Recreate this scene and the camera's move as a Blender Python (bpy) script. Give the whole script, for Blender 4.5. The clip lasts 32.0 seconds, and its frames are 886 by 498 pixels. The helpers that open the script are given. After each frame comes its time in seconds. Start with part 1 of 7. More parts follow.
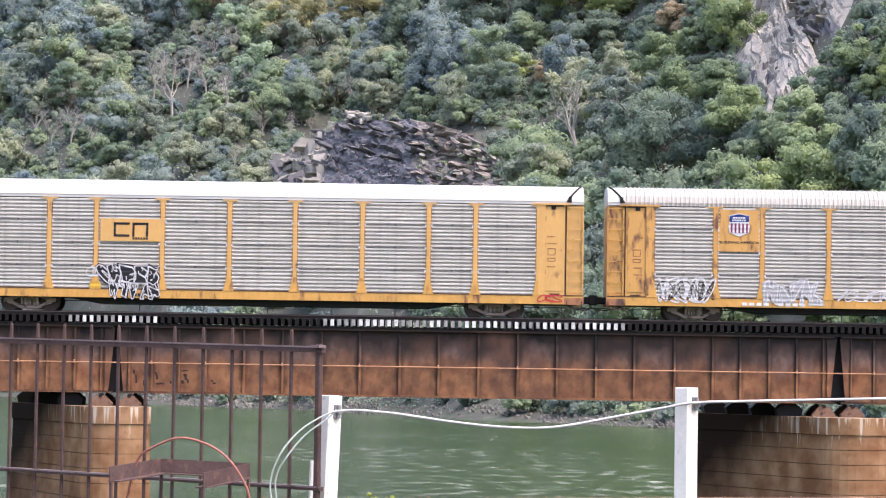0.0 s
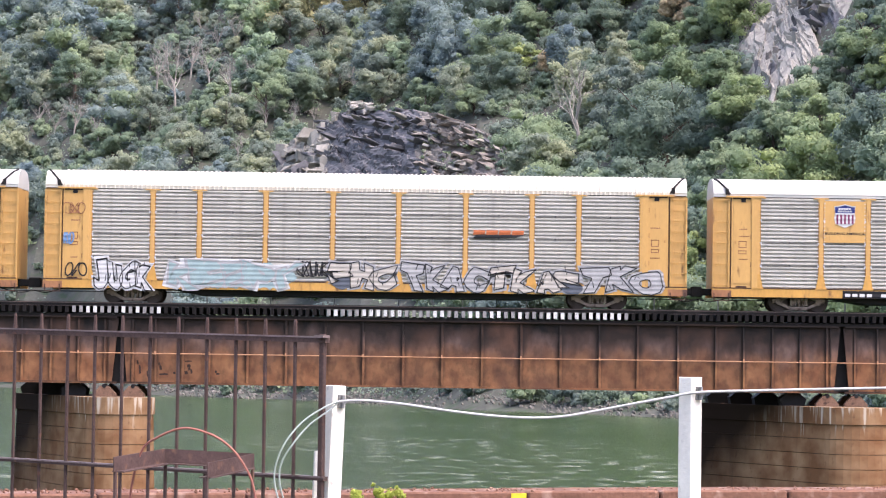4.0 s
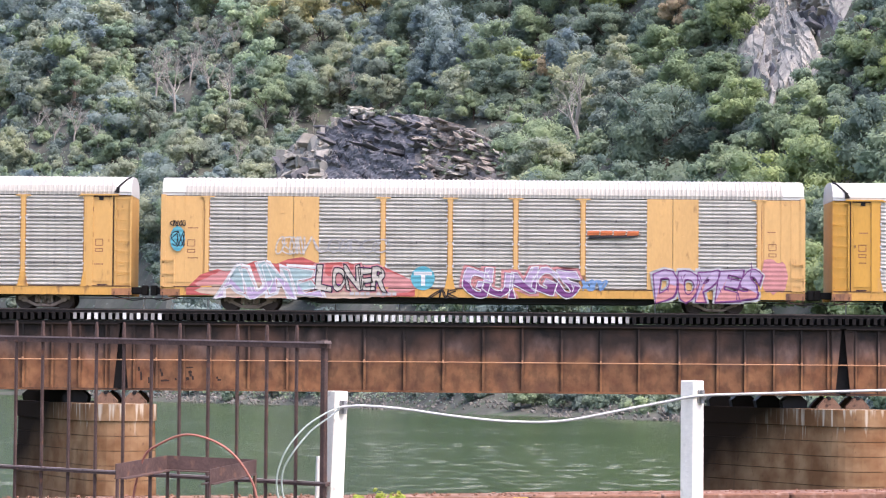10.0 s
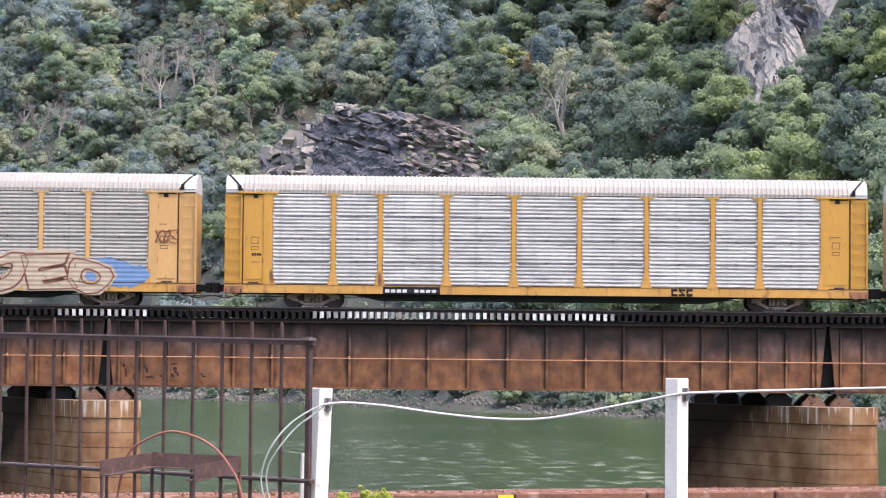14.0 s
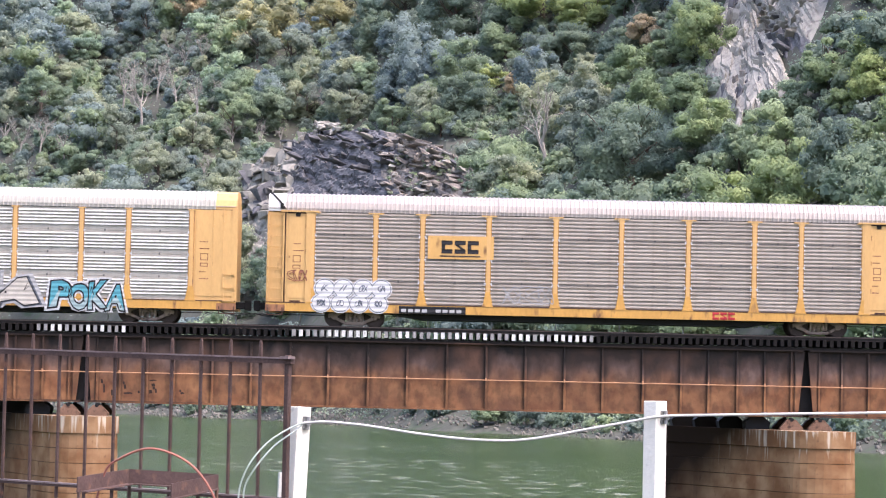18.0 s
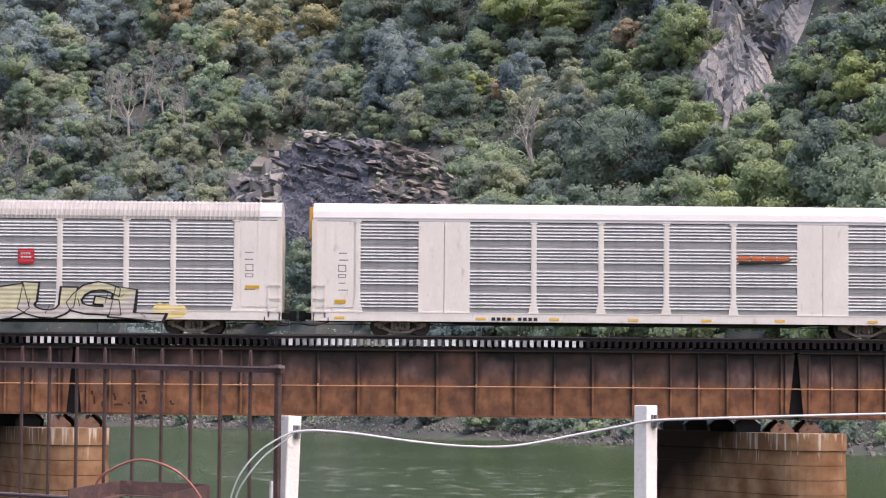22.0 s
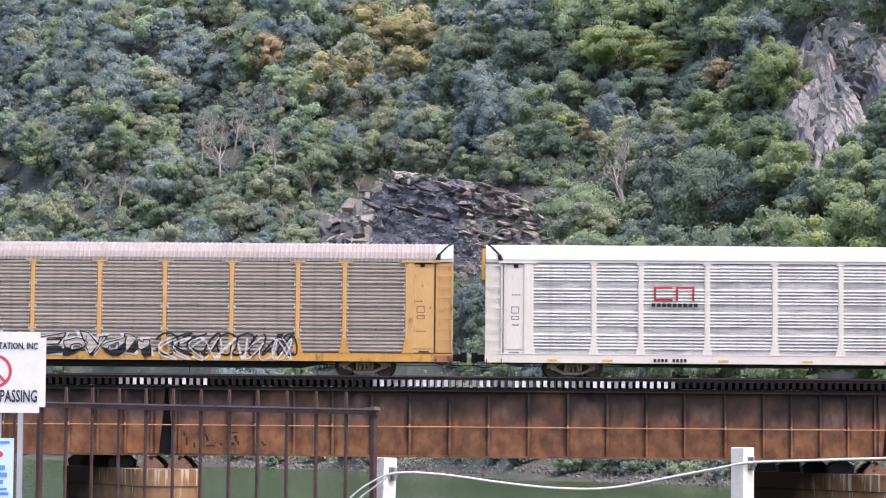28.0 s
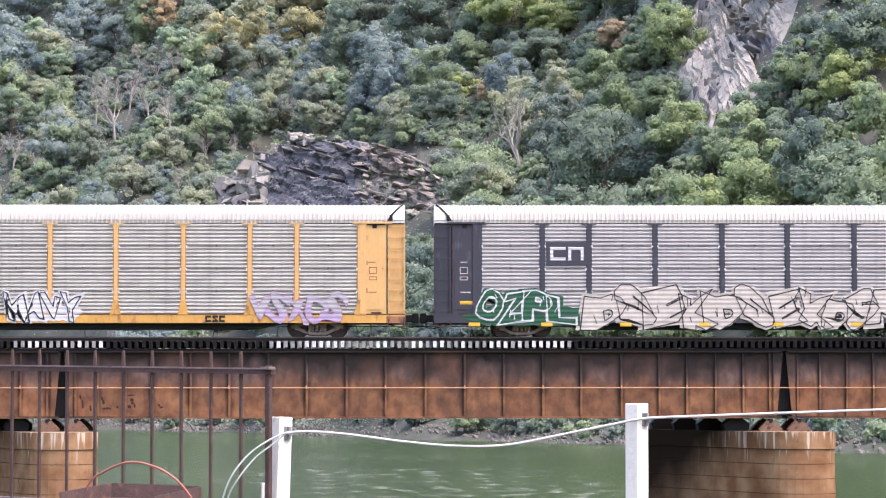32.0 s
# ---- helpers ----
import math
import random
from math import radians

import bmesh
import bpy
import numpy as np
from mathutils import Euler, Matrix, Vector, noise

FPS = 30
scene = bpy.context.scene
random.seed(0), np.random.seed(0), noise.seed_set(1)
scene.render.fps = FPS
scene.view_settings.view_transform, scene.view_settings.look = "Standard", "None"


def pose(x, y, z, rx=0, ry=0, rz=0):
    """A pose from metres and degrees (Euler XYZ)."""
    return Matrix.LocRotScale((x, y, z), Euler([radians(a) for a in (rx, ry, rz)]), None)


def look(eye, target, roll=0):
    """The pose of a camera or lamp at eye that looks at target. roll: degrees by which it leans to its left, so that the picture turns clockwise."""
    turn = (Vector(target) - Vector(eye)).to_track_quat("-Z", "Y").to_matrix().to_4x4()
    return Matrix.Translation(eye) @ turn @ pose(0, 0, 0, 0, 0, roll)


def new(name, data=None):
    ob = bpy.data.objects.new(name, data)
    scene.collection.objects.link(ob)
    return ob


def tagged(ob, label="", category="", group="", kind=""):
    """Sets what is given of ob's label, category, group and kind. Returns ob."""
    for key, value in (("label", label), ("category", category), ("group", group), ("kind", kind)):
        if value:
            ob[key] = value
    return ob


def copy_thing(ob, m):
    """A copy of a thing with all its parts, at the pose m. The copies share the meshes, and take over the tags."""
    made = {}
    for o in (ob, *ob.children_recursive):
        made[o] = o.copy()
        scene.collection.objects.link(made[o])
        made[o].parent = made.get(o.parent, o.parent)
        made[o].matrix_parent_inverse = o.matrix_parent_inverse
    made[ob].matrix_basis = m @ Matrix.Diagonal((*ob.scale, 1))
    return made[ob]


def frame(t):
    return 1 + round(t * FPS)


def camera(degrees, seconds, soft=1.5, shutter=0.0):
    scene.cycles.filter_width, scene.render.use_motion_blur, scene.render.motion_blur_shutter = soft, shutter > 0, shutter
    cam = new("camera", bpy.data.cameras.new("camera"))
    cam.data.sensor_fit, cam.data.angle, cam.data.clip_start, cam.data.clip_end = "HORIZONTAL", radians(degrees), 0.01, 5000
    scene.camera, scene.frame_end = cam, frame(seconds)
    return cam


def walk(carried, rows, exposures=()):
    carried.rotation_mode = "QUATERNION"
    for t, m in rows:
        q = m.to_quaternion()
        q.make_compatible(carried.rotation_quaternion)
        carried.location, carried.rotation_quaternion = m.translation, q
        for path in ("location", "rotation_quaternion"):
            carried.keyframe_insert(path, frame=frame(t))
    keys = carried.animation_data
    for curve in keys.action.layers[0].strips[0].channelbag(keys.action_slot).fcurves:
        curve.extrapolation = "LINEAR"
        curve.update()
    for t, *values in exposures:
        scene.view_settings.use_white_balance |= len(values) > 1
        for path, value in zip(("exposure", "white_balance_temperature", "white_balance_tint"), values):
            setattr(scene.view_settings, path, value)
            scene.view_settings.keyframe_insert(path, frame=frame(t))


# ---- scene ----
cam = camera(18.4, 32.0, soft=1.15, shutter=0.05)
EXPO, KELVIN = 1.66, 6250
PATH = [
    (0, 0.004, 0, 6.200, 0.060, 2.604, -0.887),
    (0.5, 0.003, 0, 6.200, 0.062, 2.605, -1.001),
    (1, 0.003, 0, 6.200, 0.133, 2.568, -0.663),
    (1.5, 0.000, 0, 6.198, 0.218, 2.504, -0.668),
    (2, 0.002, 0, 6.200, 0.273, 2.505, -0.608),
    (2.5, 0.004, 0, 6.199, 0.288, 2.444, -0.553),
    (3, 0.002, 0, 6.198, 0.228, 2.411, -0.586),
    (3.5, 0.002, 0, 6.198, 0.143, 2.385, -0.810),
    (5.5, 0.001, 0, 6.201, 0.046, 2.472, -0.722),
    (6, -0.002, 0, 6.201, 0.052, 2.445, -0.661),
    (6.5, -0.002, 0, 6.199, 0.039, 2.443, -0.965),
    (7, 0.000, 0, 6.200, 0.041, 2.485, -0.642),
    (7.5, 0.001, 0, 6.201, 0.008, 2.509, -0.582),
    (8, 0.001, 0, 6.201, -0.014, 2.509, -0.500),
    (8.5, 0.001, 0, 6.200, -0.011, 2.524, -0.418),
    (9, -0.000, 0, 6.200, -0.000, 2.532, -0.470),
    (9.5, -0.003, 0, 6.197, 0.063, 2.543, -0.622),
    (10, -0.000, 0, 6.200, 0.159, 2.495, -0.462),
    (10.5, 0.003, 0, 6.199, 0.155, 2.460, -0.510),
    (11, 0.002, 0, 6.200, 0.121, 2.467, -0.469),
    (11.5, 0.003, 0, 6.199, 0.037, 2.457, -0.485),
    (12, 0.001, 0, 6.197, -0.085, 2.387, -0.676),
    (12.5, 0.000, 0, 6.199, -0.179, 2.378, -0.705),
    (13, 0.002, 0, 6.200, -0.192, 2.386, -0.526),
    (13.5, 0.002, 0, 6.199, -0.174, 2.382, -0.608),
    (14, 0.001, 0, 6.201, -0.154, 2.435, -0.560),
    (14.5, 0.003, 0, 6.203, -0.172, 2.448, -0.496),
    (16.5, 0.002, 0, 6.208, -0.212, 2.647, -0.759),
    (17, 0.002, 0, 6.207, -0.324, 2.774, -1.189),
    (17.5, 0.001, 0, 6.206, -0.485, 2.846, -1.232),
    (18, -0.000, 0, 6.205, -0.603, 2.849, -1.215),
    (18.5, 0.001, 0, 6.207, -0.636, 2.901, -0.908),
    (19, 0.004, 0, 6.209, -0.744, 2.991, -1.078),
    (19.5, 0.005, 0, 6.207, -0.810, 3.000, -0.852),
    (20, 0.003, 0, 6.207, -0.844, 3.031, -0.687),
    (20.5, 0.004, 0, 6.207, -0.847, 3.039, -0.546),
    (21, 0.003, 0, 6.206, -0.841, 3.027, -0.625),
    (21.5, 0.002, 0, 6.204, -0.802, 2.989, -0.433),
    (22, 0.001, 0, 6.205, -0.804, 3.000, -0.459),
    (22.5, 0.004, 0, 6.204, -0.819, 2.927, -0.290),
    (23, 0.005, 0, 6.203, -0.898, 2.897, -0.400),
    (23.5, 0.004, 0, 6.200, -1.067, 2.861, -0.491),
    (24, 0.005, 0, 6.203, -1.247, 2.844, -0.401),
    (24.5, 0.006, 0, 6.205, -1.462, 2.806, -0.456),
    (26.5, -0.030, 0, 6.202, -0.490, 2.503, 0.264),
    (27, -0.023, 0, 6.207, 0.201, 2.613, 0.391),
    (27.1, -0.025, 0, 6.208, 0.736, 2.580, 0.390),
    (27.2, -0.027, 0, 6.209, 1.190, 2.560, 0.400),
    (27.35, -0.030, 0, 6.210, 1.226, 2.600, 0.410),
    (27.5, -0.030, 0, 6.210, 1.226, 2.800, 0.395),
    (27.7, -0.030, 0, 6.210, 1.210, 3.220, 0.050),
    (27.85, -0.027, 0, 6.210, 1.180, 3.660, -0.250),
    (28, -0.024, 0, 6.209, 1.096, 3.843, -0.462),
    (28.2, -0.024, 0, 6.206, 0.910, 3.860, -0.250),
    (28.5, -0.023, 0, 6.202, 0.663, 3.840, -0.022),
    (29, -0.013, 0, 6.199, 0.342, 3.596, 0.349),
    (29.5, -0.015, 0, 6.195, -0.330, 3.443, 0.320),
    (30, -0.014, 0, 6.197, -0.598, 3.344, 0.361),
    (30.5, -0.016, 0, 6.198, -0.721, 3.238, 0.242),
    (31, -0.014, 0, 6.197, -0.863, 3.169, 0.196),
    (31.5, -0.014, 0, 6.194, -1.013, 3.128, -0.081),
    (32, -0.013, 0, 6.196, -1.052, 3.032, 0.026),
]
walk(cam, [(t, pose(x, y, z, 90 + pitch, roll, yaw)) for t, x, y, z, yaw, pitch, roll in PATH],
     exposures=[(t, EXPO + e, KELVIN + warm, 24 + red) for t, e, warm, red in (
         (0.0, 0.02, 0, 0), (12.0, 0.02, 0, 0), (13.1, 0.06, 0, 0), (14.0, -0.16, 0, 0), (17.0, 0.08, 0, 0), (19.2, 0.12, 0, 0), (20.8, -0.40, 100, 3), (23.0, -0.52, 200, 5), (24.2, -0.24, 150, 5),
         (27.0, -0.13, 0, 2), (28.0, -0.26, 0, 2), (29.0, -0.06, 0, 2), (30.0, 0.11, 0, 2), (32.0, 0.13, 0, 2))])

# ---- world and sun: a bright overcast afternoon ----
world = bpy.data.worlds.new("overcast_sky")
scene.world = world
world.use_nodes = True
wn = world.node_tree
sky = wn.nodes.new("ShaderNodeTexSky")
sky.sky_type, sky.sun_disc = "NISHITA", False
sky.sun_elevation, sky.sun_rotation = radians(64), radians(130)
sky.air_density, sky.dust_density, sky.ozone_density = 1.2, 4.0, 1.0
wn.links.new(sky.outputs[0], wn.nodes["Background"].inputs[0])
wn.nodes["Background"].inputs[1].default_value = 0.15
sun = new("sun", bpy.data.lights.new("sun", "SUN"))
sun.data.energy, sun.data.angle, sun.data.color = 1.25, radians(40), (1.0, 0.95, 0.87)
sun.matrix_world = look((70, -60, 190), (0, 0, 0))

# ---- materials ----
MATS = {}


def mat(name, col, rough=0.6, metal=0.0, var=0.2, scale=2.0, bump=0.15, stretch=(1, 1, 1), grime=None, amount=0.5, fine=9.0):
    """A painted or natural surface: two scales of tone, an optional second colour in patches, and fine relief."""
    if name in MATS:
        return MATS[name]
    m = bpy.data.materials.new(name)
    m.use_nodes = True
    nt = m.node_tree
    n, link = nt.nodes, nt.links.new
    b = n["Principled BSDF"]
    b.inputs["Roughness"].default_value, b.inputs["Metallic"].default_value, b.inputs["Specular IOR Level"].default_value = rough, metal, 0.2 if rough > 0.55 else 0.4
    tc, info, add, mp = n.new("ShaderNodeTexCoord"), n.new("ShaderNodeObjectInfo"), n.new("ShaderNodeVectorMath"), n.new("ShaderNodeMapping")
    mul = n.new("ShaderNodeMath")
    mul.operation, mul.inputs[1].default_value = "MULTIPLY", 97.0
    link(info.outputs["Random"], mul.inputs[0])
    link(tc.outputs["Object"], add.inputs[0])
    link(mul.outputs[0], add.inputs[1])
    link(add.outputs[0], mp.inputs["Vector"])
    mp.inputs["Scale"].default_value = stretch
    n1, n2 = n.new("ShaderNodeTexNoise"), n.new("ShaderNodeTexNoise")
    for node, s, d in ((n1, scale, 5), (n2, scale * fine, 4)):
        node.inputs["Scale"].default_value, node.inputs["Detail"].default_value = s, d
        link(mp.outputs[0], node.inputs["Vector"])
    ramp = n.new("ShaderNodeValToRGB")
    lo, hi = [c * (1 - var) for c in col], [min(1, c * (1 + var)) for c in col]
    ramp.color_ramp.elements[0].position, ramp.color_ramp.elements[1].position = 0.3, 0.7
    ramp.color_ramp.elements[0].color, ramp.color_ramp.elements[1].color = (*lo, 1), (*hi, 1)
    half = n.new("ShaderNodeMix")
    half.inputs["Factor"].default_value = 0.45
    link(n1.outputs["Fac"], half.inputs[2])
    link(n2.outputs["Fac"], half.inputs[3])
    link(half.outputs[0], ramp.inputs[0])
    out = ramp.outputs[0]
    if grime:
        g, gr, mix = n.new("ShaderNodeTexNoise"), n.new("ShaderNodeMapRange"), n.new("ShaderNodeMix")
        mix.data_type = "RGBA"
        g.inputs["Scale"].default_value, g.inputs["Detail"].default_value = scale * 2.3, 7
        link(mp.outputs[0], g.inputs["Vector"])
        gr.inputs[1].default_value, gr.inputs[2].default_value = 0.72 - 0.4 * amount, 0.86 - 0.4 * amount
        link(g.outputs["Fac"], gr.inputs[0])
        link(gr.outputs[0], mix.inputs["Factor"])
        link(out, mix.inputs[6])
        mix.inputs[7].default_value = (*grime, 1)
        out = mix.outputs[2]
    link(out, b.inputs["Base Color"])
    if bump:
        bp = n.new("ShaderNodeBump")
        bp.inputs["Strength"].default_value, bp.inputs["Distance"].default_value = bump, 0.02
        link(n2.outputs["Fac"], bp.inputs["Height"])
        link(bp.outputs[0], b.inputs["Normal"])
    MATS[name] = m
    return m


def leaf_mat(name, col):
    """Foliage: tone by leaf spray and, more broadly, from crown to crown; a little light comes through."""
    m = bpy.data.materials.new(name)
    m.use_nodes = True
    n, link = m.node_tree.nodes, m.node_tree.links.new
    b = n["Principled BSDF"]
    geo, ramp, crown = n.new("ShaderNodeNewGeometry"), n.new("ShaderNodeValToRGB"), n.new("ShaderNodeTexNoise")
    ramp.color_ramp.elements[0].color = (*[c * 0.90 for c in col], 1)
    ramp.color_ramp.elements[1].color = (*[c * 1.12 for c in col], 1)
    link(geo.outputs["Random Per Island"], ramp.inputs[0])
    link(geo.outputs["Position"], crown.inputs["Vector"])
    crown.inputs["Scale"].default_value, crown.inputs["Detail"].default_value = 0.11, 2
    span, mix = n.new("ShaderNodeMapRange"), n.new("ShaderNodeMix")
    span.inputs[1].default_value, span.inputs[2].default_value = 0.36, 0.64
    link(crown.outputs["Fac"], span.inputs[0])
    mix.data_type, mix.blend_type = "RGBA", "MULTIPLY"
    mix.inputs["Factor"].default_value = 1.0
    tone = n.new("ShaderNodeMix")
    tone.data_type = "RGBA"
    link(span.outputs[0], tone.inputs["Factor"])
    tone.inputs[6].default_value, tone.inputs[7].default_value = (0.74, 0.80, 0.88, 1), (1.26, 1.22, 1.08, 1)
    link(ramp.outputs[0], mix.inputs[6])
    link(tone.outputs[2], mix.inputs[7])
    link(mix.outputs[2], b.inputs["Base Color"])
    b.inputs["Roughness"].default_value = 0.65
    b.inputs["Specular IOR Level"].default_value = 0.12
    tr, mx = n.new("ShaderNodeBsdfTranslucent"), n.new("ShaderNodeMixShader")
    link(mix.outputs[2], tr.inputs[0])
    mx.inputs[0].default_value = 0.5
    link(b.outputs[0], mx.inputs[1])
    link(tr.outputs[0], mx.inputs[2])
    link(mx.outputs[0], n["Material Output"].inputs[0])
    return m


def rust_girder():
    """Plate steel: sooty grey above, orange rust below, a ragged edge between, black runs from the deck."""
    m = bpy.data.materials.new("rusted_girder_steel")
    m.use_nodes = True
    n, link = m.node_tree.nodes, m.node_tree.links.new
    b = n["Principled BSDF"]
    b.inputs["Roughness"].default_value, b.inputs["Specular IOR Level"].default_value = 0.85, 0.2
    geo = n.new("ShaderNodeNewGeometry")
    sep = n.new("ShaderNodeSeparateXYZ")
    link(geo.outputs["Position"], sep.inputs[0])

    def noise_of(scale, stretch, detail=6):
        mp, t = n.new("ShaderNodeMapping"), n.new("ShaderNodeTexNoise")
        mp.inputs["Scale"].default_value = stretch
        link(geo.outputs["Position"], mp.inputs["Vector"])
        link(mp.outputs[0], t.inputs["Vector"])
        t.inputs["Scale"].default_value, t.inputs["Detail"].default_value = scale, detail
        return t.outputs["Fac"]

    def math(op, a, v):
        k = n.new("ShaderNodeMath")
        k.operation = op
        link(a, k.inputs[0])
        if isinstance(v, float):
            k.inputs[1].default_value = v
        else:
            link(v, k.inputs[1])
        return k.outputs[0]

    def mix(f, a, c):
        k = n.new("ShaderNodeMix")
        k.data_type = "RGBA"
        link(f, k.inputs["Factor"])
        for s, v in ((6, a), (7, c)):
            if isinstance(v, tuple):
                k.inputs[s].default_value = (*v, 1)
            else:
                link(v, k.inputs[s])
        return k.outputs[2]

    def ramp(a, lo, hi):
        k = n.new("ShaderNodeMapRange")
        k.inputs[1].default_value, k.inputs[2].default_value = lo, hi
        link(a, k.inputs[0])
        return k.outputs[0]

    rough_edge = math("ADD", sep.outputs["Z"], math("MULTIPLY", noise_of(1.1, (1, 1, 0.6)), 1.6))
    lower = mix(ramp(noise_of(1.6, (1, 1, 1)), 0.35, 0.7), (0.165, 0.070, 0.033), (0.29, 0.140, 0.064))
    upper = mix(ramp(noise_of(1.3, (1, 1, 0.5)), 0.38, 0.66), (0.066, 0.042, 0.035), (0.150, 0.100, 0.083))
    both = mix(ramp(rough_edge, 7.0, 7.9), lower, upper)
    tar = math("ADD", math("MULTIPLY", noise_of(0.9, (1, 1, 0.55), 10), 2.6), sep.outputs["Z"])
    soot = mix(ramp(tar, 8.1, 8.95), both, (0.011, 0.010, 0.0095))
    info = n.new("ShaderNodeObjectInfo")
    soot = mix(math("MULTIPLY", info.outputs["Random"], 0.35), soot, (0.05, 0.03, 0.022))
    patch = mix(ramp(noise_of(0.35, (1, 1, 1)), 0.55, 0.75), soot, (0.085, 0.045, 0.03))
    blotch = mix(ramp(noise_of(2.4, (1, 1, 0.6), 10), 0.47, 0.60), patch, (0.035, 0.021, 0.015))
    keep = n.new("ShaderNodeMix")
    keep.data_type = "RGBA"
    keep.inputs["Factor"].default_value = 0.38
    link(patch, keep.inputs[6])
    link(blotch, keep.inputs[7])
    # the web is darker along its riveted seams, most so near the deck
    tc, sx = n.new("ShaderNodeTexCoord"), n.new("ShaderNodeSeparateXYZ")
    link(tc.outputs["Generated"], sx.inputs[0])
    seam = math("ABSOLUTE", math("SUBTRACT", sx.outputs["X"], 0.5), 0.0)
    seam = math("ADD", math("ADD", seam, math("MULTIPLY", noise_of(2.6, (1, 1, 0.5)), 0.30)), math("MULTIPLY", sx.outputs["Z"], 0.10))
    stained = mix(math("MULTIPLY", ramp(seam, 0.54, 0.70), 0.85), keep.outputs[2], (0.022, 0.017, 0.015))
    link(stained, b.inputs["Base Color"])
    bp = n.new("ShaderNodeBump")
    bp.inputs["Strength"].default_value, bp.inputs["Distance"].default_value = 0.3, 0.03
    link(noise_of(6.0, (1, 1, 1)), bp.inputs["Height"])
    link(bp.outputs[0], b.inputs["Normal"])
    return m


def water_mat():
    """Green river water: small waves, smooth slicks and pale broken riffles lying across the current."""
    m = bpy.data.materials.new("river_water")
    m.use_nodes = True
    n, link = m.node_tree.nodes, m.node_tree.links.new
    b = n["Principled BSDF"]
    geo = n.new("ShaderNodeNewGeometry")

    def noise_of(scale, stretch, detail=4):
        mp, t = n.new("ShaderNodeMapping"), n.new("ShaderNodeTexNoise")
        mp.inputs["Scale"].default_value = stretch
        link(geo.outputs["Position"], mp.inputs["Vector"])
        link(mp.outputs[0], t.inputs["Vector"])
        t.inputs["Scale"].default_value, t.inputs["Detail"].default_value = scale, detail
        return t.outputs["Fac"]

    def ramp(a, lo, hi):
        k = n.new("ShaderNodeMapRange")
        k.inputs[1].default_value, k.inputs[2].default_value = lo, hi
        link(a, k.inputs[0])
        return k.outputs[0]

    # a shallow bar across the current breaks into riffles, with a few stray ones elsewhere
    sep = n.new("ShaderNodeSeparateXYZ")
    link(geo.outputs["Position"], sep.inputs[0])

    def both(op, p, q):
        k = n.new("ShaderNodeMath")
        k.operation = op
        for i, v in enumerate((p, q)):
            if isinstance(v, float):
                k.inputs[i].default_value = v
            else:
                link(v, k.inputs[i])
        return k.outputs[0]

    bar = both("MULTIPLY", ramp(sep.outputs["Y"], 118.0, 150.0), ramp(sep.outputs["Y"], 235.0, 175.0))
    patches = ramp(noise_of(0.035, (0.7, 0.5, 1), 3), 0.42, 0.56)
    reach = both("ADD", both("MULTIPLY", bar, 0.6), 0.4)
    crest = ramp(noise_of(0.6, (0.9, 0.5, 1), 8), 0.53, 0.66)
    foam = n.new("ShaderNodeMath")
    foam.operation = "MULTIPLY"
    link(both("MULTIPLY", patches, reach), foam.inputs[0])
    link(crest, foam.inputs[1])
    mix = n.new("ShaderNodeMix")
    mix.data_type = "RGBA"
    link(foam.outputs[0], mix.inputs["Factor"])
    mix.inputs[6].default_value, mix.inputs[7].default_value = (0.028, 0.050, 0.012, 1), (0.33, 0.36, 0.28, 1)
    link(mix.outputs[2], b.inputs["Base Color"])
    b.inputs["Roughness"].default_value = 0.16
    b.inputs["IOR"].default_value, b.inputs["Specular IOR Level"].default_value = 1.33, 0.2
    bp = n.new("ShaderNodeBump")
    bp.inputs["Strength"].default_value, bp.inputs["Distance"].default_value = 0.5, 0.25
    link(noise_of(0.9, (1.4, 0.55, 1), 8), bp.inputs["Height"])
    link(bp.outputs[0], b.inputs["Normal"])
    return m


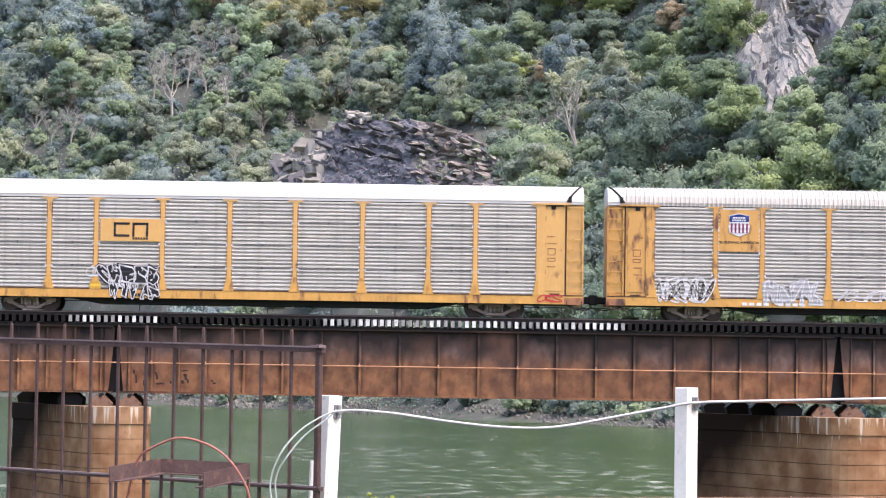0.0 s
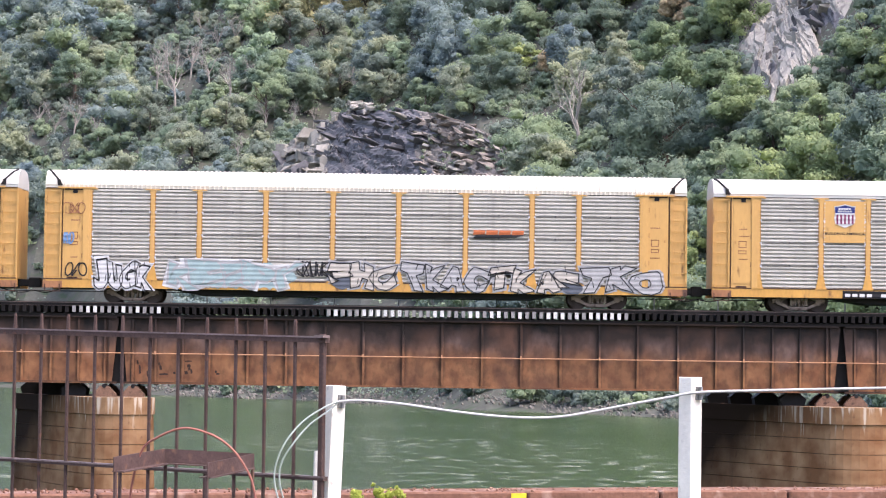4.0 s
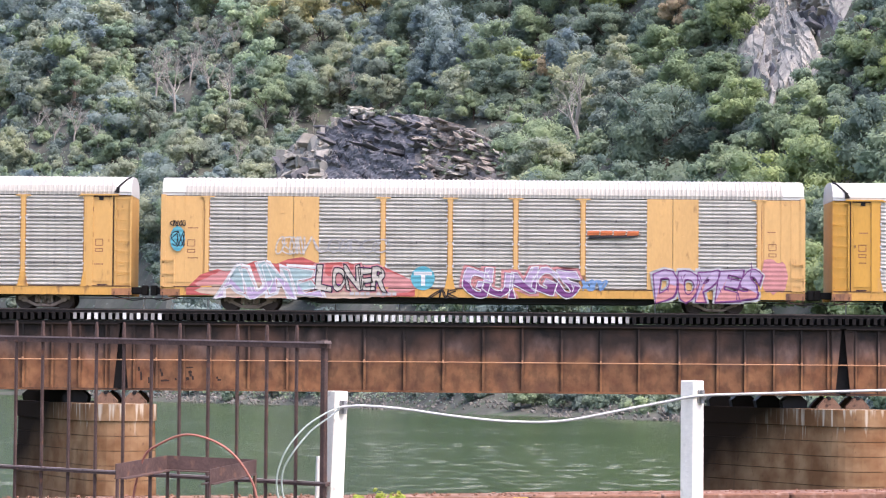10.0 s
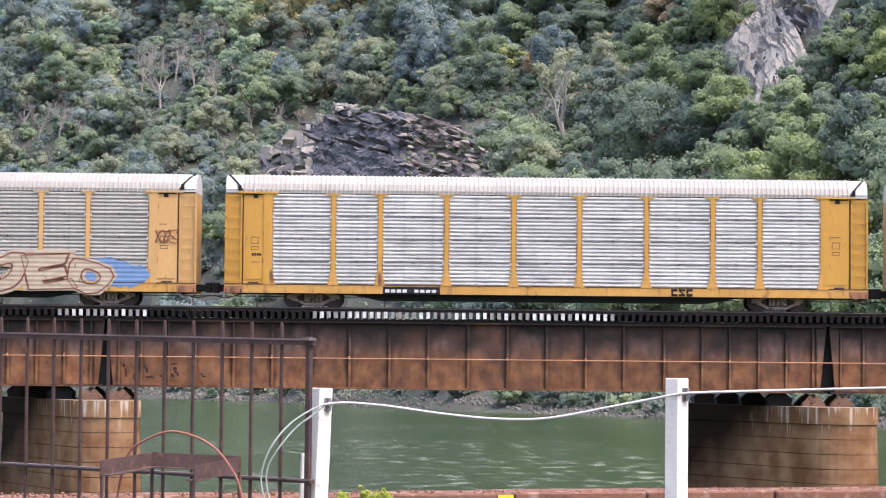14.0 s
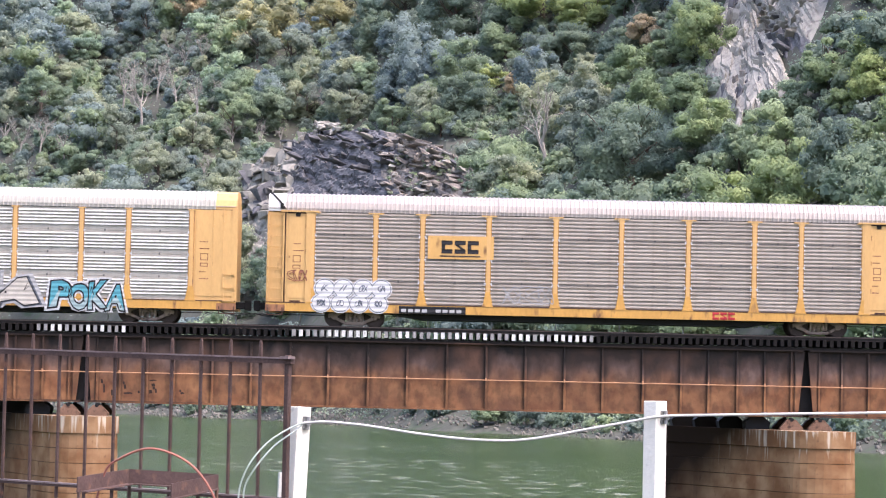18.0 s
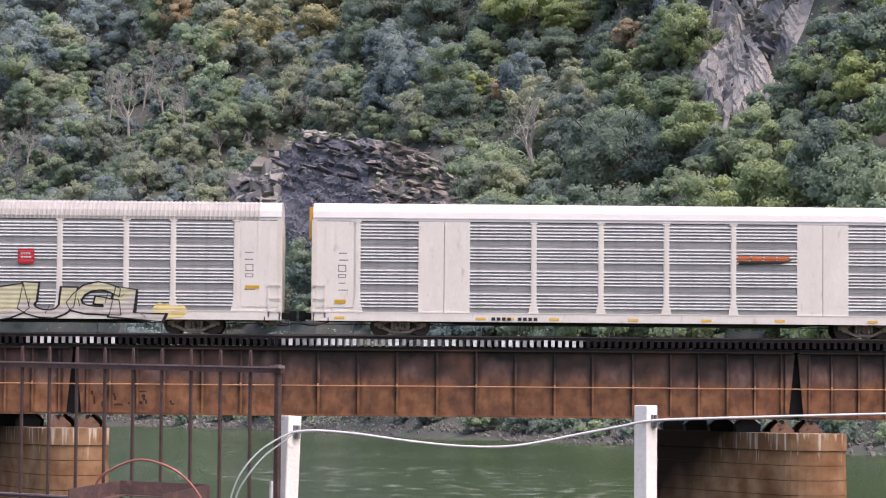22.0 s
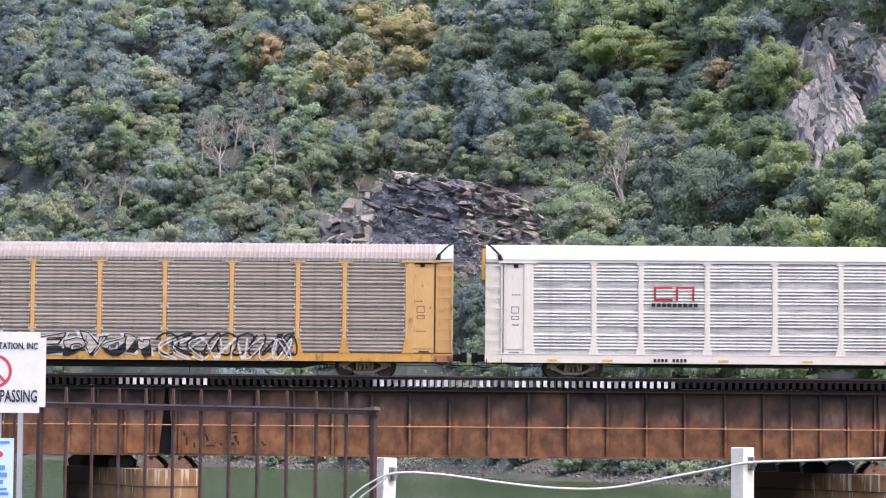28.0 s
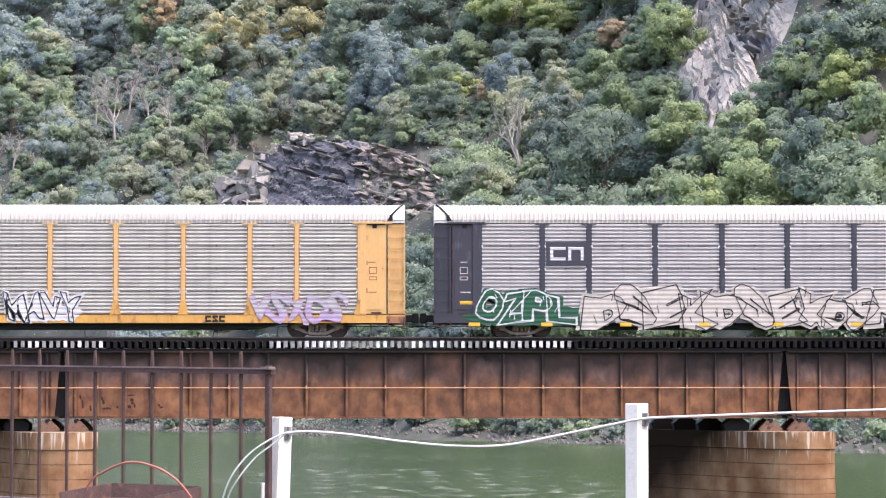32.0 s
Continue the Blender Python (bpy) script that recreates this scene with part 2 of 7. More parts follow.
def pier_mat():
    """Brown cast concrete: long streaks of lime and damp, soot where the deck drips on it, and painted shade."""
    m = bpy.data.materials.new("stained_pier_concrete")
    m.use_nodes = True
    n, link = m.node_tree.nodes, m.node_tree.links.new
    b = n["Principled BSDF"]
    b.inputs["Roughness"].default_value, b.inputs["Specular IOR Level"].default_value = 0.9, 0.06
    geo, sep = n.new("ShaderNodeNewGeometry"), n.new("ShaderNodeSeparateXYZ")
    link(geo.outputs["Position"], sep.inputs[0])

    def noise_of(scale, stretch, lo, hi):
        mp, t, k = n.new("ShaderNodeMapping"), n.new("ShaderNodeTexNoise"), n.new("ShaderNodeMapRange")
        mp.inputs["Scale"].default_value = stretch
        link(geo.outputs["Position"], mp.inputs["Vector"])
        link(mp.outputs[0], t.inputs["Vector"])
        t.inputs["Scale"].default_value, t.inputs["Detail"].default_value = scale, 6
        k.inputs[1].default_value, k.inputs[2].default_value = lo, hi
        link(t.outputs["Fac"], k.inputs[0])
        return k.outputs[0], t.outputs["Fac"]

    def mix(f, a, c):
        k = n.new("ShaderNodeMix")
        k.data_type = "RGBA"
        link(f, k.inputs["Factor"])
        for s, v in ((6, a), (7, c)):
            if isinstance(v, tuple):
                k.inputs[s].default_value = (*v, 1)
            else:
                link(v, k.inputs[s])
        return k.outputs[2]

    tone = mix(noise_of(0.7, (1, 1, 1.2), 0.36, 0.64)[0], (0.165, 0.080, 0.037), (0.285, 0.172, 0.092))
    fleck = mix(noise_of(4.0, (1, 1, 0.7), 0.62, 0.80)[0], tone, (0.12, 0.068, 0.038))
    damp = mix(noise_of(1.4, (1, 1, 0.14), 0.60, 0.80)[0], fleck, (0.12, 0.068, 0.042))
    # lime that has run out under the cap
    drip = n.new("ShaderNodeMath")
    drip.operation = "MULTIPLY_ADD"
    link(noise_of(5.0, (1, 1, 0.07), 0.46, 0.80)[0], drip.inputs[0])
    drip.inputs[1].default_value = 2.6
    link(sep.outputs["Z"], drip.inputs[2])
    limed = n.new("ShaderNodeMapRange")
    limed.inputs[1].default_value, limed.inputs[2].default_value = 4.95, 5.7
    link(drip.outputs[0], limed.inputs[0])
    damp = mix(limed.outputs[0], damp, (0.46, 0.38, 0.29))
    # deck soot and the pier's shaded side, painted as one darkening by y and z
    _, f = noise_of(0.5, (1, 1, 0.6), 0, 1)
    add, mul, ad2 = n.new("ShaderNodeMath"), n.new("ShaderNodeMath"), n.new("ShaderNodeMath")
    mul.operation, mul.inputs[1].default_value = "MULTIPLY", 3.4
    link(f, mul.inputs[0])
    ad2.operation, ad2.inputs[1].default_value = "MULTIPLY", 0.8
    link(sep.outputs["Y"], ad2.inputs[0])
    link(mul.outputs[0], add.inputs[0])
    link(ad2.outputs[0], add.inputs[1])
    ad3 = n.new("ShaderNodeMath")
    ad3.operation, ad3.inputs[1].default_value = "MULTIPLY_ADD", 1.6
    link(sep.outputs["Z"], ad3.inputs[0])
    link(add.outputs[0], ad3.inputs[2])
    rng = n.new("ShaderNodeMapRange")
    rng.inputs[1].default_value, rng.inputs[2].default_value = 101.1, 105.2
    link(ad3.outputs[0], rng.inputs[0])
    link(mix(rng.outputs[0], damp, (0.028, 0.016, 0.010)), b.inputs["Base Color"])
    bp = n.new("ShaderNodeBump")
    bp.inputs["Strength"].default_value, bp.inputs["Distance"].default_value = 0.4, 0.03
    link(noise_of(5.0, (1, 1, 1), 0, 1)[0], bp.inputs["Height"])
    link(bp.outputs[0], b.inputs["Normal"])
    return m


GIRDER, WATER, PIER = rust_girder(), water_mat(), pier_mat()
BLACK = mat("black_steel", (0.012, 0.0115, 0.0115), 0.7, 0.0)
TARMARK = mat("worn_black_brushed_paint", (0.035, 0.022, 0.017), 0.8, var=0.4, scale=8)
SHOE = mat("rust_brown_casting", (0.17, 0.10, 0.065), 0.85, var=0.4, scale=2.5, grime=(0.06, 0.035, 0.025), amount=0.4)
TRUCK = mat("dirty_truck_steel", (0.27, 0.21, 0.175), 0.85, 0.0, grime=(0.07, 0.052, 0.042), amount=0.42)
TREAD = mat("wheel_steel", (0.06, 0.046, 0.04), 0.6, 0.3)
RAIL = mat("rail_steel", (0.16, 0.12, 0.10), 0.45, 0.6)
TIE = mat("creosoted_timber", (0.009, 0.0075, 0.007), 0.85, scale=5)
TIE_PALE = mat("weathered_grey_tie_end", (0.24, 0.23, 0.22), 0.9, scale=6, var=0.35)
TIE_WHITE = mat("white_tie_end", (0.60, 0.585, 0.56), 0.85, scale=4, var=0.3, grime=(0.2, 0.18, 0.16), amount=0.35)
JOINT = mat("dark_pier_joint", (0.07, 0.045, 0.035), 0.95)
SOIL = mat("leaf_litter_soil", (0.070, 0.072, 0.058), 0.95, var=0.4, scale=0.15, grime=(0.05, 0.07, 0.04), amount=0.5, bump=0.6)
ROCK = mat("fissured_grey_rock", (0.125, 0.123, 0.128), 0.9, var=0.35, scale=0.25, stretch=(1, 1, 2.2), grime=(0.06, 0.059, 0.064), amount=0.5, bump=0.4, fine=6)
ROCK_TAN = mat("tan_weathered_rock", (0.20, 0.176, 0.15), 0.9, var=0.45, scale=0.3, grime=(0.10, 0.088, 0.08), amount=0.5, bump=0.9, fine=6)
DARKRUST = mat("dark_rusted_casting", (0.06, 0.033, 0.024), 0.85, var=0.4, scale=3)
ROCK_PALE = mat("pale_grey_rock", (0.272, 0.257, 0.220), 0.9, var=0.25, scale=0.3, grime=(0.16, 0.148, 0.135), amount=0.42, bump=0.4, fine=6)
STONE = mat("shore_stone", (0.15, 0.14, 0.122), 0.9, var=0.5, scale=0.8)
BARK = mat("tree_bark", (0.10, 0.08, 0.065), 0.9, scale=3)
DEADWOOD = mat("bleached_deadwood", (0.30, 0.275, 0.24), 0.9, var=0.25, scale=1.5)
FENCE = mat("rusty_brown_fence_iron", (0.068, 0.043, 0.036), 0.75, 0.0, var=0.4, scale=9, grime=(0.12, 0.058, 0.038), amount=0.3)
RAILING = mat("paler_fence_rail_iron", (0.165, 0.125, 0.115), 0.7, 0.0, var=0.35, scale=8, grime=(0.07, 0.042, 0.034), amount=0.3)
TRAY = mat("dull_rusted_plate", (0.085, 0.053, 0.046), 0.75, 0.0, var=0.3, scale=7, grime=(0.16, 0.09, 0.06), amount=0.35)
POST = mat("chipped_white_paint", (0.74, 0.70, 0.60), 0.6, var=0.10, scale=6, grime=(0.38, 0.33, 0.27), amount=0.22)
CABLE = mat("galvanised_cable", (0.46, 0.45, 0.425), 0.5, 0.3, var=0.1, scale=20)
CLAMP = mat("steel_clamp", (0.25, 0.25, 0.24), 0.5, 0.6)
GREENHOSE = mat("pale_green_cable", (0.30, 0.34, 0.30), 0.55, var=0.1)
REDHOSE = mat("faded_orange_hose", (0.29, 0.115, 0.085), 0.6, var=0.2, scale=8)
COPING = mat("rust_brown_coping", (0.17, 0.085, 0.055), 0.9, var=0.35, scale=3, grime=(0.3, 0.2, 0.15), amount=0.45, bump=0.5)
CONDUIT = mat("rusty_conduit", (0.42, 0.22, 0.12), 0.75, var=0.2, scale=3)
SIGNWHITE = mat("sign_white", (0.66, 0.665, 0.66), 0.4, var=0.04)
SIGNRED = mat("sign_red", (0.55, 0.05, 0.06), 0.4, var=0.05)
SIGNBLUE = mat("sign_blue", (0.10, 0.24, 0.50), 0.4, var=0.05)
SIGNPALE = mat("sign_pale_blue", (0.50, 0.66, 0.80), 0.4, var=0.05)
GALV = mat("galvanised_post", (0.40, 0.42, 0.43), 0.5, 0.4, var=0.12, scale=8)
YELLOWDAB = mat("yellow_paint_dab", (0.60, 0.48, 0.03), 0.6, var=0.1)

# the bluest green has distance haze painted into its leaf colour
LEAVES = [leaf_mat("foliage_" + nm, c) for nm, c in (
    ("dark_oak", (0.190, 0.245, 0.185)), ("mid_green", (0.250, 0.315, 0.205)), ("haze_blue_green", (0.242, 0.302, 0.290)),
    ("fresh_green", (0.250, 0.318, 0.180)), ("olive", (0.300, 0.335, 0.245)), ("yellow_green", (0.320, 0.380, 0.180)),
    ("autumn_brown", (0.40, 0.335, 0.235)), ("pine_green", (0.205, 0.252, 0.215)), ("pale_green", (0.310, 0.395, 0.275)), ("tan_olive", (0.375, 0.365, 0.215)))]


WEED = leaf_mat("yellow_weed_leaf", (0.44, 0.47, 0.085))


# ---- mesh helpers ----
def box(bm, x0, x1, y0, y1, z0, z1):
    v = [bm.verts.new((x, y, z)) for x in (x0, x1) for y in (y0, y1) for z in (z0, z1)]
    for a in ((0, 1, 3, 2), (4, 6, 7, 5), (0, 4, 5, 1), (2, 3, 7, 6), (0, 2, 6, 4), (1, 5, 7, 3)):
        bm.faces.new([v[i] for i in a])
    return v


def prism(bm, outline, y0, y1):
    """An outline in x and z, drawn anticlockwise as seen from -y, as a solid from y0 to y1."""
    a, b = [bm.verts.new((x, y0, z)) for x, z in outline], [bm.verts.new((x, y1, z)) for x, z in outline]
    bm.faces.new(a)
    bm.faces.new(b[::-1])
    for i in range(len(a)):
        j = (i + 1) % len(a)
        bm.faces.new((a[j], a[i], b[i], b[j]))


def tube(bm, pts, r, n=6, r_end=None):
    """A round bar along points, tapering to r_end."""
    pts = [Vector(p) for p in pts]
    rings = []
    for i, p in enumerate(pts):
        d = (pts[min(i + 1, len(pts) - 1)] - pts[max(i - 1, 0)]).normalized()
        s = d.orthogonal().normalized() if i == 0 else (side - d * side.dot(d)).normalized()
        side = s
        u = d.cross(s)
        k = r if r_end is None else r + (r_end - r) * i / (len(pts) - 1)
        rings.append([bm.verts.new(p + k * (math.cos(2 * math.pi * j / n) * s + math.sin(2 * math.pi * j / n) * u)) for j in range(n)])
    for a, b in zip(rings, rings[1:]):
        for j in range(n):
            bm.faces.new((a[j], a[(j + 1) % n], b[(j + 1) % n], b[j]))
    bm.faces.new(rings[0][::-1])
    bm.faces.new(rings[-1])


def disc(bm, c, r, y0, y1, n=20):
    prism(bm, [(c[0] + r * math.cos(2 * math.pi * i / n), c[1] + r * math.sin(2 * math.pi * i / n)) for i in range(n)], y0, y1)


def bevel(bm, w, segments=1):
    bmesh.ops.bevel(bm, geom=list(bm.edges), offset=w, segments=segments, affect="EDGES", profile=0.6)


def mesh_of(name, bm, material, smooth=False):
    me = bpy.data.meshes.new(name)
    bm.normal_update()
    bm.to_mesh(me)
    bm.free()
    for m in (material if isinstance(material, list) else [material]):
        me.materials.append(m)
    if smooth:
        me.polygons.foreach_set("use_smooth", [True] * len(me.polygons))
    return me


def part(name, bm, material, parent, label="", smooth=False, at=None):
    """A mesh object from a bmesh (or a mesh that is shared), under a thing or a part."""
    me = bm if isinstance(bm, bpy.types.Mesh) else mesh_of(name, bm, material, smooth)
    ob = new(name, me)
    ob.parent = parent
    if at is not None:
        ob.matrix_basis = at
    if label:
        tagged(ob, label)
    return ob


def thing(name, label, category, group="", kind="", at=None):
    ob = new(name)
    ob.empty_display_size = 0.3
    if at is not None:
        ob.matrix_basis = at
    return tagged(ob, label, category, group, kind)


def solid(name, bm, material, label, category="", group="", kind="", smooth=False, at=None):
    ob = part(name, bm, material, None, "", smooth, at)
    return tagged(ob, label, category, group, kind)

# ---- ground, river and wooded hill ----
RX, RY, RN = 1.95, 385.0, math.hypot(1.95, 1.0)      # the far shore runs aslant: RX * x + y = RY
DECK_Y, RAIL_Z = 119.9, 8.66


def shore_d(x, y):
    """Metres inland from the far waterline."""
    return (y + RX * x - RY) / RN + 3.0 * np.sin(x * 0.11 + 1.0) + 1.5 * np.sin(x * 0.31)


def hill_z(x, y):
    d = shore_d(x, y)
    s = np.clip(d - 7.0, 0, None)
    z = np.where(d < 0, np.maximum(-2.5, d * 0.3), np.minimum(d * 0.32, 2.2)) + (0.85 + 0.5 * np.clip((-x - 20) / 90, 0, 1)) * s
    z = z + np.clip(s / 25, 0, 1) * (3.0 * np.sin(x * 0.06 + y * 0.021) + 2.0 * np.sin(x * 0.13 - y * 0.05 + 2.0))
    return np.minimum(z, 190 + 0.05 * s)


def ground_z(x, y):
    near = np.where(y < 24, 4.72, np.maximum(-2.5, 4.72 - (y - 24) * 0.30))
    return np.where(y < 125, near, hill_z(x, y))


def grid_mesh(name, xs, ys, fz, material):
    gx, gy = np.meshgrid(xs, ys)
    gz = fz(gx, gy)
    co = np.stack([gx, gy, gz], -1).reshape(-1, 3)
    nx, ny = len(xs), len(ys)
    i = (np.arange(ny - 1)[:, None] * nx + np.arange(nx - 1)).ravel()
    quads = np.stack([i, i + 1, i + nx + 1, i + nx], 1)
    return raw_mesh(name, co, quads, [material])


def raw_mesh(name, co, quads, materials, index=None, smooth=False, tris=None, normals=None):
    me = bpy.data.meshes.new(name)
    k = quads.shape[1]
    loops, starts = quads.ravel(), np.arange(0, quads.size, k)
    if tris is not None:
        starts = np.concatenate([starts, quads.size + np.arange(0, tris.size, 3)])
        loops = np.concatenate([loops, tris.ravel()])
    me.vertices.add(len(co))
    me.vertices.foreach_set("co", np.ascontiguousarray(co, dtype=np.float32).ravel())
    me.loops.add(len(loops))
    me.loops.foreach_set("vertex_index", np.ascontiguousarray(loops, dtype=np.int32))
    me.polygons.add(len(starts))
    me.polygons.foreach_set("loop_start", np.ascontiguousarray(starts, dtype=np.int32))
    for m in materials:
        me.materials.append(m)
    if index is not None:
        me.polygons.foreach_set("material_index", np.ascontiguousarray(index, dtype=np.int32))
    me.polygons.foreach_set("use_smooth", np.full(len(starts), smooth))
    me.update(calc_edges=True)
    if normals is not None:          # rounded shading over a whole leaf clump
        me.attributes.new("custom_normal", "FLOAT_VECTOR", "POINT").data.foreach_set("vector", np.ascontiguousarray(normals, dtype=np.float32).ravel())
    return me


XS = np.concatenate([np.arange(-1400, -160, 60), np.arange(-160, 161, 5), np.arange(220, 1401, 60)])
YS = np.concatenate([np.arange(-300, 0, 50), np.arange(0, 60, 3), np.arange(60, 250, 20), np.arange(250, 900, 6), np.arange(900, 2400, 80)])
tagged(part("ground", grid_mesh("ground", XS, YS, ground_z, SOIL), None, None), "leaf-strewn riverbank and steep hillside soil", "ground", kind="structure")
tagged(part("river", grid_mesh("river", np.linspace(-1400, 1400, 30), np.linspace(34, 1300, 30), lambda x, y: x * 0, WATER), None, None),
       "wide green river with pale broken riffles", "river", kind="structure")


def ico():
    bm = bmesh.new()
    bmesh.ops.create_icosphere(bm, subdivisions=1, radius=1)
    v, f = np.array([q.co[:] for q in bm.verts]), np.array([[q.index for q in p.verts] for p in bm.faces])
    bm.free()
    return v, f


CORE_V, CORE_F = ico()


def crowns_mesh(name, trees, lobes, per_tree, rng, leaf, materials):
    """Many crowns in one mesh: each a dome of rough lobes set with small leaf sprays. trees: x, y, z of the middle, radius, height ratio, kind."""
    t = np.asarray(trees, dtype=float)
    m = len(t)
    up = rng.uniform(-0.92, 0.98, (m, lobes))
    a = rng.uniform(0, 2 * math.pi, (m, lobes))
    lr = (0.15 + 0.27 * rng.random((m, lobes)) ** 1.4) * (30 / lobes) ** 0.4
    reach = (1.06 - 0.85 * lr) * rng.uniform(0.66, 1.0, (m, lobes))
    # each crown is lopsided in its own way, and narrows towards its head or its foot
    reach = reach * (1 + 0.20 * np.sin(a * 2 + rng.uniform(0, 6.28, (m, 1))) + 0.14 * np.sin(a * 3 + rng.uniform(0, 6.28, (m, 1))))
    w = np.sqrt(1 - up * up) * reach * (1 - rng.uniform(-0.1, 0.34, (m, 1)) * up)
    lc = np.stack([np.cos(a) * w, np.sin(a) * w, up * reach], -1)
    lc[:, :, :2] += rng.normal(size=(m, 1, 2)) * 0.16 * lc[:, :, 2:]
    size = t[:, 3:4, None] * np.stack([np.ones(m), np.ones(m), t[:, 4]], 1)[:, None, :]
    # rough cores
    k = m * lobes
    jit = 1 + rng.normal(size=(k, len(CORE_V), 1)) * 0.14
    flat = np.array([1, 1, 0.70])
    core = (lc.reshape(k, 1, 3) + CORE_V[None] * flat * jit * (lr.reshape(k, 1, 1) * 0.72)) * np.repeat(size, lobes, 1).reshape(k, 1, 3) + np.repeat(t[:, None, :3], lobes, 1).reshape(k, 1, 3)
    core_tris = (np.arange(k)[:, None, None] * len(CORE_V) + CORE_F[None]).reshape(-1, 3)
    core_kind = np.repeat(t[:, 5].astype(int), lobes * len(CORE_F))
    core_n = CORE_V[None] * 0.5 + lc.reshape(k, 1, 3) * 0.9 + np.array([0, 0, 0.12])
    # leaf sprays, thickest on the open side
    tree = np.repeat(np.arange(m), per_tree)
    n = len(tree)
    share = np.cumsum(lr ** 1.7, 1)
    lb = np.minimum((share[tree] / share[tree, -1:] < rng.random((n, 1))).sum(1), lobes - 1)
    d = rng.normal(size=(n, 3)) + np.array([0, -0.70, 0.40])
    d /= np.linalg.norm(d, axis=1, keepdims=True)
    q = lc[tree, lb] + d * flat * (lr[tree, lb] * (0.74 + 0.48 * rng.random(n) ** 1.2))[:, None]
    c = t[tree, :3] + q * size[tree, 0]
    soft = d * 0.5 + lc[tree, lb] * 0.9 + np.array([0, 0, 0.12]) + rng.normal(size=(n, 3)) * 0.14
    nrm = d + rng.normal(size=(n, 3)) * 0.34 + np.array([0, -0.15, 0.15])
    nrm *= np.sign((nrm * soft).sum(1, keepdims=True))
    nrm /= np.linalg.norm(nrm, axis=1, keepdims=True)
    u = np.cross(nrm, rng.normal(size=(n, 3)))
    u /= np.linalg.norm(u, axis=1, keepdims=True)
    v = np.cross(nrm, u)
    s = leaf * rng.uniform(0.55, 1.3, n)[:, None]
    corners = [c + u * s, c - u * s * 0.5 + v * s * rng.uniform(0.5, 0.95, (n, 1)), c - u * s * 0.5 - v * s * rng.uniform(0.5, 0.95, (n, 1))]
    co = np.concatenate([np.stack(corners, 1).reshape(-1, 3), core.reshape(-1, 3)])
    faces = np.concatenate([np.arange(3 * n).reshape(n, 3), core_tris + 3 * n])
    index = np.concatenate([t[tree, 5].astype(int), core_kind]) if len(materials) > 1 else None
    normals = np.concatenate([np.repeat(soft, 3, 0), core_n.reshape(-1, 3)])
    normals /= np.linalg.norm(normals, axis=1, keepdims=True)
    return raw_mesh(name, co, faces, materials, index, normals=normals)


def branch(bm, p, d, length, r, depth, rng, spread=0.55):
    """One limb and its forks, tapered."""
    q = p + d * length * 0.5 + Vector(rng.normal(size=3)) * length * 0.05
    e = q + (d + Vector(rng.normal(size=3)) * 0.15).normalized() * length * 0.5
    tube(bm, [p, q, e], r, 5 if depth > 1 else 3, r * 0.55)
    if depth:
        for _ in range(3 if depth > 1 else 2):
            nd = (d + Vector(rng.normal(size=3)) * spread + Vector((0, 0, 0.15))).normalized()
            branch(bm, p.lerp(e, rng.uniform(0.55, 1.0)), nd, length * rng.uniform(0.5, 0.72), r * 0.5, depth - 1, rng, spread)


def dead_tree(x, y, height, seed, lean=0.0, spread=0.55):
    rng = np.random.default_rng(seed)
    z = float(ground_z(x, y)) - 0.3
    tree = thing("dead_tree", "bare bleached dead tree with forking branches on the wooded slope", "tree", "dead trees on the hillside", at=pose(x, y, z))
    bm = bmesh.new()
    tube(bm, [(0, 0, 0), (lean * 0.4, 0, height * 0.3), (lean, 0.1, height * 0.5)], height * 0.024, 6, height * 0.016)
    part("trunk", bm, DEADWOOD, tree)
    for k in range(5):
        bm = bmesh.new()
        a = rng.uniform(0, 6.28)
        d = Vector((math.cos(a) * 0.5 + lean * 0.1, math.sin(a) * 0.4, 1)).normalized()
        branch(bm, Vector((lean * (0.7 + 0.06 * k), 0.05, height * (0.34 + 0.04 * k))), d, height * 0.36, height * 0.011, 3, rng, spread)
        part("limb", bm, DEADWOOD, tree)
    return tree


def lone_tree(x, y, r, kind, seed, label, tall=1.0, count=900, base=None, name="tree", lift=0.92):
    """A tree that stands out: tapered trunk with limbs, and a crown of leaf clumps."""
    rng = np.random.default_rng(seed)
    z = float(ground_z(x, y)) if base is None else base
    tree = thing(name, label, "tree", "trees that stand out on the hillside", at=pose(x, y, z - 0.4))
    hc = r * tall * lift
    bm = bmesh.new()
    tube(bm, [(0, 0, 0), (0.1, 0, hc * 0.6), (0, 0.1, hc * 1.3)], r * 0.065, 6, r * 0.03)
    for k in range(5):
        a = rng.uniform(0, 6.28)
        branch(bm, Vector((0.05, 0, hc * (0.5 + 0.12 * k))), Vector((math.cos(a), math.sin(a), 0.8)).normalized(), r * 0.7, r * 0.025, 1, rng)
    part("trunk", bm, BARK, tree)
    part("crown", crowns_mesh("crown", [(0, 0, hc, r, tall, 0)], 36, int(count * 3.0), rng, 0.30, [LEAVES[kind]]), None, tree)
    return tree


def on_crag(x, y, z, r=0.0):
    """Whether a crown here would stand on or before the bare rocks, told by bearing and slope of sight."""
    p, e, w = x / y, (z - 6.2) / y, r / y
    outcrop = (p > -0.065 - 0.35 * w) & (p < 0.020 + 0.4 * w) & (e + w > 0.060) & (e - w < np.interp(p, (-0.067, -0.046, -0.03, -0.01, 0.008, 0.02), (0.074, 0.083, 0.0905, 0.0895, 0.087, 0.080))) & (y < 640)
    f = (e - 0.099) / 0.036
    cliff = (f + w / 0.036 > 0) & (p > 0.1165 - 0.005 * f - 0.6 * w) & (p < 0.1165 + 0.033 * f + 0.5 * w) & (f < 1.6)
    return outcrop | cliff


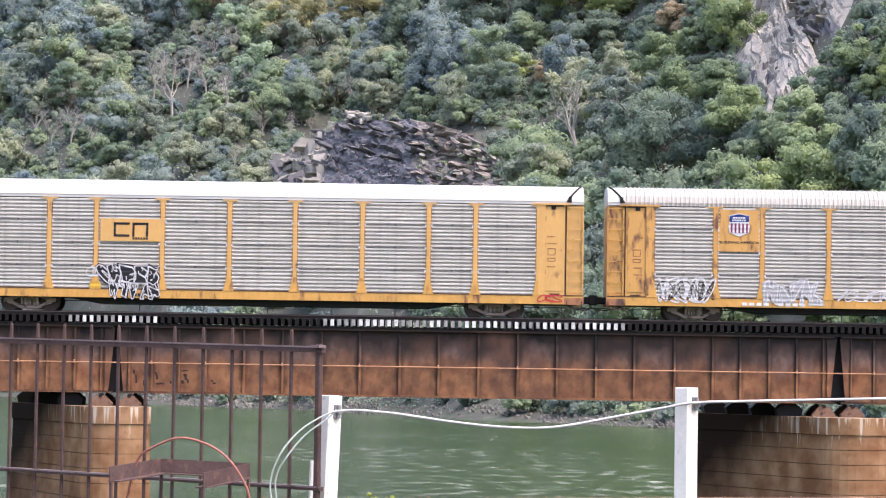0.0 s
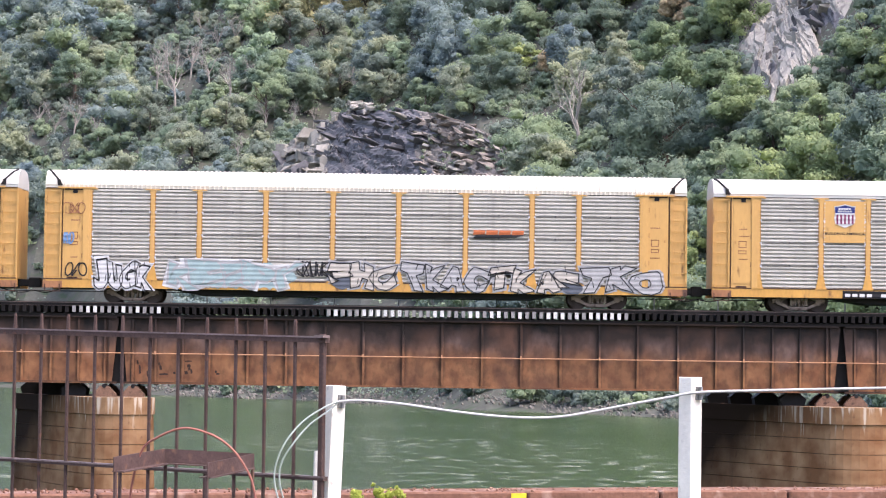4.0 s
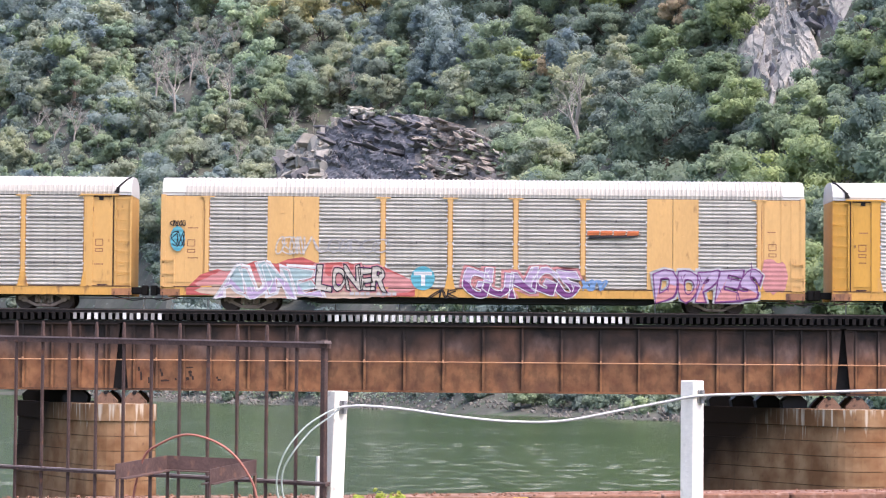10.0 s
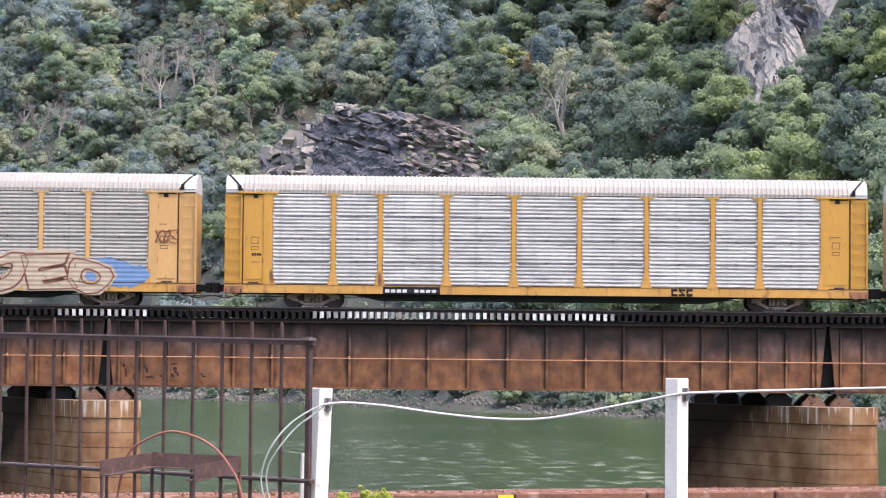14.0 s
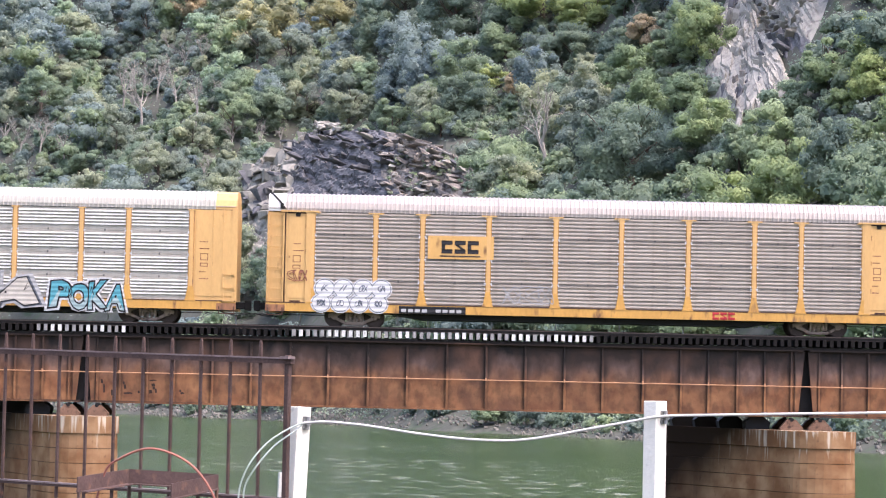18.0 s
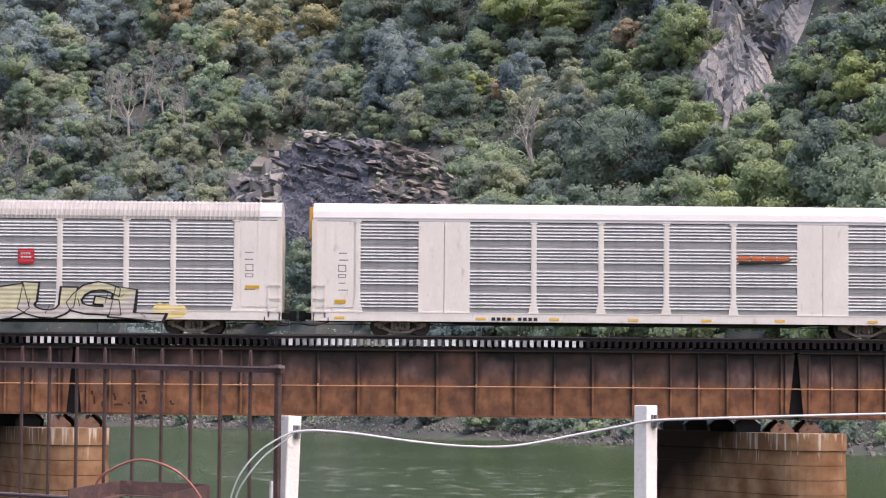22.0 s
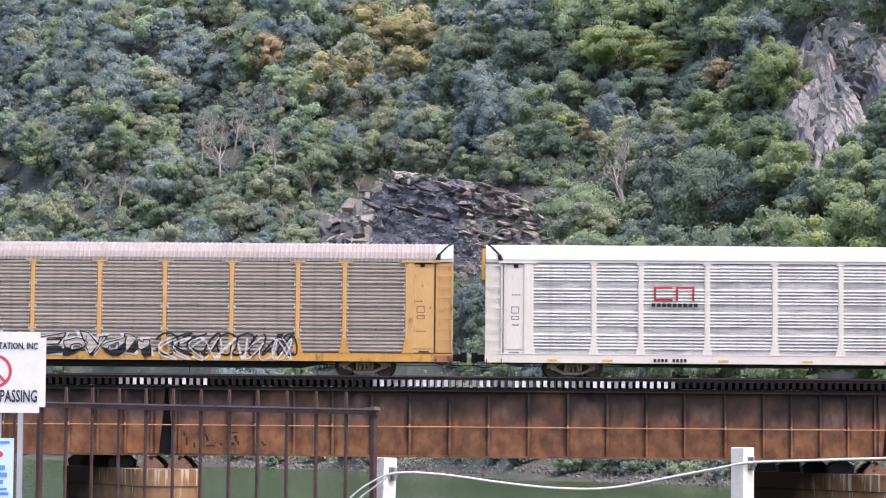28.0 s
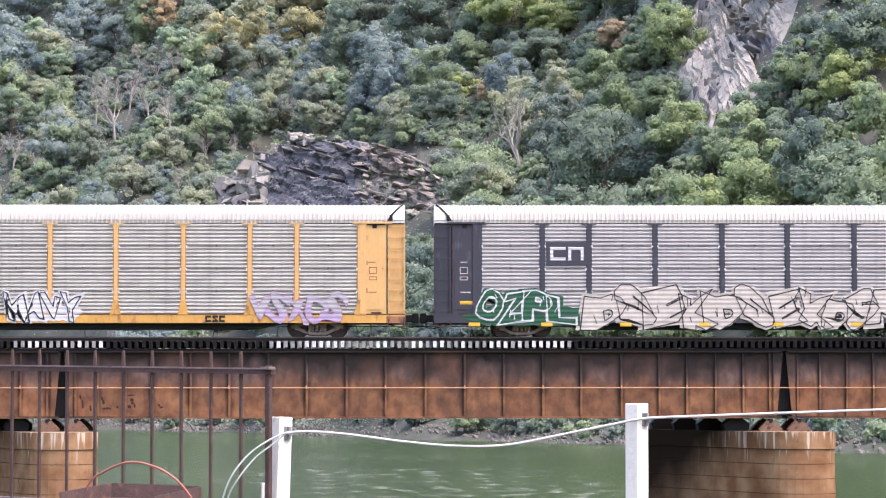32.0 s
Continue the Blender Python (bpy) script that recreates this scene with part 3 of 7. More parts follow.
# trees that stand out: x, y, crown radius, foliage, height ratio, leaf clumps, label
STANDOUT = [
    (34.4, 441.5, 10.8, 0, 0.85, 3096, "large dark green oak-like tree on the lower slope"),
    (33.4, 488.5, 4.6, 3, 0.80, 1512, "fresh green round-crowned tree on the slope"),
    (44.6, 448.5, 4.8, 3, 0.90, 1644, "fresh green tree beside the pale cliff"),
    (52.3, 389.5, 4.7, 3, 1.00, 1776, "fresh yellowish-green round tree on the lower slope"),
    (54.4, 406.5, 5.0, 1, 0.80, 1820, "mid-green broad tree below the cliff"),
    (60.9, 402.0, 5.1, 3, 0.90, 1864, "tall fresh green tree beside the cliff"),
    (65.5, 387.5, 4.0, 5, 1.10, 1600, "bright yellow-green tree beside the cliff"),
    (60.5, 374.5, 4.0, 3, 0.95, 1644, "fresh green tree low on the slope"),
    (56.8, 388.5, 3.2, 0, 1.10, 1380, "dark green tree low on the slope"),
    (47.1, 401.5, 4.0, 1, 1.10, 1556, "mid-green tree below the cliff"),
    (59.7, 364.5, 3.8, 5, 0.60, 1600, "bright yellow-green bush-like tree near the river"),
    (43.9, 414.5, 3.4, 1, 0.90, 1380, "mid-green bushy tree low on the slope"),
    (40.4, 489.0, 3.6, 6, 1.00, 1292, "brownish turning tree on the slope"),
    (24.2, 548.0, 10.6, 5, 0.50, 2370, "broad bright green spreading tree high on the slope"),
    (33.2, 538.0, 6.6, 5, 0.60, 1556, "bright green spreading tree high on the slope"),
    (13.7, 532.5, 3.3, 5, 0.90, 1160, "yellow-green small tree on the slope"),
    (18.4, 523.5, 3.0, 6, 1.00, 1116, "tan turning tree on the slope"),
    (-11.5, 600.0, 4.2, 8, 0.90, 1248, "pale green umbrella-shaped tree above the outcrop"),
    (-26.2, 629.5, 5.2, 4, 1.20, 1380, "layered olive conifer on the outcrop's top"),
    (-15.4, 588.0, 5.3, 4, 0.90, 1468, "olive pine on the outcrop's top"),
    (-5.7, 562.0, 5.1, 1, 1.00, 1468, "mid-green round tree on the outcrop's shoulder"),
    (4.0, 518.0, 3.6, 1, 0.90, 1248, "mid-green small tree above the hollow"),
    (9.3, 490.5, 2.6, 1, 0.90, 1072, "mid-green bushy tree behind the railway"),
    (19.4, 464.0, 4.6, 3, 0.50, 1556, "fresh green bushy tree behind the railway"),
    (7.0, 579.0, 9.6, 0, 0.80, 2260, "large dark green crown high on the slope"),
    (-4.0, 624.5, 7.7, 4, 0.70, 1820, "olive crown along the ridge"),
    (-21.8, 676.0, 8.7, 9, 0.70, 1864, "yellowing olive crown along the ridge"),
    (-29.1, 701.5, 7.2, 9, 0.80, 1600, "tan-yellow autumn crown along the ridge"),
    (-31.4, 656.5, 6.8, 4, 0.80, 1600, "olive crown along the ridge"),
    (-40.0, 664.0, 6.0, 4, 0.90, 1468, "olive crown along the ridge"),
    (-17.2, 691.0, 6.3, 9, 0.70, 1468, "yellowing crown on the ridge"),
    (-60.2, 718.0, 5.9, 6, 1.00, 1380, "orange-brown autumn tree among the woods"),
    (-84.2, 767.0, 8.2, 2, 0.90, 1644, "hazy blue-tinted round tree high on the slope"),
    (-75.0, 738.5, 7.0, 2, 0.90, 1512, "hazy blue-tinted round tree high on the slope"),
    (-108.6, 795.5, 9.2, 2, 0.80, 1732, "hazy blue-tinted round tree high on the slope"),
    (-91.3, 740.5, 6.4, 8, 0.80, 1424, "pale green round tree on the slope"),
    (-86.1, 735.5, 5.5, 4, 0.70, 1292, "olive tree on the slope"),
    (-98.7, 710.5, 8.2, 1, 0.80, 1732, "mid-green broad tree on the slope"),
    (-93.3, 726.0, 6.0, 4, 0.70, 1380, "olive spreading tree on the slope"),
    (-73.2, 659.0, 4.6, 4, 1.40, 1248, "fresh olive upright tree on the slope"),
    (-57.0, 596.5, 6.4, 4, 0.80, 1644, "olive spreading tree low on the slope"),
    (-50.7, 610.0, 5.0, 4, 1.00, 1380, "olive tree low on the slope"),
    (-42.4, 617.5, 6.1, 1, 1.10, 1556, "mid-green tree beside the outcrop"),
    (-82.1, 659.0, 6.0, 1, 0.70, 1468, "mid-green bushy tree near the far bank"),
    (-69.2, 634.5, 4.7, 3, 0.50, 1292, "fresh green bushy tree near the far bank"),
    (29.0, 522.0, 6.0, 0, 0.80, 1732, "dark green crown on the slope"),
    (43.6, 470.5, 4.3, 1, 0.90, 1468, "mid-green tree below the upper rocks"),
    (16.7, 543.5, 5.6, 1, 0.80, 1600, "mid-green crown on the slope"),
    (36.3, 548.5, 6.6, 3, 0.60, 1600, "fresh green spreading crown high on the slope"),
    (38.8, 522.5, 4.9, 1, 0.80, 1400, "mid-green crown below the upper rocks"),
]
DEAD = [
    (21.7, 462.0, 16.0, -0.9),
    (-68.1, 669.0, 15.2, -0.5),
    (-74.0, 679.0, 12.6, 0.5),
    (-66.0, 683.5, 11.3, 0.6),
    (-58.5, 654.5, 11.5, -0.4),
    (-51.2, 623.5, 11.6, 0.4),
    (-54.1, 677.0, 9.8, -0.5),
    (-59.7, 684.5, 8.5, 0.4),
    (-66.0, 707.5, 7.3, 0.3),
    (-72.7, 694.0, 8.6, -0.4),
    (-47.1, 638.0, 7.9, 0.3),
    (-94.5, 680.0, 11.2, 0.6),
    (-87.4, 673.5, 11.1, -0.5),
    (-100.9, 690.0, 10.0, 0.4),
    (-106.5, 703.5, 8.7, -0.3),
    (-22.0, 618.0, 9.6, -0.3),
    (6.9, 574.5, 5.3, 0.3),
    (11.7, 575.0, 7.1, 0.3),
    (40.1, 512.5, 4.2, 0.2),
    (-42.1, 612.0, 7.6, 0.2),
    (-35.5, 608.0, 6.9, -0.2),
    (-31.3, 612.5, 5.1, 0.2),
    (-46.9, 595.0, 7.4, 0.2),
    (13.7, 502.0, 5.2, 0.4),
    (17.3, 500.5, 4.7, -0.5),
    (10.7, 507.5, 4.2, 0.3),
]


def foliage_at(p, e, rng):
    """Which foliage grows where: haze-tinted blue on the far shoulder, olive along the ridge, fresh green beside the
    cliff.
    """
    ridge = abs((p + 0.0644) * 0.58 - (e - 0.119) * 0.81) < 0.010 and -0.075 < p < -0.005 and e > 0.108
    if ridge:
        kinds = (4, 4, 4, 9, 9, 9, 1)
    elif p > 0.075 and e < 0.125:
        kinds = (3, 3, 1, 1, 5, 0, 3)
    elif 0.02 < p < 0.068 and e > 0.132:
        kinds = (8, 8, 3, 1, 2)
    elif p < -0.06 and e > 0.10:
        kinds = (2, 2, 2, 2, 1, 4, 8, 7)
    elif p < -0.06:
        kinds = (2, 4, 1, 1, 4, 7)
    elif e < 0.095:
        kinds = (0, 1, 7, 1, 0, 4)
    else:
        kinds = (2, 0, 2, 1, 1, 7, 4, 2)
    return int(rng.choice(kinds))


def hides_single(x, y, zc, share=1.1):
    """Whether a crown here would stand before one of the single trees."""
    p, e = x / y, (zc - 6.2) / y
    for sx, sy, sr, _, tall, _, _ in STANDOUT:
        if y < sy + 3:
            w = sr / sy
            se = (float(ground_z(sx, sy)) + sr * tall * 0.92 - 6.6) / sy
            if ((p - sx / sy) / w) ** 2 + ((e - se) / (w * tall)) ** 2 < share:
                return True
    return False


def woods():
    """Crowns of the whole slope, leaving the crags and the places of the single trees free."""
    rng = np.random.default_rng(5)
    near, far = [], []
    for gd in np.arange(1.0, 330.0, 7.8):
        for gu in np.arange(-700, 420, 8.0):
            d, u = gd + rng.uniform(-3.4, 3.4), gu + rng.uniform(-3.6, 3.6)
            x, y = (u + d * RX) / RN, RY + (-u * RX + d) / RN
            r, small, tall, rise = rng.uniform(4.4, 7.4), rng.uniform(1.2, 2.4), rng.uniform(0.85, 1.3), rng.uniform(0.8, 1.2)
            if y < 265 or y > 1150 or not -0.187 * y - 5 < x < 0.172 * y + 5:
                continue
            z = float(ground_z(x, y))
            if z < 0.6 or z > 0.155 * y + 8:
                continue
            if any((x - t[0]) ** 2 + (y - t[1]) ** 2 < (t[2] * 0.6 + 1.5) ** 2 for t in STANDOUT):
                continue
            p, e = x / y, (z - 6.2) / y
            if d < 9:
                r = small
            if 11 < d < 27 and x < 0:          # a cleared gravel bench along the far bank
                r = small
                if rng.random() < 0.8:
                    continue
            thicket = -0.112 < p < -0.074 and 0.088 < e < 0.121 or p < -0.130 and 0.074 < e < 0.090 or 0.012 < p < 0.046 and 0.076 < e < 0.096
            if thicket or hides_single(x, y, z + r) or on_crag(x, y, z + r * 1.1, r) or any(abs(x - t[0]) < 1.5 + 0.3 * t[2] and -20 - t[2] < y - t[1] < 4 for t in DEAD):
                r = small
                if on_crag(x, y, z + r, r):
                    continue
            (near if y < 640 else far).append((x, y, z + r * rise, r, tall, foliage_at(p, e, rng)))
    low = []
    while len(low) < 1650:           # shrubs that fill the gaps under the trees
        y = 300 + rng.random() ** 1.2 * 470
        x = rng.uniform(-0.16, 0.165) * y
        z, r = float(ground_z(x, y)), rng.uniform(1.3, 3.2)
        if z > 3 and shore_d(x, y) > 24 and z < 0.15 * y + 8 and not on_crag(x, y, z + r * 0.5, r * 0.6) and not hides_single(x, y, z + r, 0.30):
            low.append((x, y, z + r * 0.4, r, rng.uniform(0.7, 1.2), rng.choice((0, 7, 7, 0, 1, 0))))
    for _ in range(420):             # bushes that overhang the far waterline downstream
        x, d = rng.uniform(-6, 62), rng.uniform(3.0, 26)
        y = RY - RX * x + d * RN
        r = rng.uniform(0.8, 1.9)
        low.append((x, y, float(ground_z(x, y)) + r * 0.45, r, rng.uniform(0.7, 1.1), rng.choice((0, 7, 0, 1))))
    for nm, trees, lobes, count, leaf in (("woods", near, 30, 2700, 0.30), ("far_woods", far, 22, 1150, 0.44), ("understorey", low, 6, 190, 0.30)):
        tagged(part(nm, crowns_mesh(nm, trees, lobes, count, rng, leaf, LEAVES), None, None), "dense low scrub under the hillside trees" if nm == "understorey" else "dense late-summer broadleaf woods covering the hillside", "woods", kind="stuff")


def undergrowth():
    """Low scrub all over the slope between the trees."""
    rng = np.random.default_rng(12)
    n = 100000
    y = 270 + rng.random(n) ** 1.3 * 640
    x = rng.uniform(-0.195, 0.18, n) * y
    k = 16000          # thicker grass along the far waterline
    x[:k] = rng.uniform(-80, 75, k)
    y[:k] = RY - RX * x[:k] + RN * rng.uniform(2.5, 11, k)
    z = ground_z(x, y)
    ok = (z > 0.8) & ~on_crag(x, y, z - 1.5, 0.0) & (z < 0.165 * y + 8)
    d = shore_d(x, y)
    ok &= (d < 11) | (d > 27) | (rng.random(n) < 0.25)
    c = np.stack([x, y, z + rng.random(n) ** 2 * 2.4], 1)[ok]
    m = len(c)
    nrm = rng.normal(size=(m, 3)) * 0.5 + np.array([0, -0.5, 0.9])
    nrm /= np.linalg.norm(nrm, axis=1, keepdims=True)
    u = np.cross(nrm, rng.normal(size=(m, 3)))
    u /= np.linalg.norm(u, axis=1, keepdims=True)
    v = np.cross(nrm, u)
    s = rng.uniform(0.16, 0.40, (m, 1)) * np.clip((c[:, 1:2] - 250) / 250, 0.45, 1)
    co = np.stack([c + u * s, c + v * s * 0.8, c - u * s * 0.8, c - v * s], 1).reshape(-1, 3)
    idx = rng.choice([0, 1, 7, 7, 0], m)
    tagged(part("undergrowth", raw_mesh("undergrowth", co, np.arange(4 * m).reshape(m, 4), LEAVES, idx, normals=np.repeat(np.array([[0.1, -0.85, 0.5]]), 4 * m, 0)), None, None), "low green scrub between the trees of the slope", "scrub", kind="stuff")


undergrowth()
woods()
for k, (x, y, r, kind, tall, count, label) in enumerate(STANDOUT):
    lone_tree(x, y, r, kind, 200 + k, label, tall, count)
for k, (x, y, h, lean) in enumerate(DEAD):
    dead_tree(x, y, h, 300 + k, lean)


def hashed(a, b, seed):
    q = np.sin(a * 127.1 + b * 311.7 + seed * 74.7) * 43758.5453
    return q - np.floor(q)


def crag(p, q, seed, dip, block, beds=((9.0, 2.6, 2.2), (4.2, 1.0, 1.1), (1.7, 0.5, 0.45))):
    """How far rock stands out at a place: tilted facets between bedding planes and clefts, at three sizes."""
    out = 0
    for k, (w, h, amp) in enumerate(beds):
        warp = np.array([noise.noise((a * 0.10 * (k + 1), b * 0.10 * (k + 1), seed + k)) for a, b in zip(p.ravel(), q.ravel())]).reshape(p.shape)
        s = (p * math.sin(dip) + q * math.cos(dip) + warp * 1.7) / (h * block)
        i = np.floor(s)
        t = (p * math.cos(dip) - q * math.sin(dip) + warp * 2.2) / (w * block) + hashed(i, i * 0, seed) + 0.25 * (s - i)
        j = np.floor(t)
        out = out + amp * block * (0.7 * hashed(i, j, seed + k) + (hashed(i, j, seed + k + 20) - 0.35) * (s - i) + (hashed(i, j, seed + k + 40) - 0.5) * 1.5 * (t - j))
    return out


CREST = ((-1, -0.8, -0.55, -0.3, -0.1, 0.2, 0.5, 0.8, 1), (0.78, 0.86, 0.94, 1.02, 1.0, 0.97, 0.90, 0.79, 0.65))


def rough_slab(rng, sx, sy, sz):
    bm = bmesh.new()
    box(bm, -sx, sx, -sy, sy, -sz, sz)
    bmesh.ops.subdivide_edges(bm, edges=[e for e in bm.edges if abs((e.verts[0].co - e.verts[1].co).x) > sx], cuts=1)
    for w in bm.verts:
        w.co += Vector((rng.uniform(-0.45, 0.45) * sx, rng.uniform(-0.4, 0.4) * sy, rng.uniform(-0.6, 0.6) * sz))
    bevel(bm, 0.10)
    return bm


def rock_outcrop():
    """Blocky pale buttress, dark bedded middle and a tan broken flank with tufts of green."""
    rock = thing("rock_outcrop", "dark grey layered rock outcrop with pale blocks above the river", "rock", at=pose(-12.5, 490, 22))
    width, height, n = 48.0, 37.0, 170
    u, v = np.meshgrid(np.linspace(-1, 1, n), np.linspace(0, 1, int(n * 0.72)))
    top = np.interp(u, *CREST)
    px, pz = u * width / 2, v * top * height
    out = crag(px, pz, 4, 0.38, 1.0, ((10.0, 2.6, 1.8), (4.2, 1.1, 0.8), (1.7, 0.5, 0.4)))

    def depth(a, c, f):
        return c * 1.1 - 1.35 * a - 5.0 * np.sqrt(np.clip(1 - f * f, 0, 1))

    py = -out + depth(px, pz, u)
    front = np.stack([px, py, pz - 4.0 + 0.25 * out], -1)
    rows, cols = u.shape
    back = np.stack([px[-1], py[-1] + 26, pz[-1] - 3.0], -1)
    co = np.concatenate([front.reshape(-1, 3), back])
    i = (np.arange(rows - 1)[:, None] * cols + np.arange(cols - 1)).ravel()
    q = np.stack([i, i + 1, i + cols + 1, i + cols], 1)
    r = (rows - 1) * cols + np.arange(cols - 1)
    lid = np.stack([r, r + 1, r + cols + 1, r + cols], 1)
    wave = 0.10 * np.sin(pz * 0.7 + px * 0.3)
    kind = np.where(u + wave > 0.32, 1, np.where(u + wave < -0.55, 2, 0)).ravel()[i]
    part("rock_face", raw_mesh("rock_face", co, np.concatenate([q, lid]), [ROCK, ROCK_TAN, ROCK_PALE], np.concatenate([kind, np.ones(len(lid), int)])), None, rock)
    rng = random.Random(6)
    for k in range(230):
        zone = 0 if k < 80 else 1 if k < 125 else 2          # pale blocks, dark beds, tan flank
        uu = rng.uniform(-0.99, -0.5) if zone == 0 else rng.uniform(-0.52, 0.32) if zone == 1 else rng.uniform(0.30, 0.99)
        tt = float(np.interp(uu, *CREST))
        vv = rng.uniform(0.58, 1.0) if zone != 1 else rng.uniform(0.76, 1.0)
        a, c = uu * width / 2, vv * tt * height
        b = float(depth(a, c, uu)) - (rng.uniform(0.2, 1.2) if zone != 1 else rng.uniform(-0.3, 0.5))
        if zone == 0:
            bm = rough_slab(rng, 0.7 + 2.0 * rng.random() ** 1.3, rng.uniform(0.9, 1.7), 0.3 + 1.2 * rng.random() ** 1.6)
            turn = (rng.uniform(-30, 5), rng.uniform(-24, 10), rng.uniform(-10, 40))
        elif zone == 1:
            bm = rough_slab(rng, 1.0 + 2.6 * rng.random() ** 1.4, rng.uniform(0.7, 1.1), rng.uniform(0.12, 0.36))
            turn = (rng.uniform(-25, 0), rng.uniform(8, 24), rng.uniform(-8, 30))
        else:
            bm = rough_slab(rng, 0.5 + 1.9 * rng.random() ** 1.6, rng.uniform(0.8, 1.4), rng.uniform(0.12, 0.42))
            turn = (rng.uniform(-12, 12), rng.uniform(4, 30), rng.uniform(-25, 25))
        pick = rng.random()
        stone = (ROCK_PALE if pick < 0.8 else ROCK) if zone == 0 else (ROCK if pick < 0.84 else ROCK_PALE) if zone == 1 else (ROCK_TAN if pick < 0.72 else ROCK_PALE if pick < 0.86 else ROCK)
        part("slab", bm, stone, rock, at=pose(a, b, c - 3.6, *turn))
    for k in range(16):          # pale boulders and turf along the brow
        uu = rng.uniform(-0.50, -0.12)
        a, c = uu * width / 2, float(np.interp(uu, *CREST)) * height * rng.uniform(0.97, 1.02)
        part("slab", rough_slab(rng, rng.uniform(0.5, 1.3), 0.9, rng.uniform(0.25, 0.6)), ROCK_PALE, rock, at=pose(a, float(depth(a, c, uu)) - 1.2, c - 3.3, rng.uniform(-15, 15), rng.uniform(-12, 20), rng.uniform(-30, 30)))
    g = np.random.default_rng(17)
    tufts = []
    for k in range(120):
        uu, vv = (g.uniform(0.28, 0.98), g.uniform(0.55, 1.0)) if k < 95 else (g.uniform(-0.45, 0.1), g.uniform(0.985, 1.02))
        a, c = uu * width / 2, vv * float(np.interp(uu, *CREST)) * height
        tufts.append((a, float(depth(a, c, uu)) - g.uniform(0.8, 1.8), c - 3.7, g.uniform(0.3, 1.1), 0.7, g.choice((1, 4, 4, 0))))
    tagged(part("turf", crowns_mesh("turf", tufts, 7, 110, g, 0.2, LEAVES), None, rock, "olive grass tufts on the ledges"), kind="stuff")


rock_outcrop()


def slope_spot(p, e):
    """Where the line of a bearing and a rise meets the hillside."""
    y = np.arange(380.0, 620.0, 0.5)
    k = int(np.argmax(ground_z(p * y, y) - 6.2 - e * y > 0))
    return p * float(y[k]), float(y[k])


def rock_cliff():
    """The bare cliff lies on the slope itself, its edges sinking under the soil; ledges fan out from its head."""
    cliff = thing("rock_cliff", "pale grey fractured cliff face high on the wooded slope", "rock", at=pose(0, 0, 0))
    r, y = np.meshgrid(np.linspace(0.098, 0.158, 210), np.linspace(405, 520, 260))
    x = r * y
    z = ground_z(x, y)
    e = (z - 6.2) / y
    middle = 0.1205 + (e - 0.119) * np.where(e > 0.119, 0.38, 0.16)
    half = 0.0185 * np.sqrt(np.clip((e - 0.098) / 0.018, 0.01, 1))
    edge = np.clip((1 - np.abs(r - middle) / half) * 1.6, -0.5, 1) - np.clip((e - 0.152) / 0.01, 0, 1.4)
    cleft = (r - 0.1165) - (0.147 - e) * 0.62          # the dark cleft falls across the face
    low = np.clip((0.134 - e) / 0.012, 0, 1)
    ang, rad = np.arctan2(0.152 - e, r - 0.1165), np.hypot(0.152 - e, r - 0.1165)          # beds fan out from the head
    out = crag(rad * 470, ang * 12, 11, 0.08, 1.0, ((11.0, 2.4, 1.2), (5.0, 1.0, 0.8), (2.2, 0.45, 0.5))) - 3.0 * np.exp(-(cleft / 0.0016) ** 2) - 3.0 * low * np.clip(cleft / 0.004, 0, 1)
    out = out * np.clip(edge * 2, 0, 1)
    co = np.stack([x - 0.1 * out, y - 0.9 * out - 2.5 * edge, z + 0.35 * out + np.where(edge > 0, 1.5 * edge, 4 * edge)], -1).reshape(-1, 3)
    rows, cols = r.shape
    i = (np.arange(rows - 1)[:, None] * cols + np.arange(cols - 1)).ravel()
    q = np.stack([i, i + 1, i + cols + 1, i + cols], 1)
    dark = ((cleft > -0.0006) & (e < 0.129)).ravel()[i].astype(int)
    part("cliff_face", raw_mesh("cliff_face", co, q, [ROCK_PALE, ROCK], dark), None, cliff)
    rng = random.Random(21)
    done = 0
    while done < 210:
        bp, be = rng.uniform(0.103, 0.147), rng.uniform(0.104, 0.152)
        f = min(1.0, max(0.0, (be - 0.104) / 0.045))
        if not 0.1125 - 0.0095 * math.sin(math.pi * min(1, f * 1.35) ** 0.8) < bp < 0.1225 + 0.024 * f:
            continue
        done += 1
        side = (bp - 0.1165) - (0.147 - be) * 0.62
        shade = side > 0 and be < 0.127
        sx, sy = slope_spot(bp, be)
        if side > 0 and not shade:       # thin pale flakes, nearly level
            bm, dip = rough_slab(rng, rng.uniform(0.4, 1.5), rng.uniform(0.5, 1.0), rng.uniform(0.07, 0.2)), rng.uniform(-8, 22)
        elif shade:
            bm, dip = rough_slab(rng, rng.uniform(0.6, 1.8), rng.uniform(0.6, 1.1), rng.uniform(0.2, 0.5)), rng.uniform(30, 65)
        else:                            # ribs that run down from the head
            fan = math.degrees(math.atan2(0.151 - be, bp - 0.1165))
            bm, dip = rough_slab(rng, 0.5 + 1.7 * rng.random() ** 1.6, rng.uniform(0.4, 0.7), rng.uniform(0.08, 0.28)), fan + rng.uniform(-14, 14)
        pick = rng.random()
        part("ledge", bm, ROCK if shade or pick < 0.14 else ROCK_TAN if pick < 0.24 else ROCK_PALE, cliff, at=pose(sx, sy - rng.uniform(1.6, 2.9), float(ground_z(sx, sy)) + rng.uniform(0.8, 1.5), rng.uniform(-45, -15), dip, rng.uniform(-6, 16)))


rock_cliff()

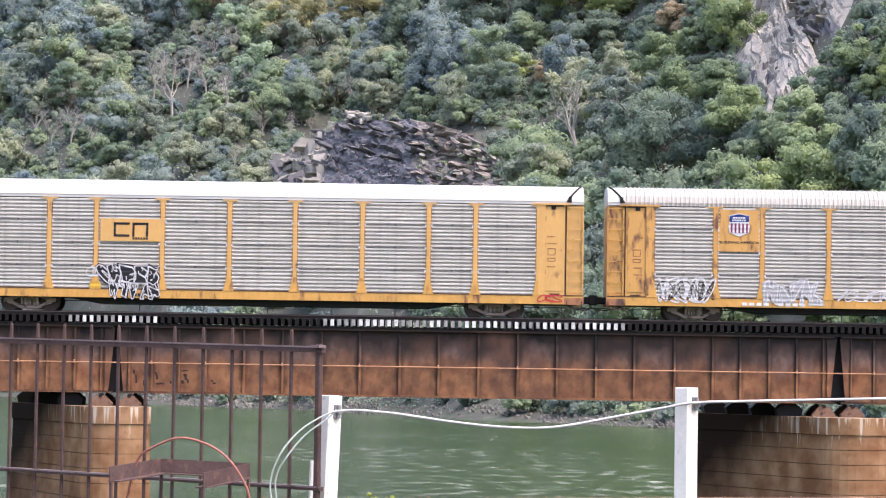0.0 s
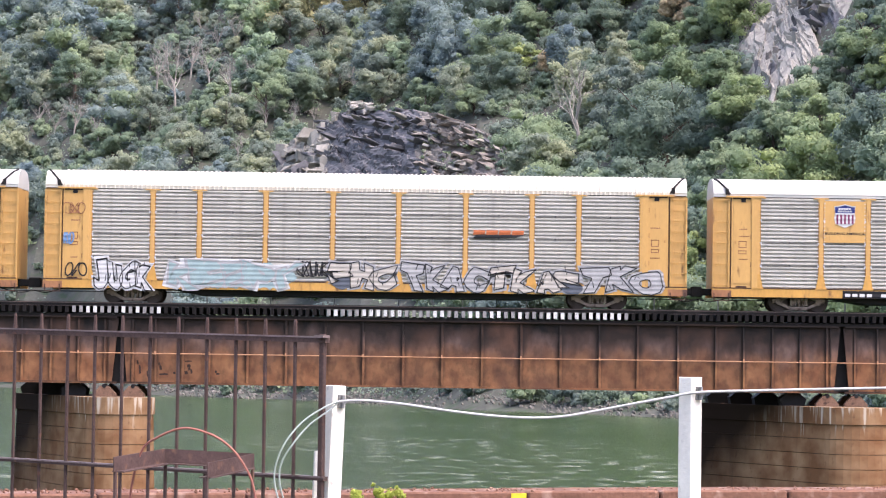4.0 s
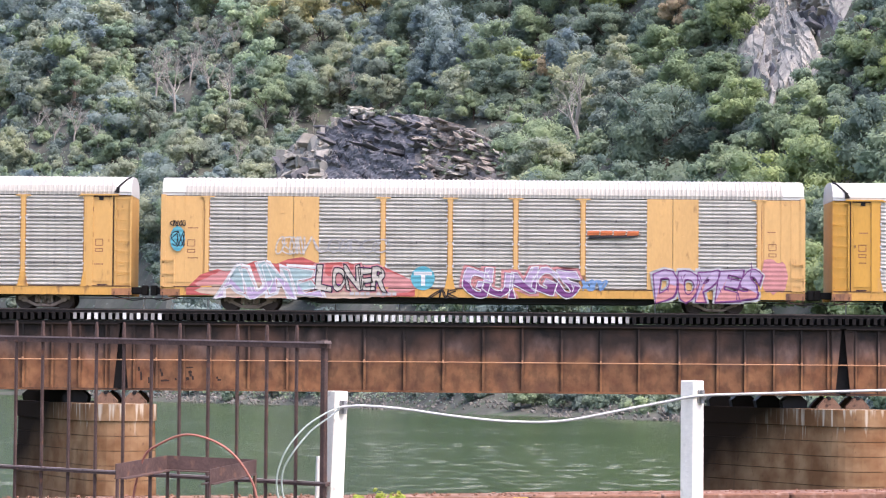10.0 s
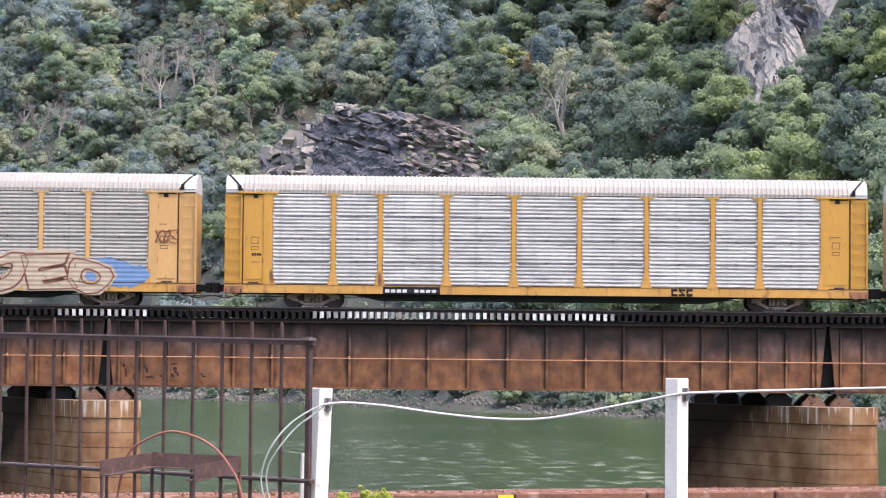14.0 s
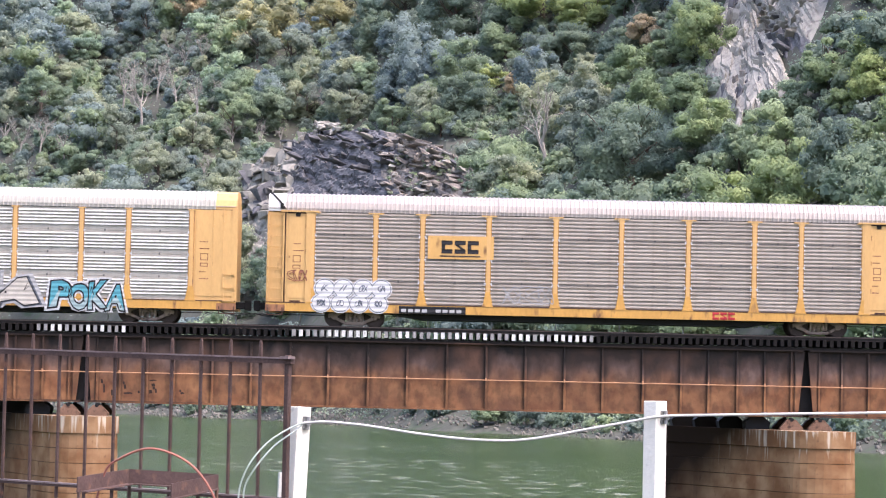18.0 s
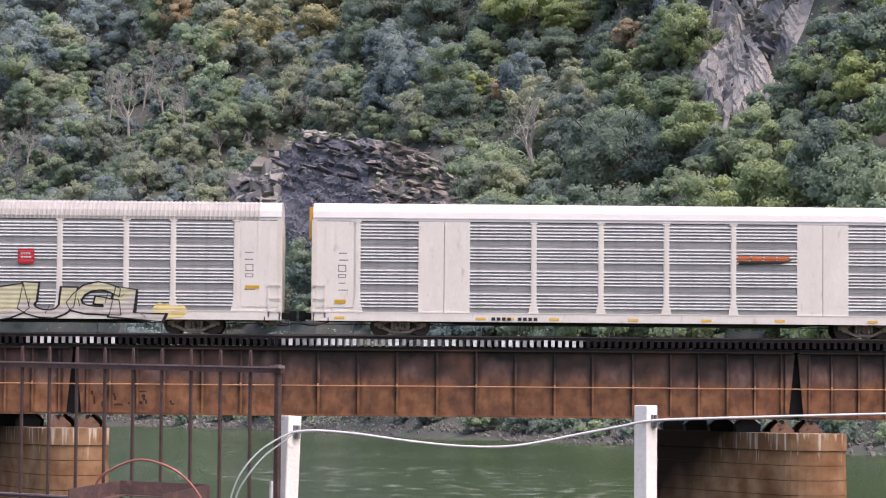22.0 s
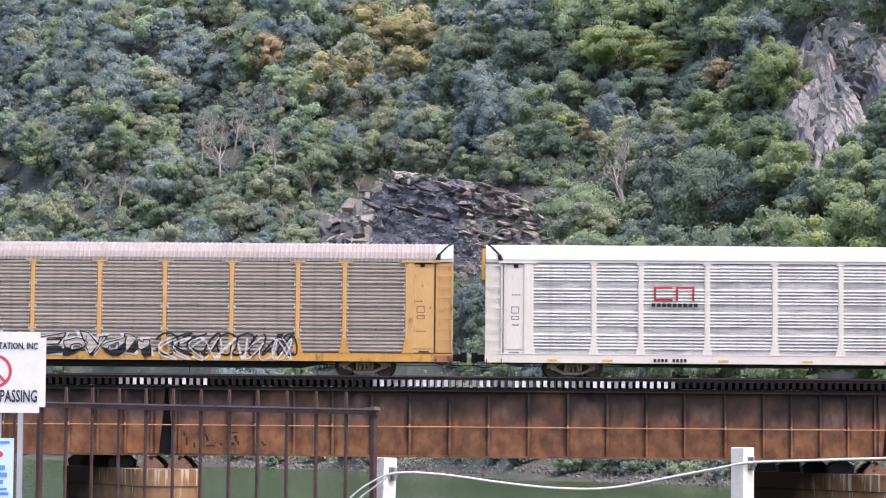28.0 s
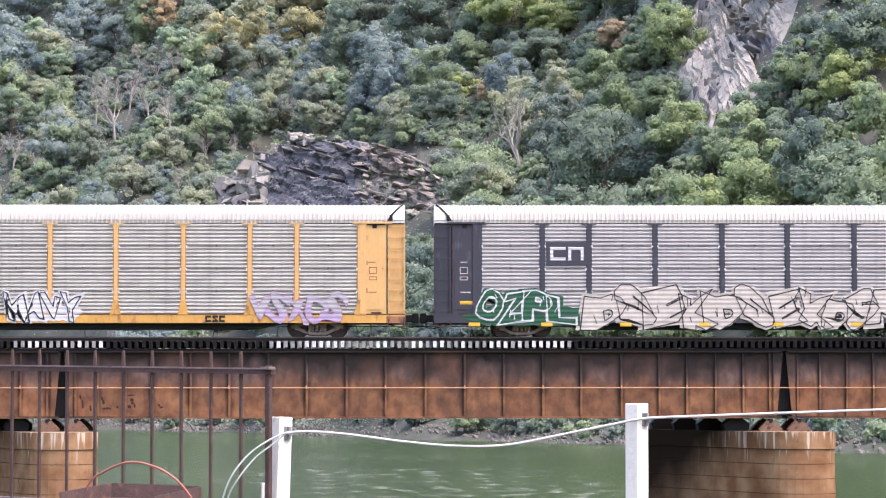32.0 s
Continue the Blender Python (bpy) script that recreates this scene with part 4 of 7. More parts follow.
# stones along the far waterline
stone_rng = np.random.default_rng(8)
bm = bmesh.new()
for _ in range(2600):
    x = stone_rng.uniform(-75, 70)
    y = RY - RX * x + stone_rng.uniform(-4, 16)
    d = float(shore_d(x, y))
    if -0.6 < d < 5.5:
        r = stone_rng.uniform(0.1, 0.42)
        m = pose(x, y, float(ground_z(x, y)) + r * 0.2, *stone_rng.uniform(0, 90, 3)) @ Matrix.Diagonal((r * 1.4, r, r * 0.6, 1))
        bmesh.ops.create_icosphere(bm, subdivisions=1, radius=1, matrix=m)
solid("shore_stones", bm, STONE, "grey stones strewn along the far waterline", "stones", kind="stuff")


# ---- railway bridge ----
SPAN, SPAN_X0 = 31.3, -14.3          # the joint of two spans lies at SPAN_X0
NEAR_G, FAR_G = DECK_Y - 1.15, DECK_Y + 1.15
G_TOP, G_BOT = 8.02, 5.17
STIFF = [0.56, 1.54, 2.72, 3.87, 5.53, 7.2, 8.9, 10.55, 12.28, 13.97, 15.7, 17.4, 19.1, 20.8, 22.45, 24.2, 25.85, 27.05, 28.3, 29.5, 30.65]


def girder_web(bm, x0, x1, y):
    box(bm, x0, x1, y - 0.012, y + 0.012, G_BOT + 0.03, G_TOP - 0.03)


def bridge_span(x0, detailed):
    span = thing("bridge_span", "rusted riveted plate-girder railway bridge span, sooty above and orange below", "bridge span", "spans of the bridge", at=pose(x0, 0, 0))
    g, e = 0.14, SPAN - 0.14
    for y, near in ((NEAR_G, True), (FAR_G, False)):
        if detailed and near:
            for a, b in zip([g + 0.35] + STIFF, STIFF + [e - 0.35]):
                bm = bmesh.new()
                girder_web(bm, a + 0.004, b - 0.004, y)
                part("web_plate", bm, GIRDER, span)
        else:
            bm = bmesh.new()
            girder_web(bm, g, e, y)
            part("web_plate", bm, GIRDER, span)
        for z, nm in ((G_BOT, "bottom_flange"), (G_TOP, "top_flange")):
            bm = bmesh.new()
            box(bm, g, e, y - 0.17, y + 0.17, z - 0.03, z + 0.03)
            box(bm, g, e, y - 0.10, y - 0.013, z - 0.06 if z > 7 else z + 0.03, z - 0.03 if z > 7 else z + 0.06)
            part(nm, bm, GIRDER, span)
        if detailed and near:
            bm = bmesh.new()
            box(bm, -0.035, 0.035, y - 0.13, y - 0.013, G_BOT + 0.06, G_TOP - 0.06)
            box(bm, -0.035, 0.09, y - 0.03, y - 0.013, G_BOT + 0.06, G_TOP - 0.06)
            stiff = mesh_of("stiffener", bm, GIRDER)
            for s in STIFF:
                part("stiffener", stiff, None, span, at=pose(s, 0, 0))
            # splayed end plates that leave the dark wedge between two spans
            for sx, sg in ((0.0, 1), (SPAN, -1)):
                bm = bmesh.new()
                a = [(sx + sg * 0.06, G_TOP - 0.03), (sx + sg * 0.33, G_BOT + 0.03), (sx + sg * 0.50, G_BOT + 0.03), (sx + sg * 0.50, G_TOP - 0.03)]
                prism(bm, a[::sg], y - 0.09, y + 0.02)
                part("end_plate", bm, GIRDER, span)
    # black sheets added behind each joint stand in for the shade in the gap
    for y in (NEAR_G + 0.35, FAR_G - 0.2):
        bm = bmesh.new()
        box(bm, -0.55, 0.55, y, y + 0.02, G_BOT + 0.05, G_TOP)
        part("joint_plate", bm, BLACK, span)
    for s in ((4, 12, 20, 28) if not detailed else (0.9, 5, 9, 13, 17, 21, 25, 30)):
        bm = bmesh.new()
        tube(bm, [(s, NEAR_G + 0.1, G_BOT + 0.2), (s, FAR_G - 0.1, G_TOP - 0.2)], 0.05, 5)
        tube(bm, [(s, NEAR_G + 0.1, G_TOP - 0.2), (s, FAR_G - 0.1, G_BOT + 0.2)], 0.05, 5)
        part("cross_frame", bm, BLACK, span)
    bm = bmesh.new()
    tube(bm, [(0, NEAR_G - 0.2, 6.46), (SPAN, NEAR_G - 0.2, 6.46)], 0.024, 6)
    part("conduit", bm, CONDUIT, span)
    if detailed:
        bm = bmesh.new()
        box(bm, -0.03, 0.03, NEAR_G - 0.235, NEAR_G - 0.13, 6.42, 6.56)
        clip = mesh_of("conduit_clip", bm, CONDUIT)
        for s in STIFF[1::2]:
            part("conduit_clip", clip, None, span, at=pose(s, 0, 0))
    return span


# ties: drawn once in three weatherings; pale ends stand in runs
def tie_mesh(end):
    bm = bmesh.new()
    box(bm, -0.078, 0.078, DECK_Y - 1.42, DECK_Y + 1.5, 8.20, 8.48)
    bm.faces.ensure_lookup_table()
    me = mesh_of("tie", bm, [TIE, end])
    for p in me.polygons:
        p.material_index = int(p.normal.y < -0.5)
    return me


TIES = [tie_mesh(m) for m in (TIE, TIE_PALE, TIE_WHITE)]
tie_rng = random.Random(4)
for n in range(-17, 17):
    x0 = SPAN_X0 + n * SPAN
    near = -1 <= n <= 1
    span = bridge_span(x0, near)
    cnt = int(SPAN / 0.304)
    if near:
        for i in range(cnt):
            x = i * SPAN / cnt + 0.15
            wx = x + x0
            w = 0 if not (-16.2 < wx < -12.6 or -5.45 < wx < 7.85) else 2 if tie_rng.random() < 0.62 else 1
            if w == 0 and tie_rng.random() < 0.025:
                w = 1
            part("tie", TIES[w], None, span, at=pose(x, tie_rng.uniform(-0.02, 0.02), tie_rng.uniform(-0.012, 0.012)))
    else:
        bm = bmesh.new()
        for i in range(cnt):
            x = i * SPAN / cnt + 0.15
            box(bm, x - 0.078, x + 0.078, DECK_Y - 1.42, DECK_Y + 1.5, 8.20, 8.48)
        tagged(part("ties", bm, TIE, span), kind="stuff")
    for nm, y0, y1, z0, z1 in (("guard_timber", -1.36, -1.18, 8.5, 8.61), ("bearing_timber", -1.3, -1.0, 8.04, 8.16), ("guard_timber", 0.95, 1.12, 8.5, 8.60)):
        bm = bmesh.new()
        box(bm, 0, SPAN, DECK_Y + y0, DECK_Y + y1, z0, z1)
        part(nm, bm, TIE, span)
    for y in (DECK_Y - 0.75, DECK_Y + 0.75):
        bm = bmesh.new()
        box(bm, 0, SPAN, y - 0.07, y + 0.07, 8.5, 8.52)
        box(bm, 0, SPAN, y - 0.01, y + 0.01, 8.52, 8.62)
        box(bm, 0, SPAN, y - 0.036, y + 0.036, 8.62, RAIL_Z)
        part("rail", bm, RAIL, span)
    rail_post = bmesh.new()
    tube(rail_post, [(0, DECK_Y + 2.1, 8.1), (0, DECK_Y + 2.1, 9.25)], 0.03, 6)
    rail_post = mesh_of("railing_post", rail_post, GALV)
    for i in range(int(SPAN / 2.85)):
        part("railing_post", rail_post, None, span, at=pose(i * 2.85 + 0.6, 0, 0))
    for z in (8.72, 9.2):
        bm = bmesh.new()
        tube(bm, [(0, DECK_Y + 2.1, z), (SPAN, DECK_Y + 2.1, z)], 0.02, 5)
        part("railing_cable", bm, BLACK, span)
    bm = bmesh.new()
    box(bm, 0, SPAN, DECK_Y + 1.5, DECK_Y + 2.2, 8.02, 8.08)
    part("walkway", bm, TIE, span)


def stadium(length, width, n=14):
    pts = []
    for s in (1, -1):
        for i in range(n + 1):
            a = math.pi * i / n
            pts.append((s * (length / 2 - width / 2 + width / 2 * math.sin(a)), s * width / 2 * math.cos(a)))
    return pts


def course(bm, length, width, z0, z1, taper=0.0):
    a = [bm.verts.new((p[0], p[1], z0)) for p in stadium(length + taper, width + taper)]
    b = [bm.verts.new((p[0], p[1], z1)) for p in stadium(length, width)]
    for i in range(len(a)):
        j = (i + 1) % len(a)
        bm.faces.new((a[i], b[i], b[j], a[j]))
    bm.faces.new(a)
    bm.faces.new(b[::-1])
    bmesh.ops.recalc_face_normals(bm, faces=bm.faces)


PIER_L, PIER_W, PIER_TURN = 13.0, 3.0, 115.0
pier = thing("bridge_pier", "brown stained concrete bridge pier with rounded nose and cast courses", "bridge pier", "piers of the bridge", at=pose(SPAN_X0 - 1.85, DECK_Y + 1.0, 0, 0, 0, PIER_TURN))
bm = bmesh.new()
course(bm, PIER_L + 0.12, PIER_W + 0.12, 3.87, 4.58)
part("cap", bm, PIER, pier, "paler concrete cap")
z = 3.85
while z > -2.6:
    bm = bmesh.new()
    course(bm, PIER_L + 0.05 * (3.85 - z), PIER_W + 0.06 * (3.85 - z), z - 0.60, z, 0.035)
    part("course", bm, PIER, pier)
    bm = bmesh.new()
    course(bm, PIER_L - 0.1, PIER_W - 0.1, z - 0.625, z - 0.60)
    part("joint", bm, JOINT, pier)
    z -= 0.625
for n in range(-16, 17):
    if n:
        copy_thing(pier, pose(SPAN_X0 - 1.85 + n * SPAN, DECK_Y + 1.0, 0, 0, 0, PIER_TURN))
for n in range(-2, 4):
    for y in (NEAR_G, FAR_G):
        for s in (-1, 1):
            shoe = thing("bearing_shoe", "rusted cast-steel bridge bearing on the pier cap", "bridge bearing", "bearings", at=pose(SPAN_X0 + n * SPAN + s * 0.62, y, 4.58))
            bm = bmesh.new()
            prism(bm, [(-0.5, 0), (0.5, 0), (0.5, 0.1), (0.18, 0.45), (-0.18, 0.45), (-0.5, 0.1)], -0.25, 0.25)
            part("pedestal", bm, SHOE if y == NEAR_G else DARKRUST, shoe)
            bm = bmesh.new()
            tube(bm, [(0, -0.28, 0.45), (0, 0.28, 0.45)], 0.09, 8)
            part("pin", bm, BLACK, shoe)
    for a in (5.4, 3.4, 1.3, -0.9):
        bm = bmesh.new()
        prism(bm, [(-0.5, 0), (0.5, 0), (0.56, 0.3), (0.24, 0.56), (-0.24, 0.56), (-0.56, 0.3)], -0.6, 0.6)
        solid("bearing_pedestal", bm, BLACK, "sooty black bearing pedestal on the pier cap under the girders", "bridge bearing", "bearing pedestals",
              at=pose(SPAN_X0 + n * SPAN - 2.4 - 0.42 * a, DECK_Y + 0.62 + 0.906 * a, 4.58))
# black painted letters, worn past reading, on the girder
marks = thing("painted_marks", "worn black painted marks on the rusty girder web", "graffiti", at=pose(-0.8, NEAR_G - 0.012, 0))
for gx, gz, gw, gh in ((-12.77, 5.97, 0.10, 0.20), (-12.67, 5.57, 0.10, 0.39), (-12.33, 5.45, 0.10, 0.27), (-11.83, 5.94, 0.10, 0.15), (-11.78, 5.74, 0.12, 0.22), (-11.78, 5.52, 0.39, 0.10), (-11.17, 5.57, 0.10, 0.12), (-10.68, 6.11, 0.32, 0.07), (-10.58, 5.87, 0.17, 0.15), (-10.53, 5.74, 0.12, 0.15), (-10.68, 5.57, 0.15, 0.17), (-10.43, 5.60, 0.10, 0.20), (-9.37, 5.65, 0.10, 0.12), (-9.32, 5.57, 0.17, 0.10)):
    bm = bmesh.new()
    prism(bm, [(gx + 0.02, gz), (gx + gw, gz + 0.02), (gx + gw - 0.01, gz + gh * 0.7), (gx + gw * 0.6, gz + gh), (gx, gz + gh - 0.03)], -0.006, 0)
    part("mark", bm, TARMARK, marks)

# ---- near bank: fence, posts and cables, tray, signs, coping ----
def fence_at(s):
    """A place along the iron fence, s metres left from its end post."""
    return Vector((-0.655 - 0.8427 * s, 14.5 + 0.5384 * s, 0)), 6.3155 + 0.0155 * s


FDIR = math.degrees(math.atan2(-0.5384, 0.8427))
fence = thing("iron_fence", "rusty brown iron picket fence with pointed bars", "fence", at=pose(0, 0, 0))
bm = bmesh.new()
box(bm, -0.0155, 0.0155, -0.0155, 0.0155, 4.6, 6.44)
bevel(bm, 0.004)
fpost = mesh_of("post", bm, FENCE)
bm = bmesh.new()
tube(bm, [(0, 0, 4.85), (0, 0, 6.40)], 0.0105, 6)
tube(bm, [(0, 0, 6.40), (0, 0, 6.475), (0, 0, 6.487)], 0.0125, 6, 0.006)
picket = mesh_of("picket", bm, FENCE)
for s in (0.017, 2.371, 4.742):
    p, top = fence_at(s)
    part("post", fpost, None, fence, at=pose(p.x, p.y, top - 6.41, 0, 0, FDIR))
s = 0.1976
while s < 5.0:
    p, top = fence_at(s)
    if abs(s - 2.371) > 0.05 and abs(s - 4.742) > 0.05:
        part("picket", picket, None, fence, at=pose(p.x, p.y, top - 6.382))
    s += 0.1976
for dz, h, nm in ((0.0, 0.016, "top_rail"), (-0.735, 0.010, "middle_rail"), (-1.45, 0.012, "bottom_rail")):
    a, ta = fence_at(-0.012)
    b, tb = fence_at(5.1)
    bm = bmesh.new()
    v = []
    off = Vector((0.5384, 0.8427, 0)) * 0.02
    for p, t in ((a, ta), (b, tb)):
        v.append([bm.verts.new(p + o + Vector((0, 0, t + dz + k))) for o, k in ((off, -h), (off, h), (-off, h), (-off, -h))])
    for i in range(4):
        bm.faces.new((v[0][i], v[0][(i + 1) % 4], v[1][(i + 1) % 4], v[1][i]))
    bm.faces.new(v[0][::-1])
    bm.faces.new(v[1])
    part(nm, bm, FENCE, fence)
    # the lit upper edge of the angle iron, painted as a paler strip
    bm = bmesh.new()
    lip = []
    for p, t in ((a, ta), (b, tb)):
        lip.append([bm.verts.new(p + o * 1.15 + Vector((0, 0, t + dz + k))) for o, k in ((off, h - 0.007), (off, h + 0.002), (-off, h + 0.002), (-off, h - 0.007))])
    for i in range(4):
        bm.faces.new((lip[0][i], lip[0][(i + 1) % 4], lip[1][(i + 1) % 4], lip[1][i]))
    bm.faces.new(lip[0][::-1])
    bm.faces.new(lip[1])
    part("rail_lip", bm, RAILING, fence, "paler rail edge with painted highlight")
bm = bmesh.new()
box(bm, -0.03, 0.026, -0.03, 0.03, 6.325, 6.34)
part("top_plate", bm, RAILING, fence, at=pose(-0.672, 14.482, 0, 0, 0, FDIR))


def guard_post(x, y, top, lean, side, turn, label):
    post = thing("guard_post", label, "post", "white guard posts", at=pose(x, y, 4.6, 0, lean, turn))
    bm = bmesh.new()
    h = top - 4.6
    box(bm, -side / 2, side / 2, -side / 2, side / 2, 0, h)
    bevel(bm, 0.004)
    part("shaft", bm, POST, post)
    for z in (h - 0.085, h - 0.67):
        bm = bmesh.new()
        tube(bm, [(side * 0.1, -side / 2 - 0.035, z), (side * 0.1, -side / 2 + 0.01, z)], 0.016, 8)
        tube(bm, [(side * 0.1, -side / 2 - 0.02, z - 0.035), (side * 0.1, -side / 2 - 0.02, z + 0.035)], 0.011, 6)
        box(bm, side * 0.1 - 0.02, side * 0.1 + 0.02, -side / 2 - 0.012, -side / 2 + 0.002, z - 0.035, z + 0.035)
        part("clamp", bm, CLAMP, post, "steel cable clamp")
    return post


guard_post(-0.65, 14.55, 6.075, 2.3, 0.085, 38, "leaning white-painted square guard post with cable clamp")
guard_post(1.28, 14.5, 6.145, 0.0, 0.089, 45, "upright white-painted square guard post with cable clamps")
bm = bmesh.new()
box(bm, -0.03, 0.03, -0.012, 0.012, 0, 1.12)
solid("white_board", bm, POST, "white-painted board standing behind the leaning post", "board", at=pose(-0.715, 14.75, 4.6, 0, 1.5, 20))


def smooth_line(pts, n=8):
    pts = [Vector(p) for p in pts]
    out = []
    for i in range(len(pts) - 1):
        p0, p1, p2, p3 = pts[max(i - 1, 0)], pts[i], pts[i + 1], pts[min(i + 2, len(pts) - 1)]
        for k in range(n):
            t = k / n
            out.append(0.5 * (2 * p1 + (p2 - p0) * t + (2 * p0 - 5 * p1 + 4 * p2 - p3) * t * t + (3 * p1 - p0 - 3 * p2 + p3) * t ** 3))
    return out + [pts[-1]]


def cable(name, pts, r, material, label, category="cable"):
    bm = bmesh.new()
    tube(bm, smooth_line(pts), r, 7)
    return solid(name, bm, material, label, category, smooth=True)


cable("guard_cable", [(-0.60, 14.46, 5.985), (-0.55, 14.46, 5.993), (-0.45, 14.46, 5.998), (-0.25, 14.46, 5.983), (0.05, 14.46, 5.944), (0.33, 14.46, 5.921),
                      (0.60, 14.46, 5.928), (0.95, 14.46, 5.995), (1.15, 14.45, 6.035), (1.31, 14.44, 6.065), (1.6, 14.46, 6.078), (2.4, 14.5, 6.105), (3.6, 14.6, 6.14)],
      0.0072, CABLE, "grey-white sagging guard cable between the white posts")
cable("lower_guard_cable", [(1.31, 14.44, 5.475), (1.7, 14.46, 5.478), (2.4, 14.5, 5.487), (3.6, 14.6, 5.50)], 0.0072, CABLE, "grey-white lower guard cable clamped to the post")
cable("loose_cable", [(-0.585, 14.45, 5.99), (-0.66, 14.4, 5.955), (-0.76, 14.35, 5.885), (-0.845, 14.3, 5.78), (-0.895, 14.3, 5.66), (-0.90, 14.3, 5.56), (-0.87, 14.3, 5.45), (-0.8, 14.3, 5.2), (-0.7, 14.3, 4.75)],
      0.0048, GREENHOSE, "pale green loose cable looping down from the post")
cable("loose_cable", [(-0.585, 14.46, 5.98), (-0.64, 14.42, 5.935), (-0.73, 14.38, 5.865), (-0.815, 14.33, 5.76), (-0.87, 14.33, 5.66), (-0.875, 14.33, 5.56), (-0.845, 14.33, 5.45), (-0.77, 14.3, 5.2), (-0.66, 14.3, 4.75)],
      0.0048, GREENHOSE, "pale green loose cable looping down from the post")
cable("hose", [(-1.66, 14.2, 5.2), (-1.64, 14.2, 5.5), (-1.585, 14.17, 5.72), (-1.50, 14.12, 5.795), (-1.36, 14.06, 5.848), (-1.22, 14.02, 5.822), (-1.11, 14.0, 5.755), (-1.03, 13.98, 5.655), (-0.985, 13.98, 5.54), (-0.96, 14.0, 5.3), (-0.95, 14.0, 4.73)],
      0.0062, REDHOSE, "faded orange hose arching over the steel tray", "hose")

# an open tray of rusted angle steel, held on two legs before the fence
tray = thing("steel_tray", "dull rusted angle-steel tray frame on legs before the fence", "tray", at=pose(0, 0, 0))


def plate(name, a, b, tops, h, thick, parent, material=TRAY):
    """An upright plate from a to b whose top edge may slope."""
    a, b = Vector(a), Vector(b)
    d = (b - a).normalized()
    nrm = Vector((-d.y, d.x, 0)) * thick / 2
    bm = bmesh.new()
    v = [bm.verts.new((p.x, p.y, z)) for p, t in ((a - nrm, tops[0]), (b - nrm, tops[1]), (b + nrm, tops[1]), (a + nrm, tops[0])) for z in (t - h, t)]
    for f in ((0, 2, 3, 1), (2, 4, 5, 3), (4, 6, 7, 5), (6, 0, 1, 7), (1, 3, 5, 7), (0, 6, 4, 2)):
        bm.faces.new([v[i] for i in f])
    return part(name, bm, material, parent)


FL, BL, BR, FR = (-1.70, 13.95), (-1.487, 14.4), (-1.015, 14.36), (-1.218, 13.9)
ZT = {FL: 5.700, BL: 5.731, BR: 5.714, FR: 5.678}
for a, b, nm in ((FL, BL, "left"), (BL, BR, "back"), (BR, FR, "right")):
    plate(nm + "_plate", (*a, 0), (*b, 0), (ZT[a], ZT[b]), 0.078, 0.006, tray)
    c = [((p[0] * 0.93 - 1.36 * 0.07), (p[1] * 0.93 + 14.15 * 0.07), 0) for p in (a, b)]
    plate(nm + "_lip", c[0], c[1], (ZT[a] - 0.073, ZT[b] - 0.073), 0.006, 0.075, tray)
for p in (FL, FR, BL, BR):
    bm = bmesh.new()
    tube(bm, [(p[0] * 0.98 - 0.027, p[1] + 0.02, 4.7), (p[0] * 0.98 - 0.027, p[1] + 0.02, ZT[p] - 0.07)], 0.010, 6)
    part("leg", bm, TRAY, tray)


def lettering(name, body, size, material, parent, at, bold=0.0, label="", width=None):
    """Words in the built-in font as a thin mesh, lying in x and z, facing -y."""
    cu = bpy.data.curves.new(name, "FONT")
    cu.body, cu.size, cu.align_x, cu.align_y, cu.offset, cu.extrude, cu.resolution_u = body, size, "CENTER", "CENTER", bold, 0.0015, 2
    ob = bpy.data.objects.new(name, cu)
    me = bpy.data.meshes.new_from_object(ob)
    bpy.data.objects.remove(ob)
    me.materials.clear()
    me.materials.append(material)
    xs = [v.co.x for v in me.vertices]
    sx = width / (max(xs) - min(xs)) if width else 1.0
    me.transform(pose(0, 0, 0, 90) @ Matrix.Diagonal((sx, 1, 1, 1)))
    return part(name, me, None, parent, label, at=at)


INK = mat("sign_ink", (0.03, 0.03, 0.035), 0.6)
sign = thing("warning_sign", "white metal warning sign on a galvanised post", "sign", at=pose(-2.50, 13.5, -0.02))
bm = bmesh.new()
box(bm, -0.25, 0.25, -0.003, 0.003, 6.31, 6.71)
bmesh.ops.bevel(bm, geom=[e for e in bm.edges if abs(e.verts[0].co.y - e.verts[1].co.y) > 0.004], offset=0.03, segments=4, affect="EDGES")
part("panel", bm, SIGNWHITE, sign)
lettering("words", "TRANSPORTATION, INC", 0.045, INK, sign, pose(0.03, -0.006, 6.64), 0.0006, width=0.36)
lettering("words", "NO TRESPASSING", 0.085, INK, sign, pose(0.02, -0.006, 6.39), 0.001, width=0.38)
bm = bmesh.new()
ring = [(math.cos(i * math.pi / 16), math.sin(i * math.pi / 16)) for i in range(32)]
v0, v1 = [bm.verts.new((0.083 * a, -0.005, 6.515 + 0.083 * b)) for a, b in ring], [bm.verts.new((0.068 * a, -0.005, 6.515 + 0.068 * b)) for a, b in ring]
for i in range(32):
    bm.faces.new((v0[i], v0[(i + 1) % 32], v1[(i + 1) % 32], v1[i]))
prism(bm, [(-0.052, 6.558), (-0.043, 6.567), (0.052, 6.472), (0.043, 6.463)][::-1], -0.007, -0.005)
part("prohibition_ring", bm, SIGNRED, sign, "red ring with a slash")
bm = bmesh.new()
prism(bm, [(-0.012, 6.46), (0.018, 6.46), (0.02, 6.56), (-0.014, 6.56)], -0.0055, -0.004)
part("plain_mark", bm, INK, sign)
bm = bmesh.new()
box(bm, -0.03, 0.03, 0.004, 0.03, 4.6, 6.72)
part("post", bm, GALV, sign)
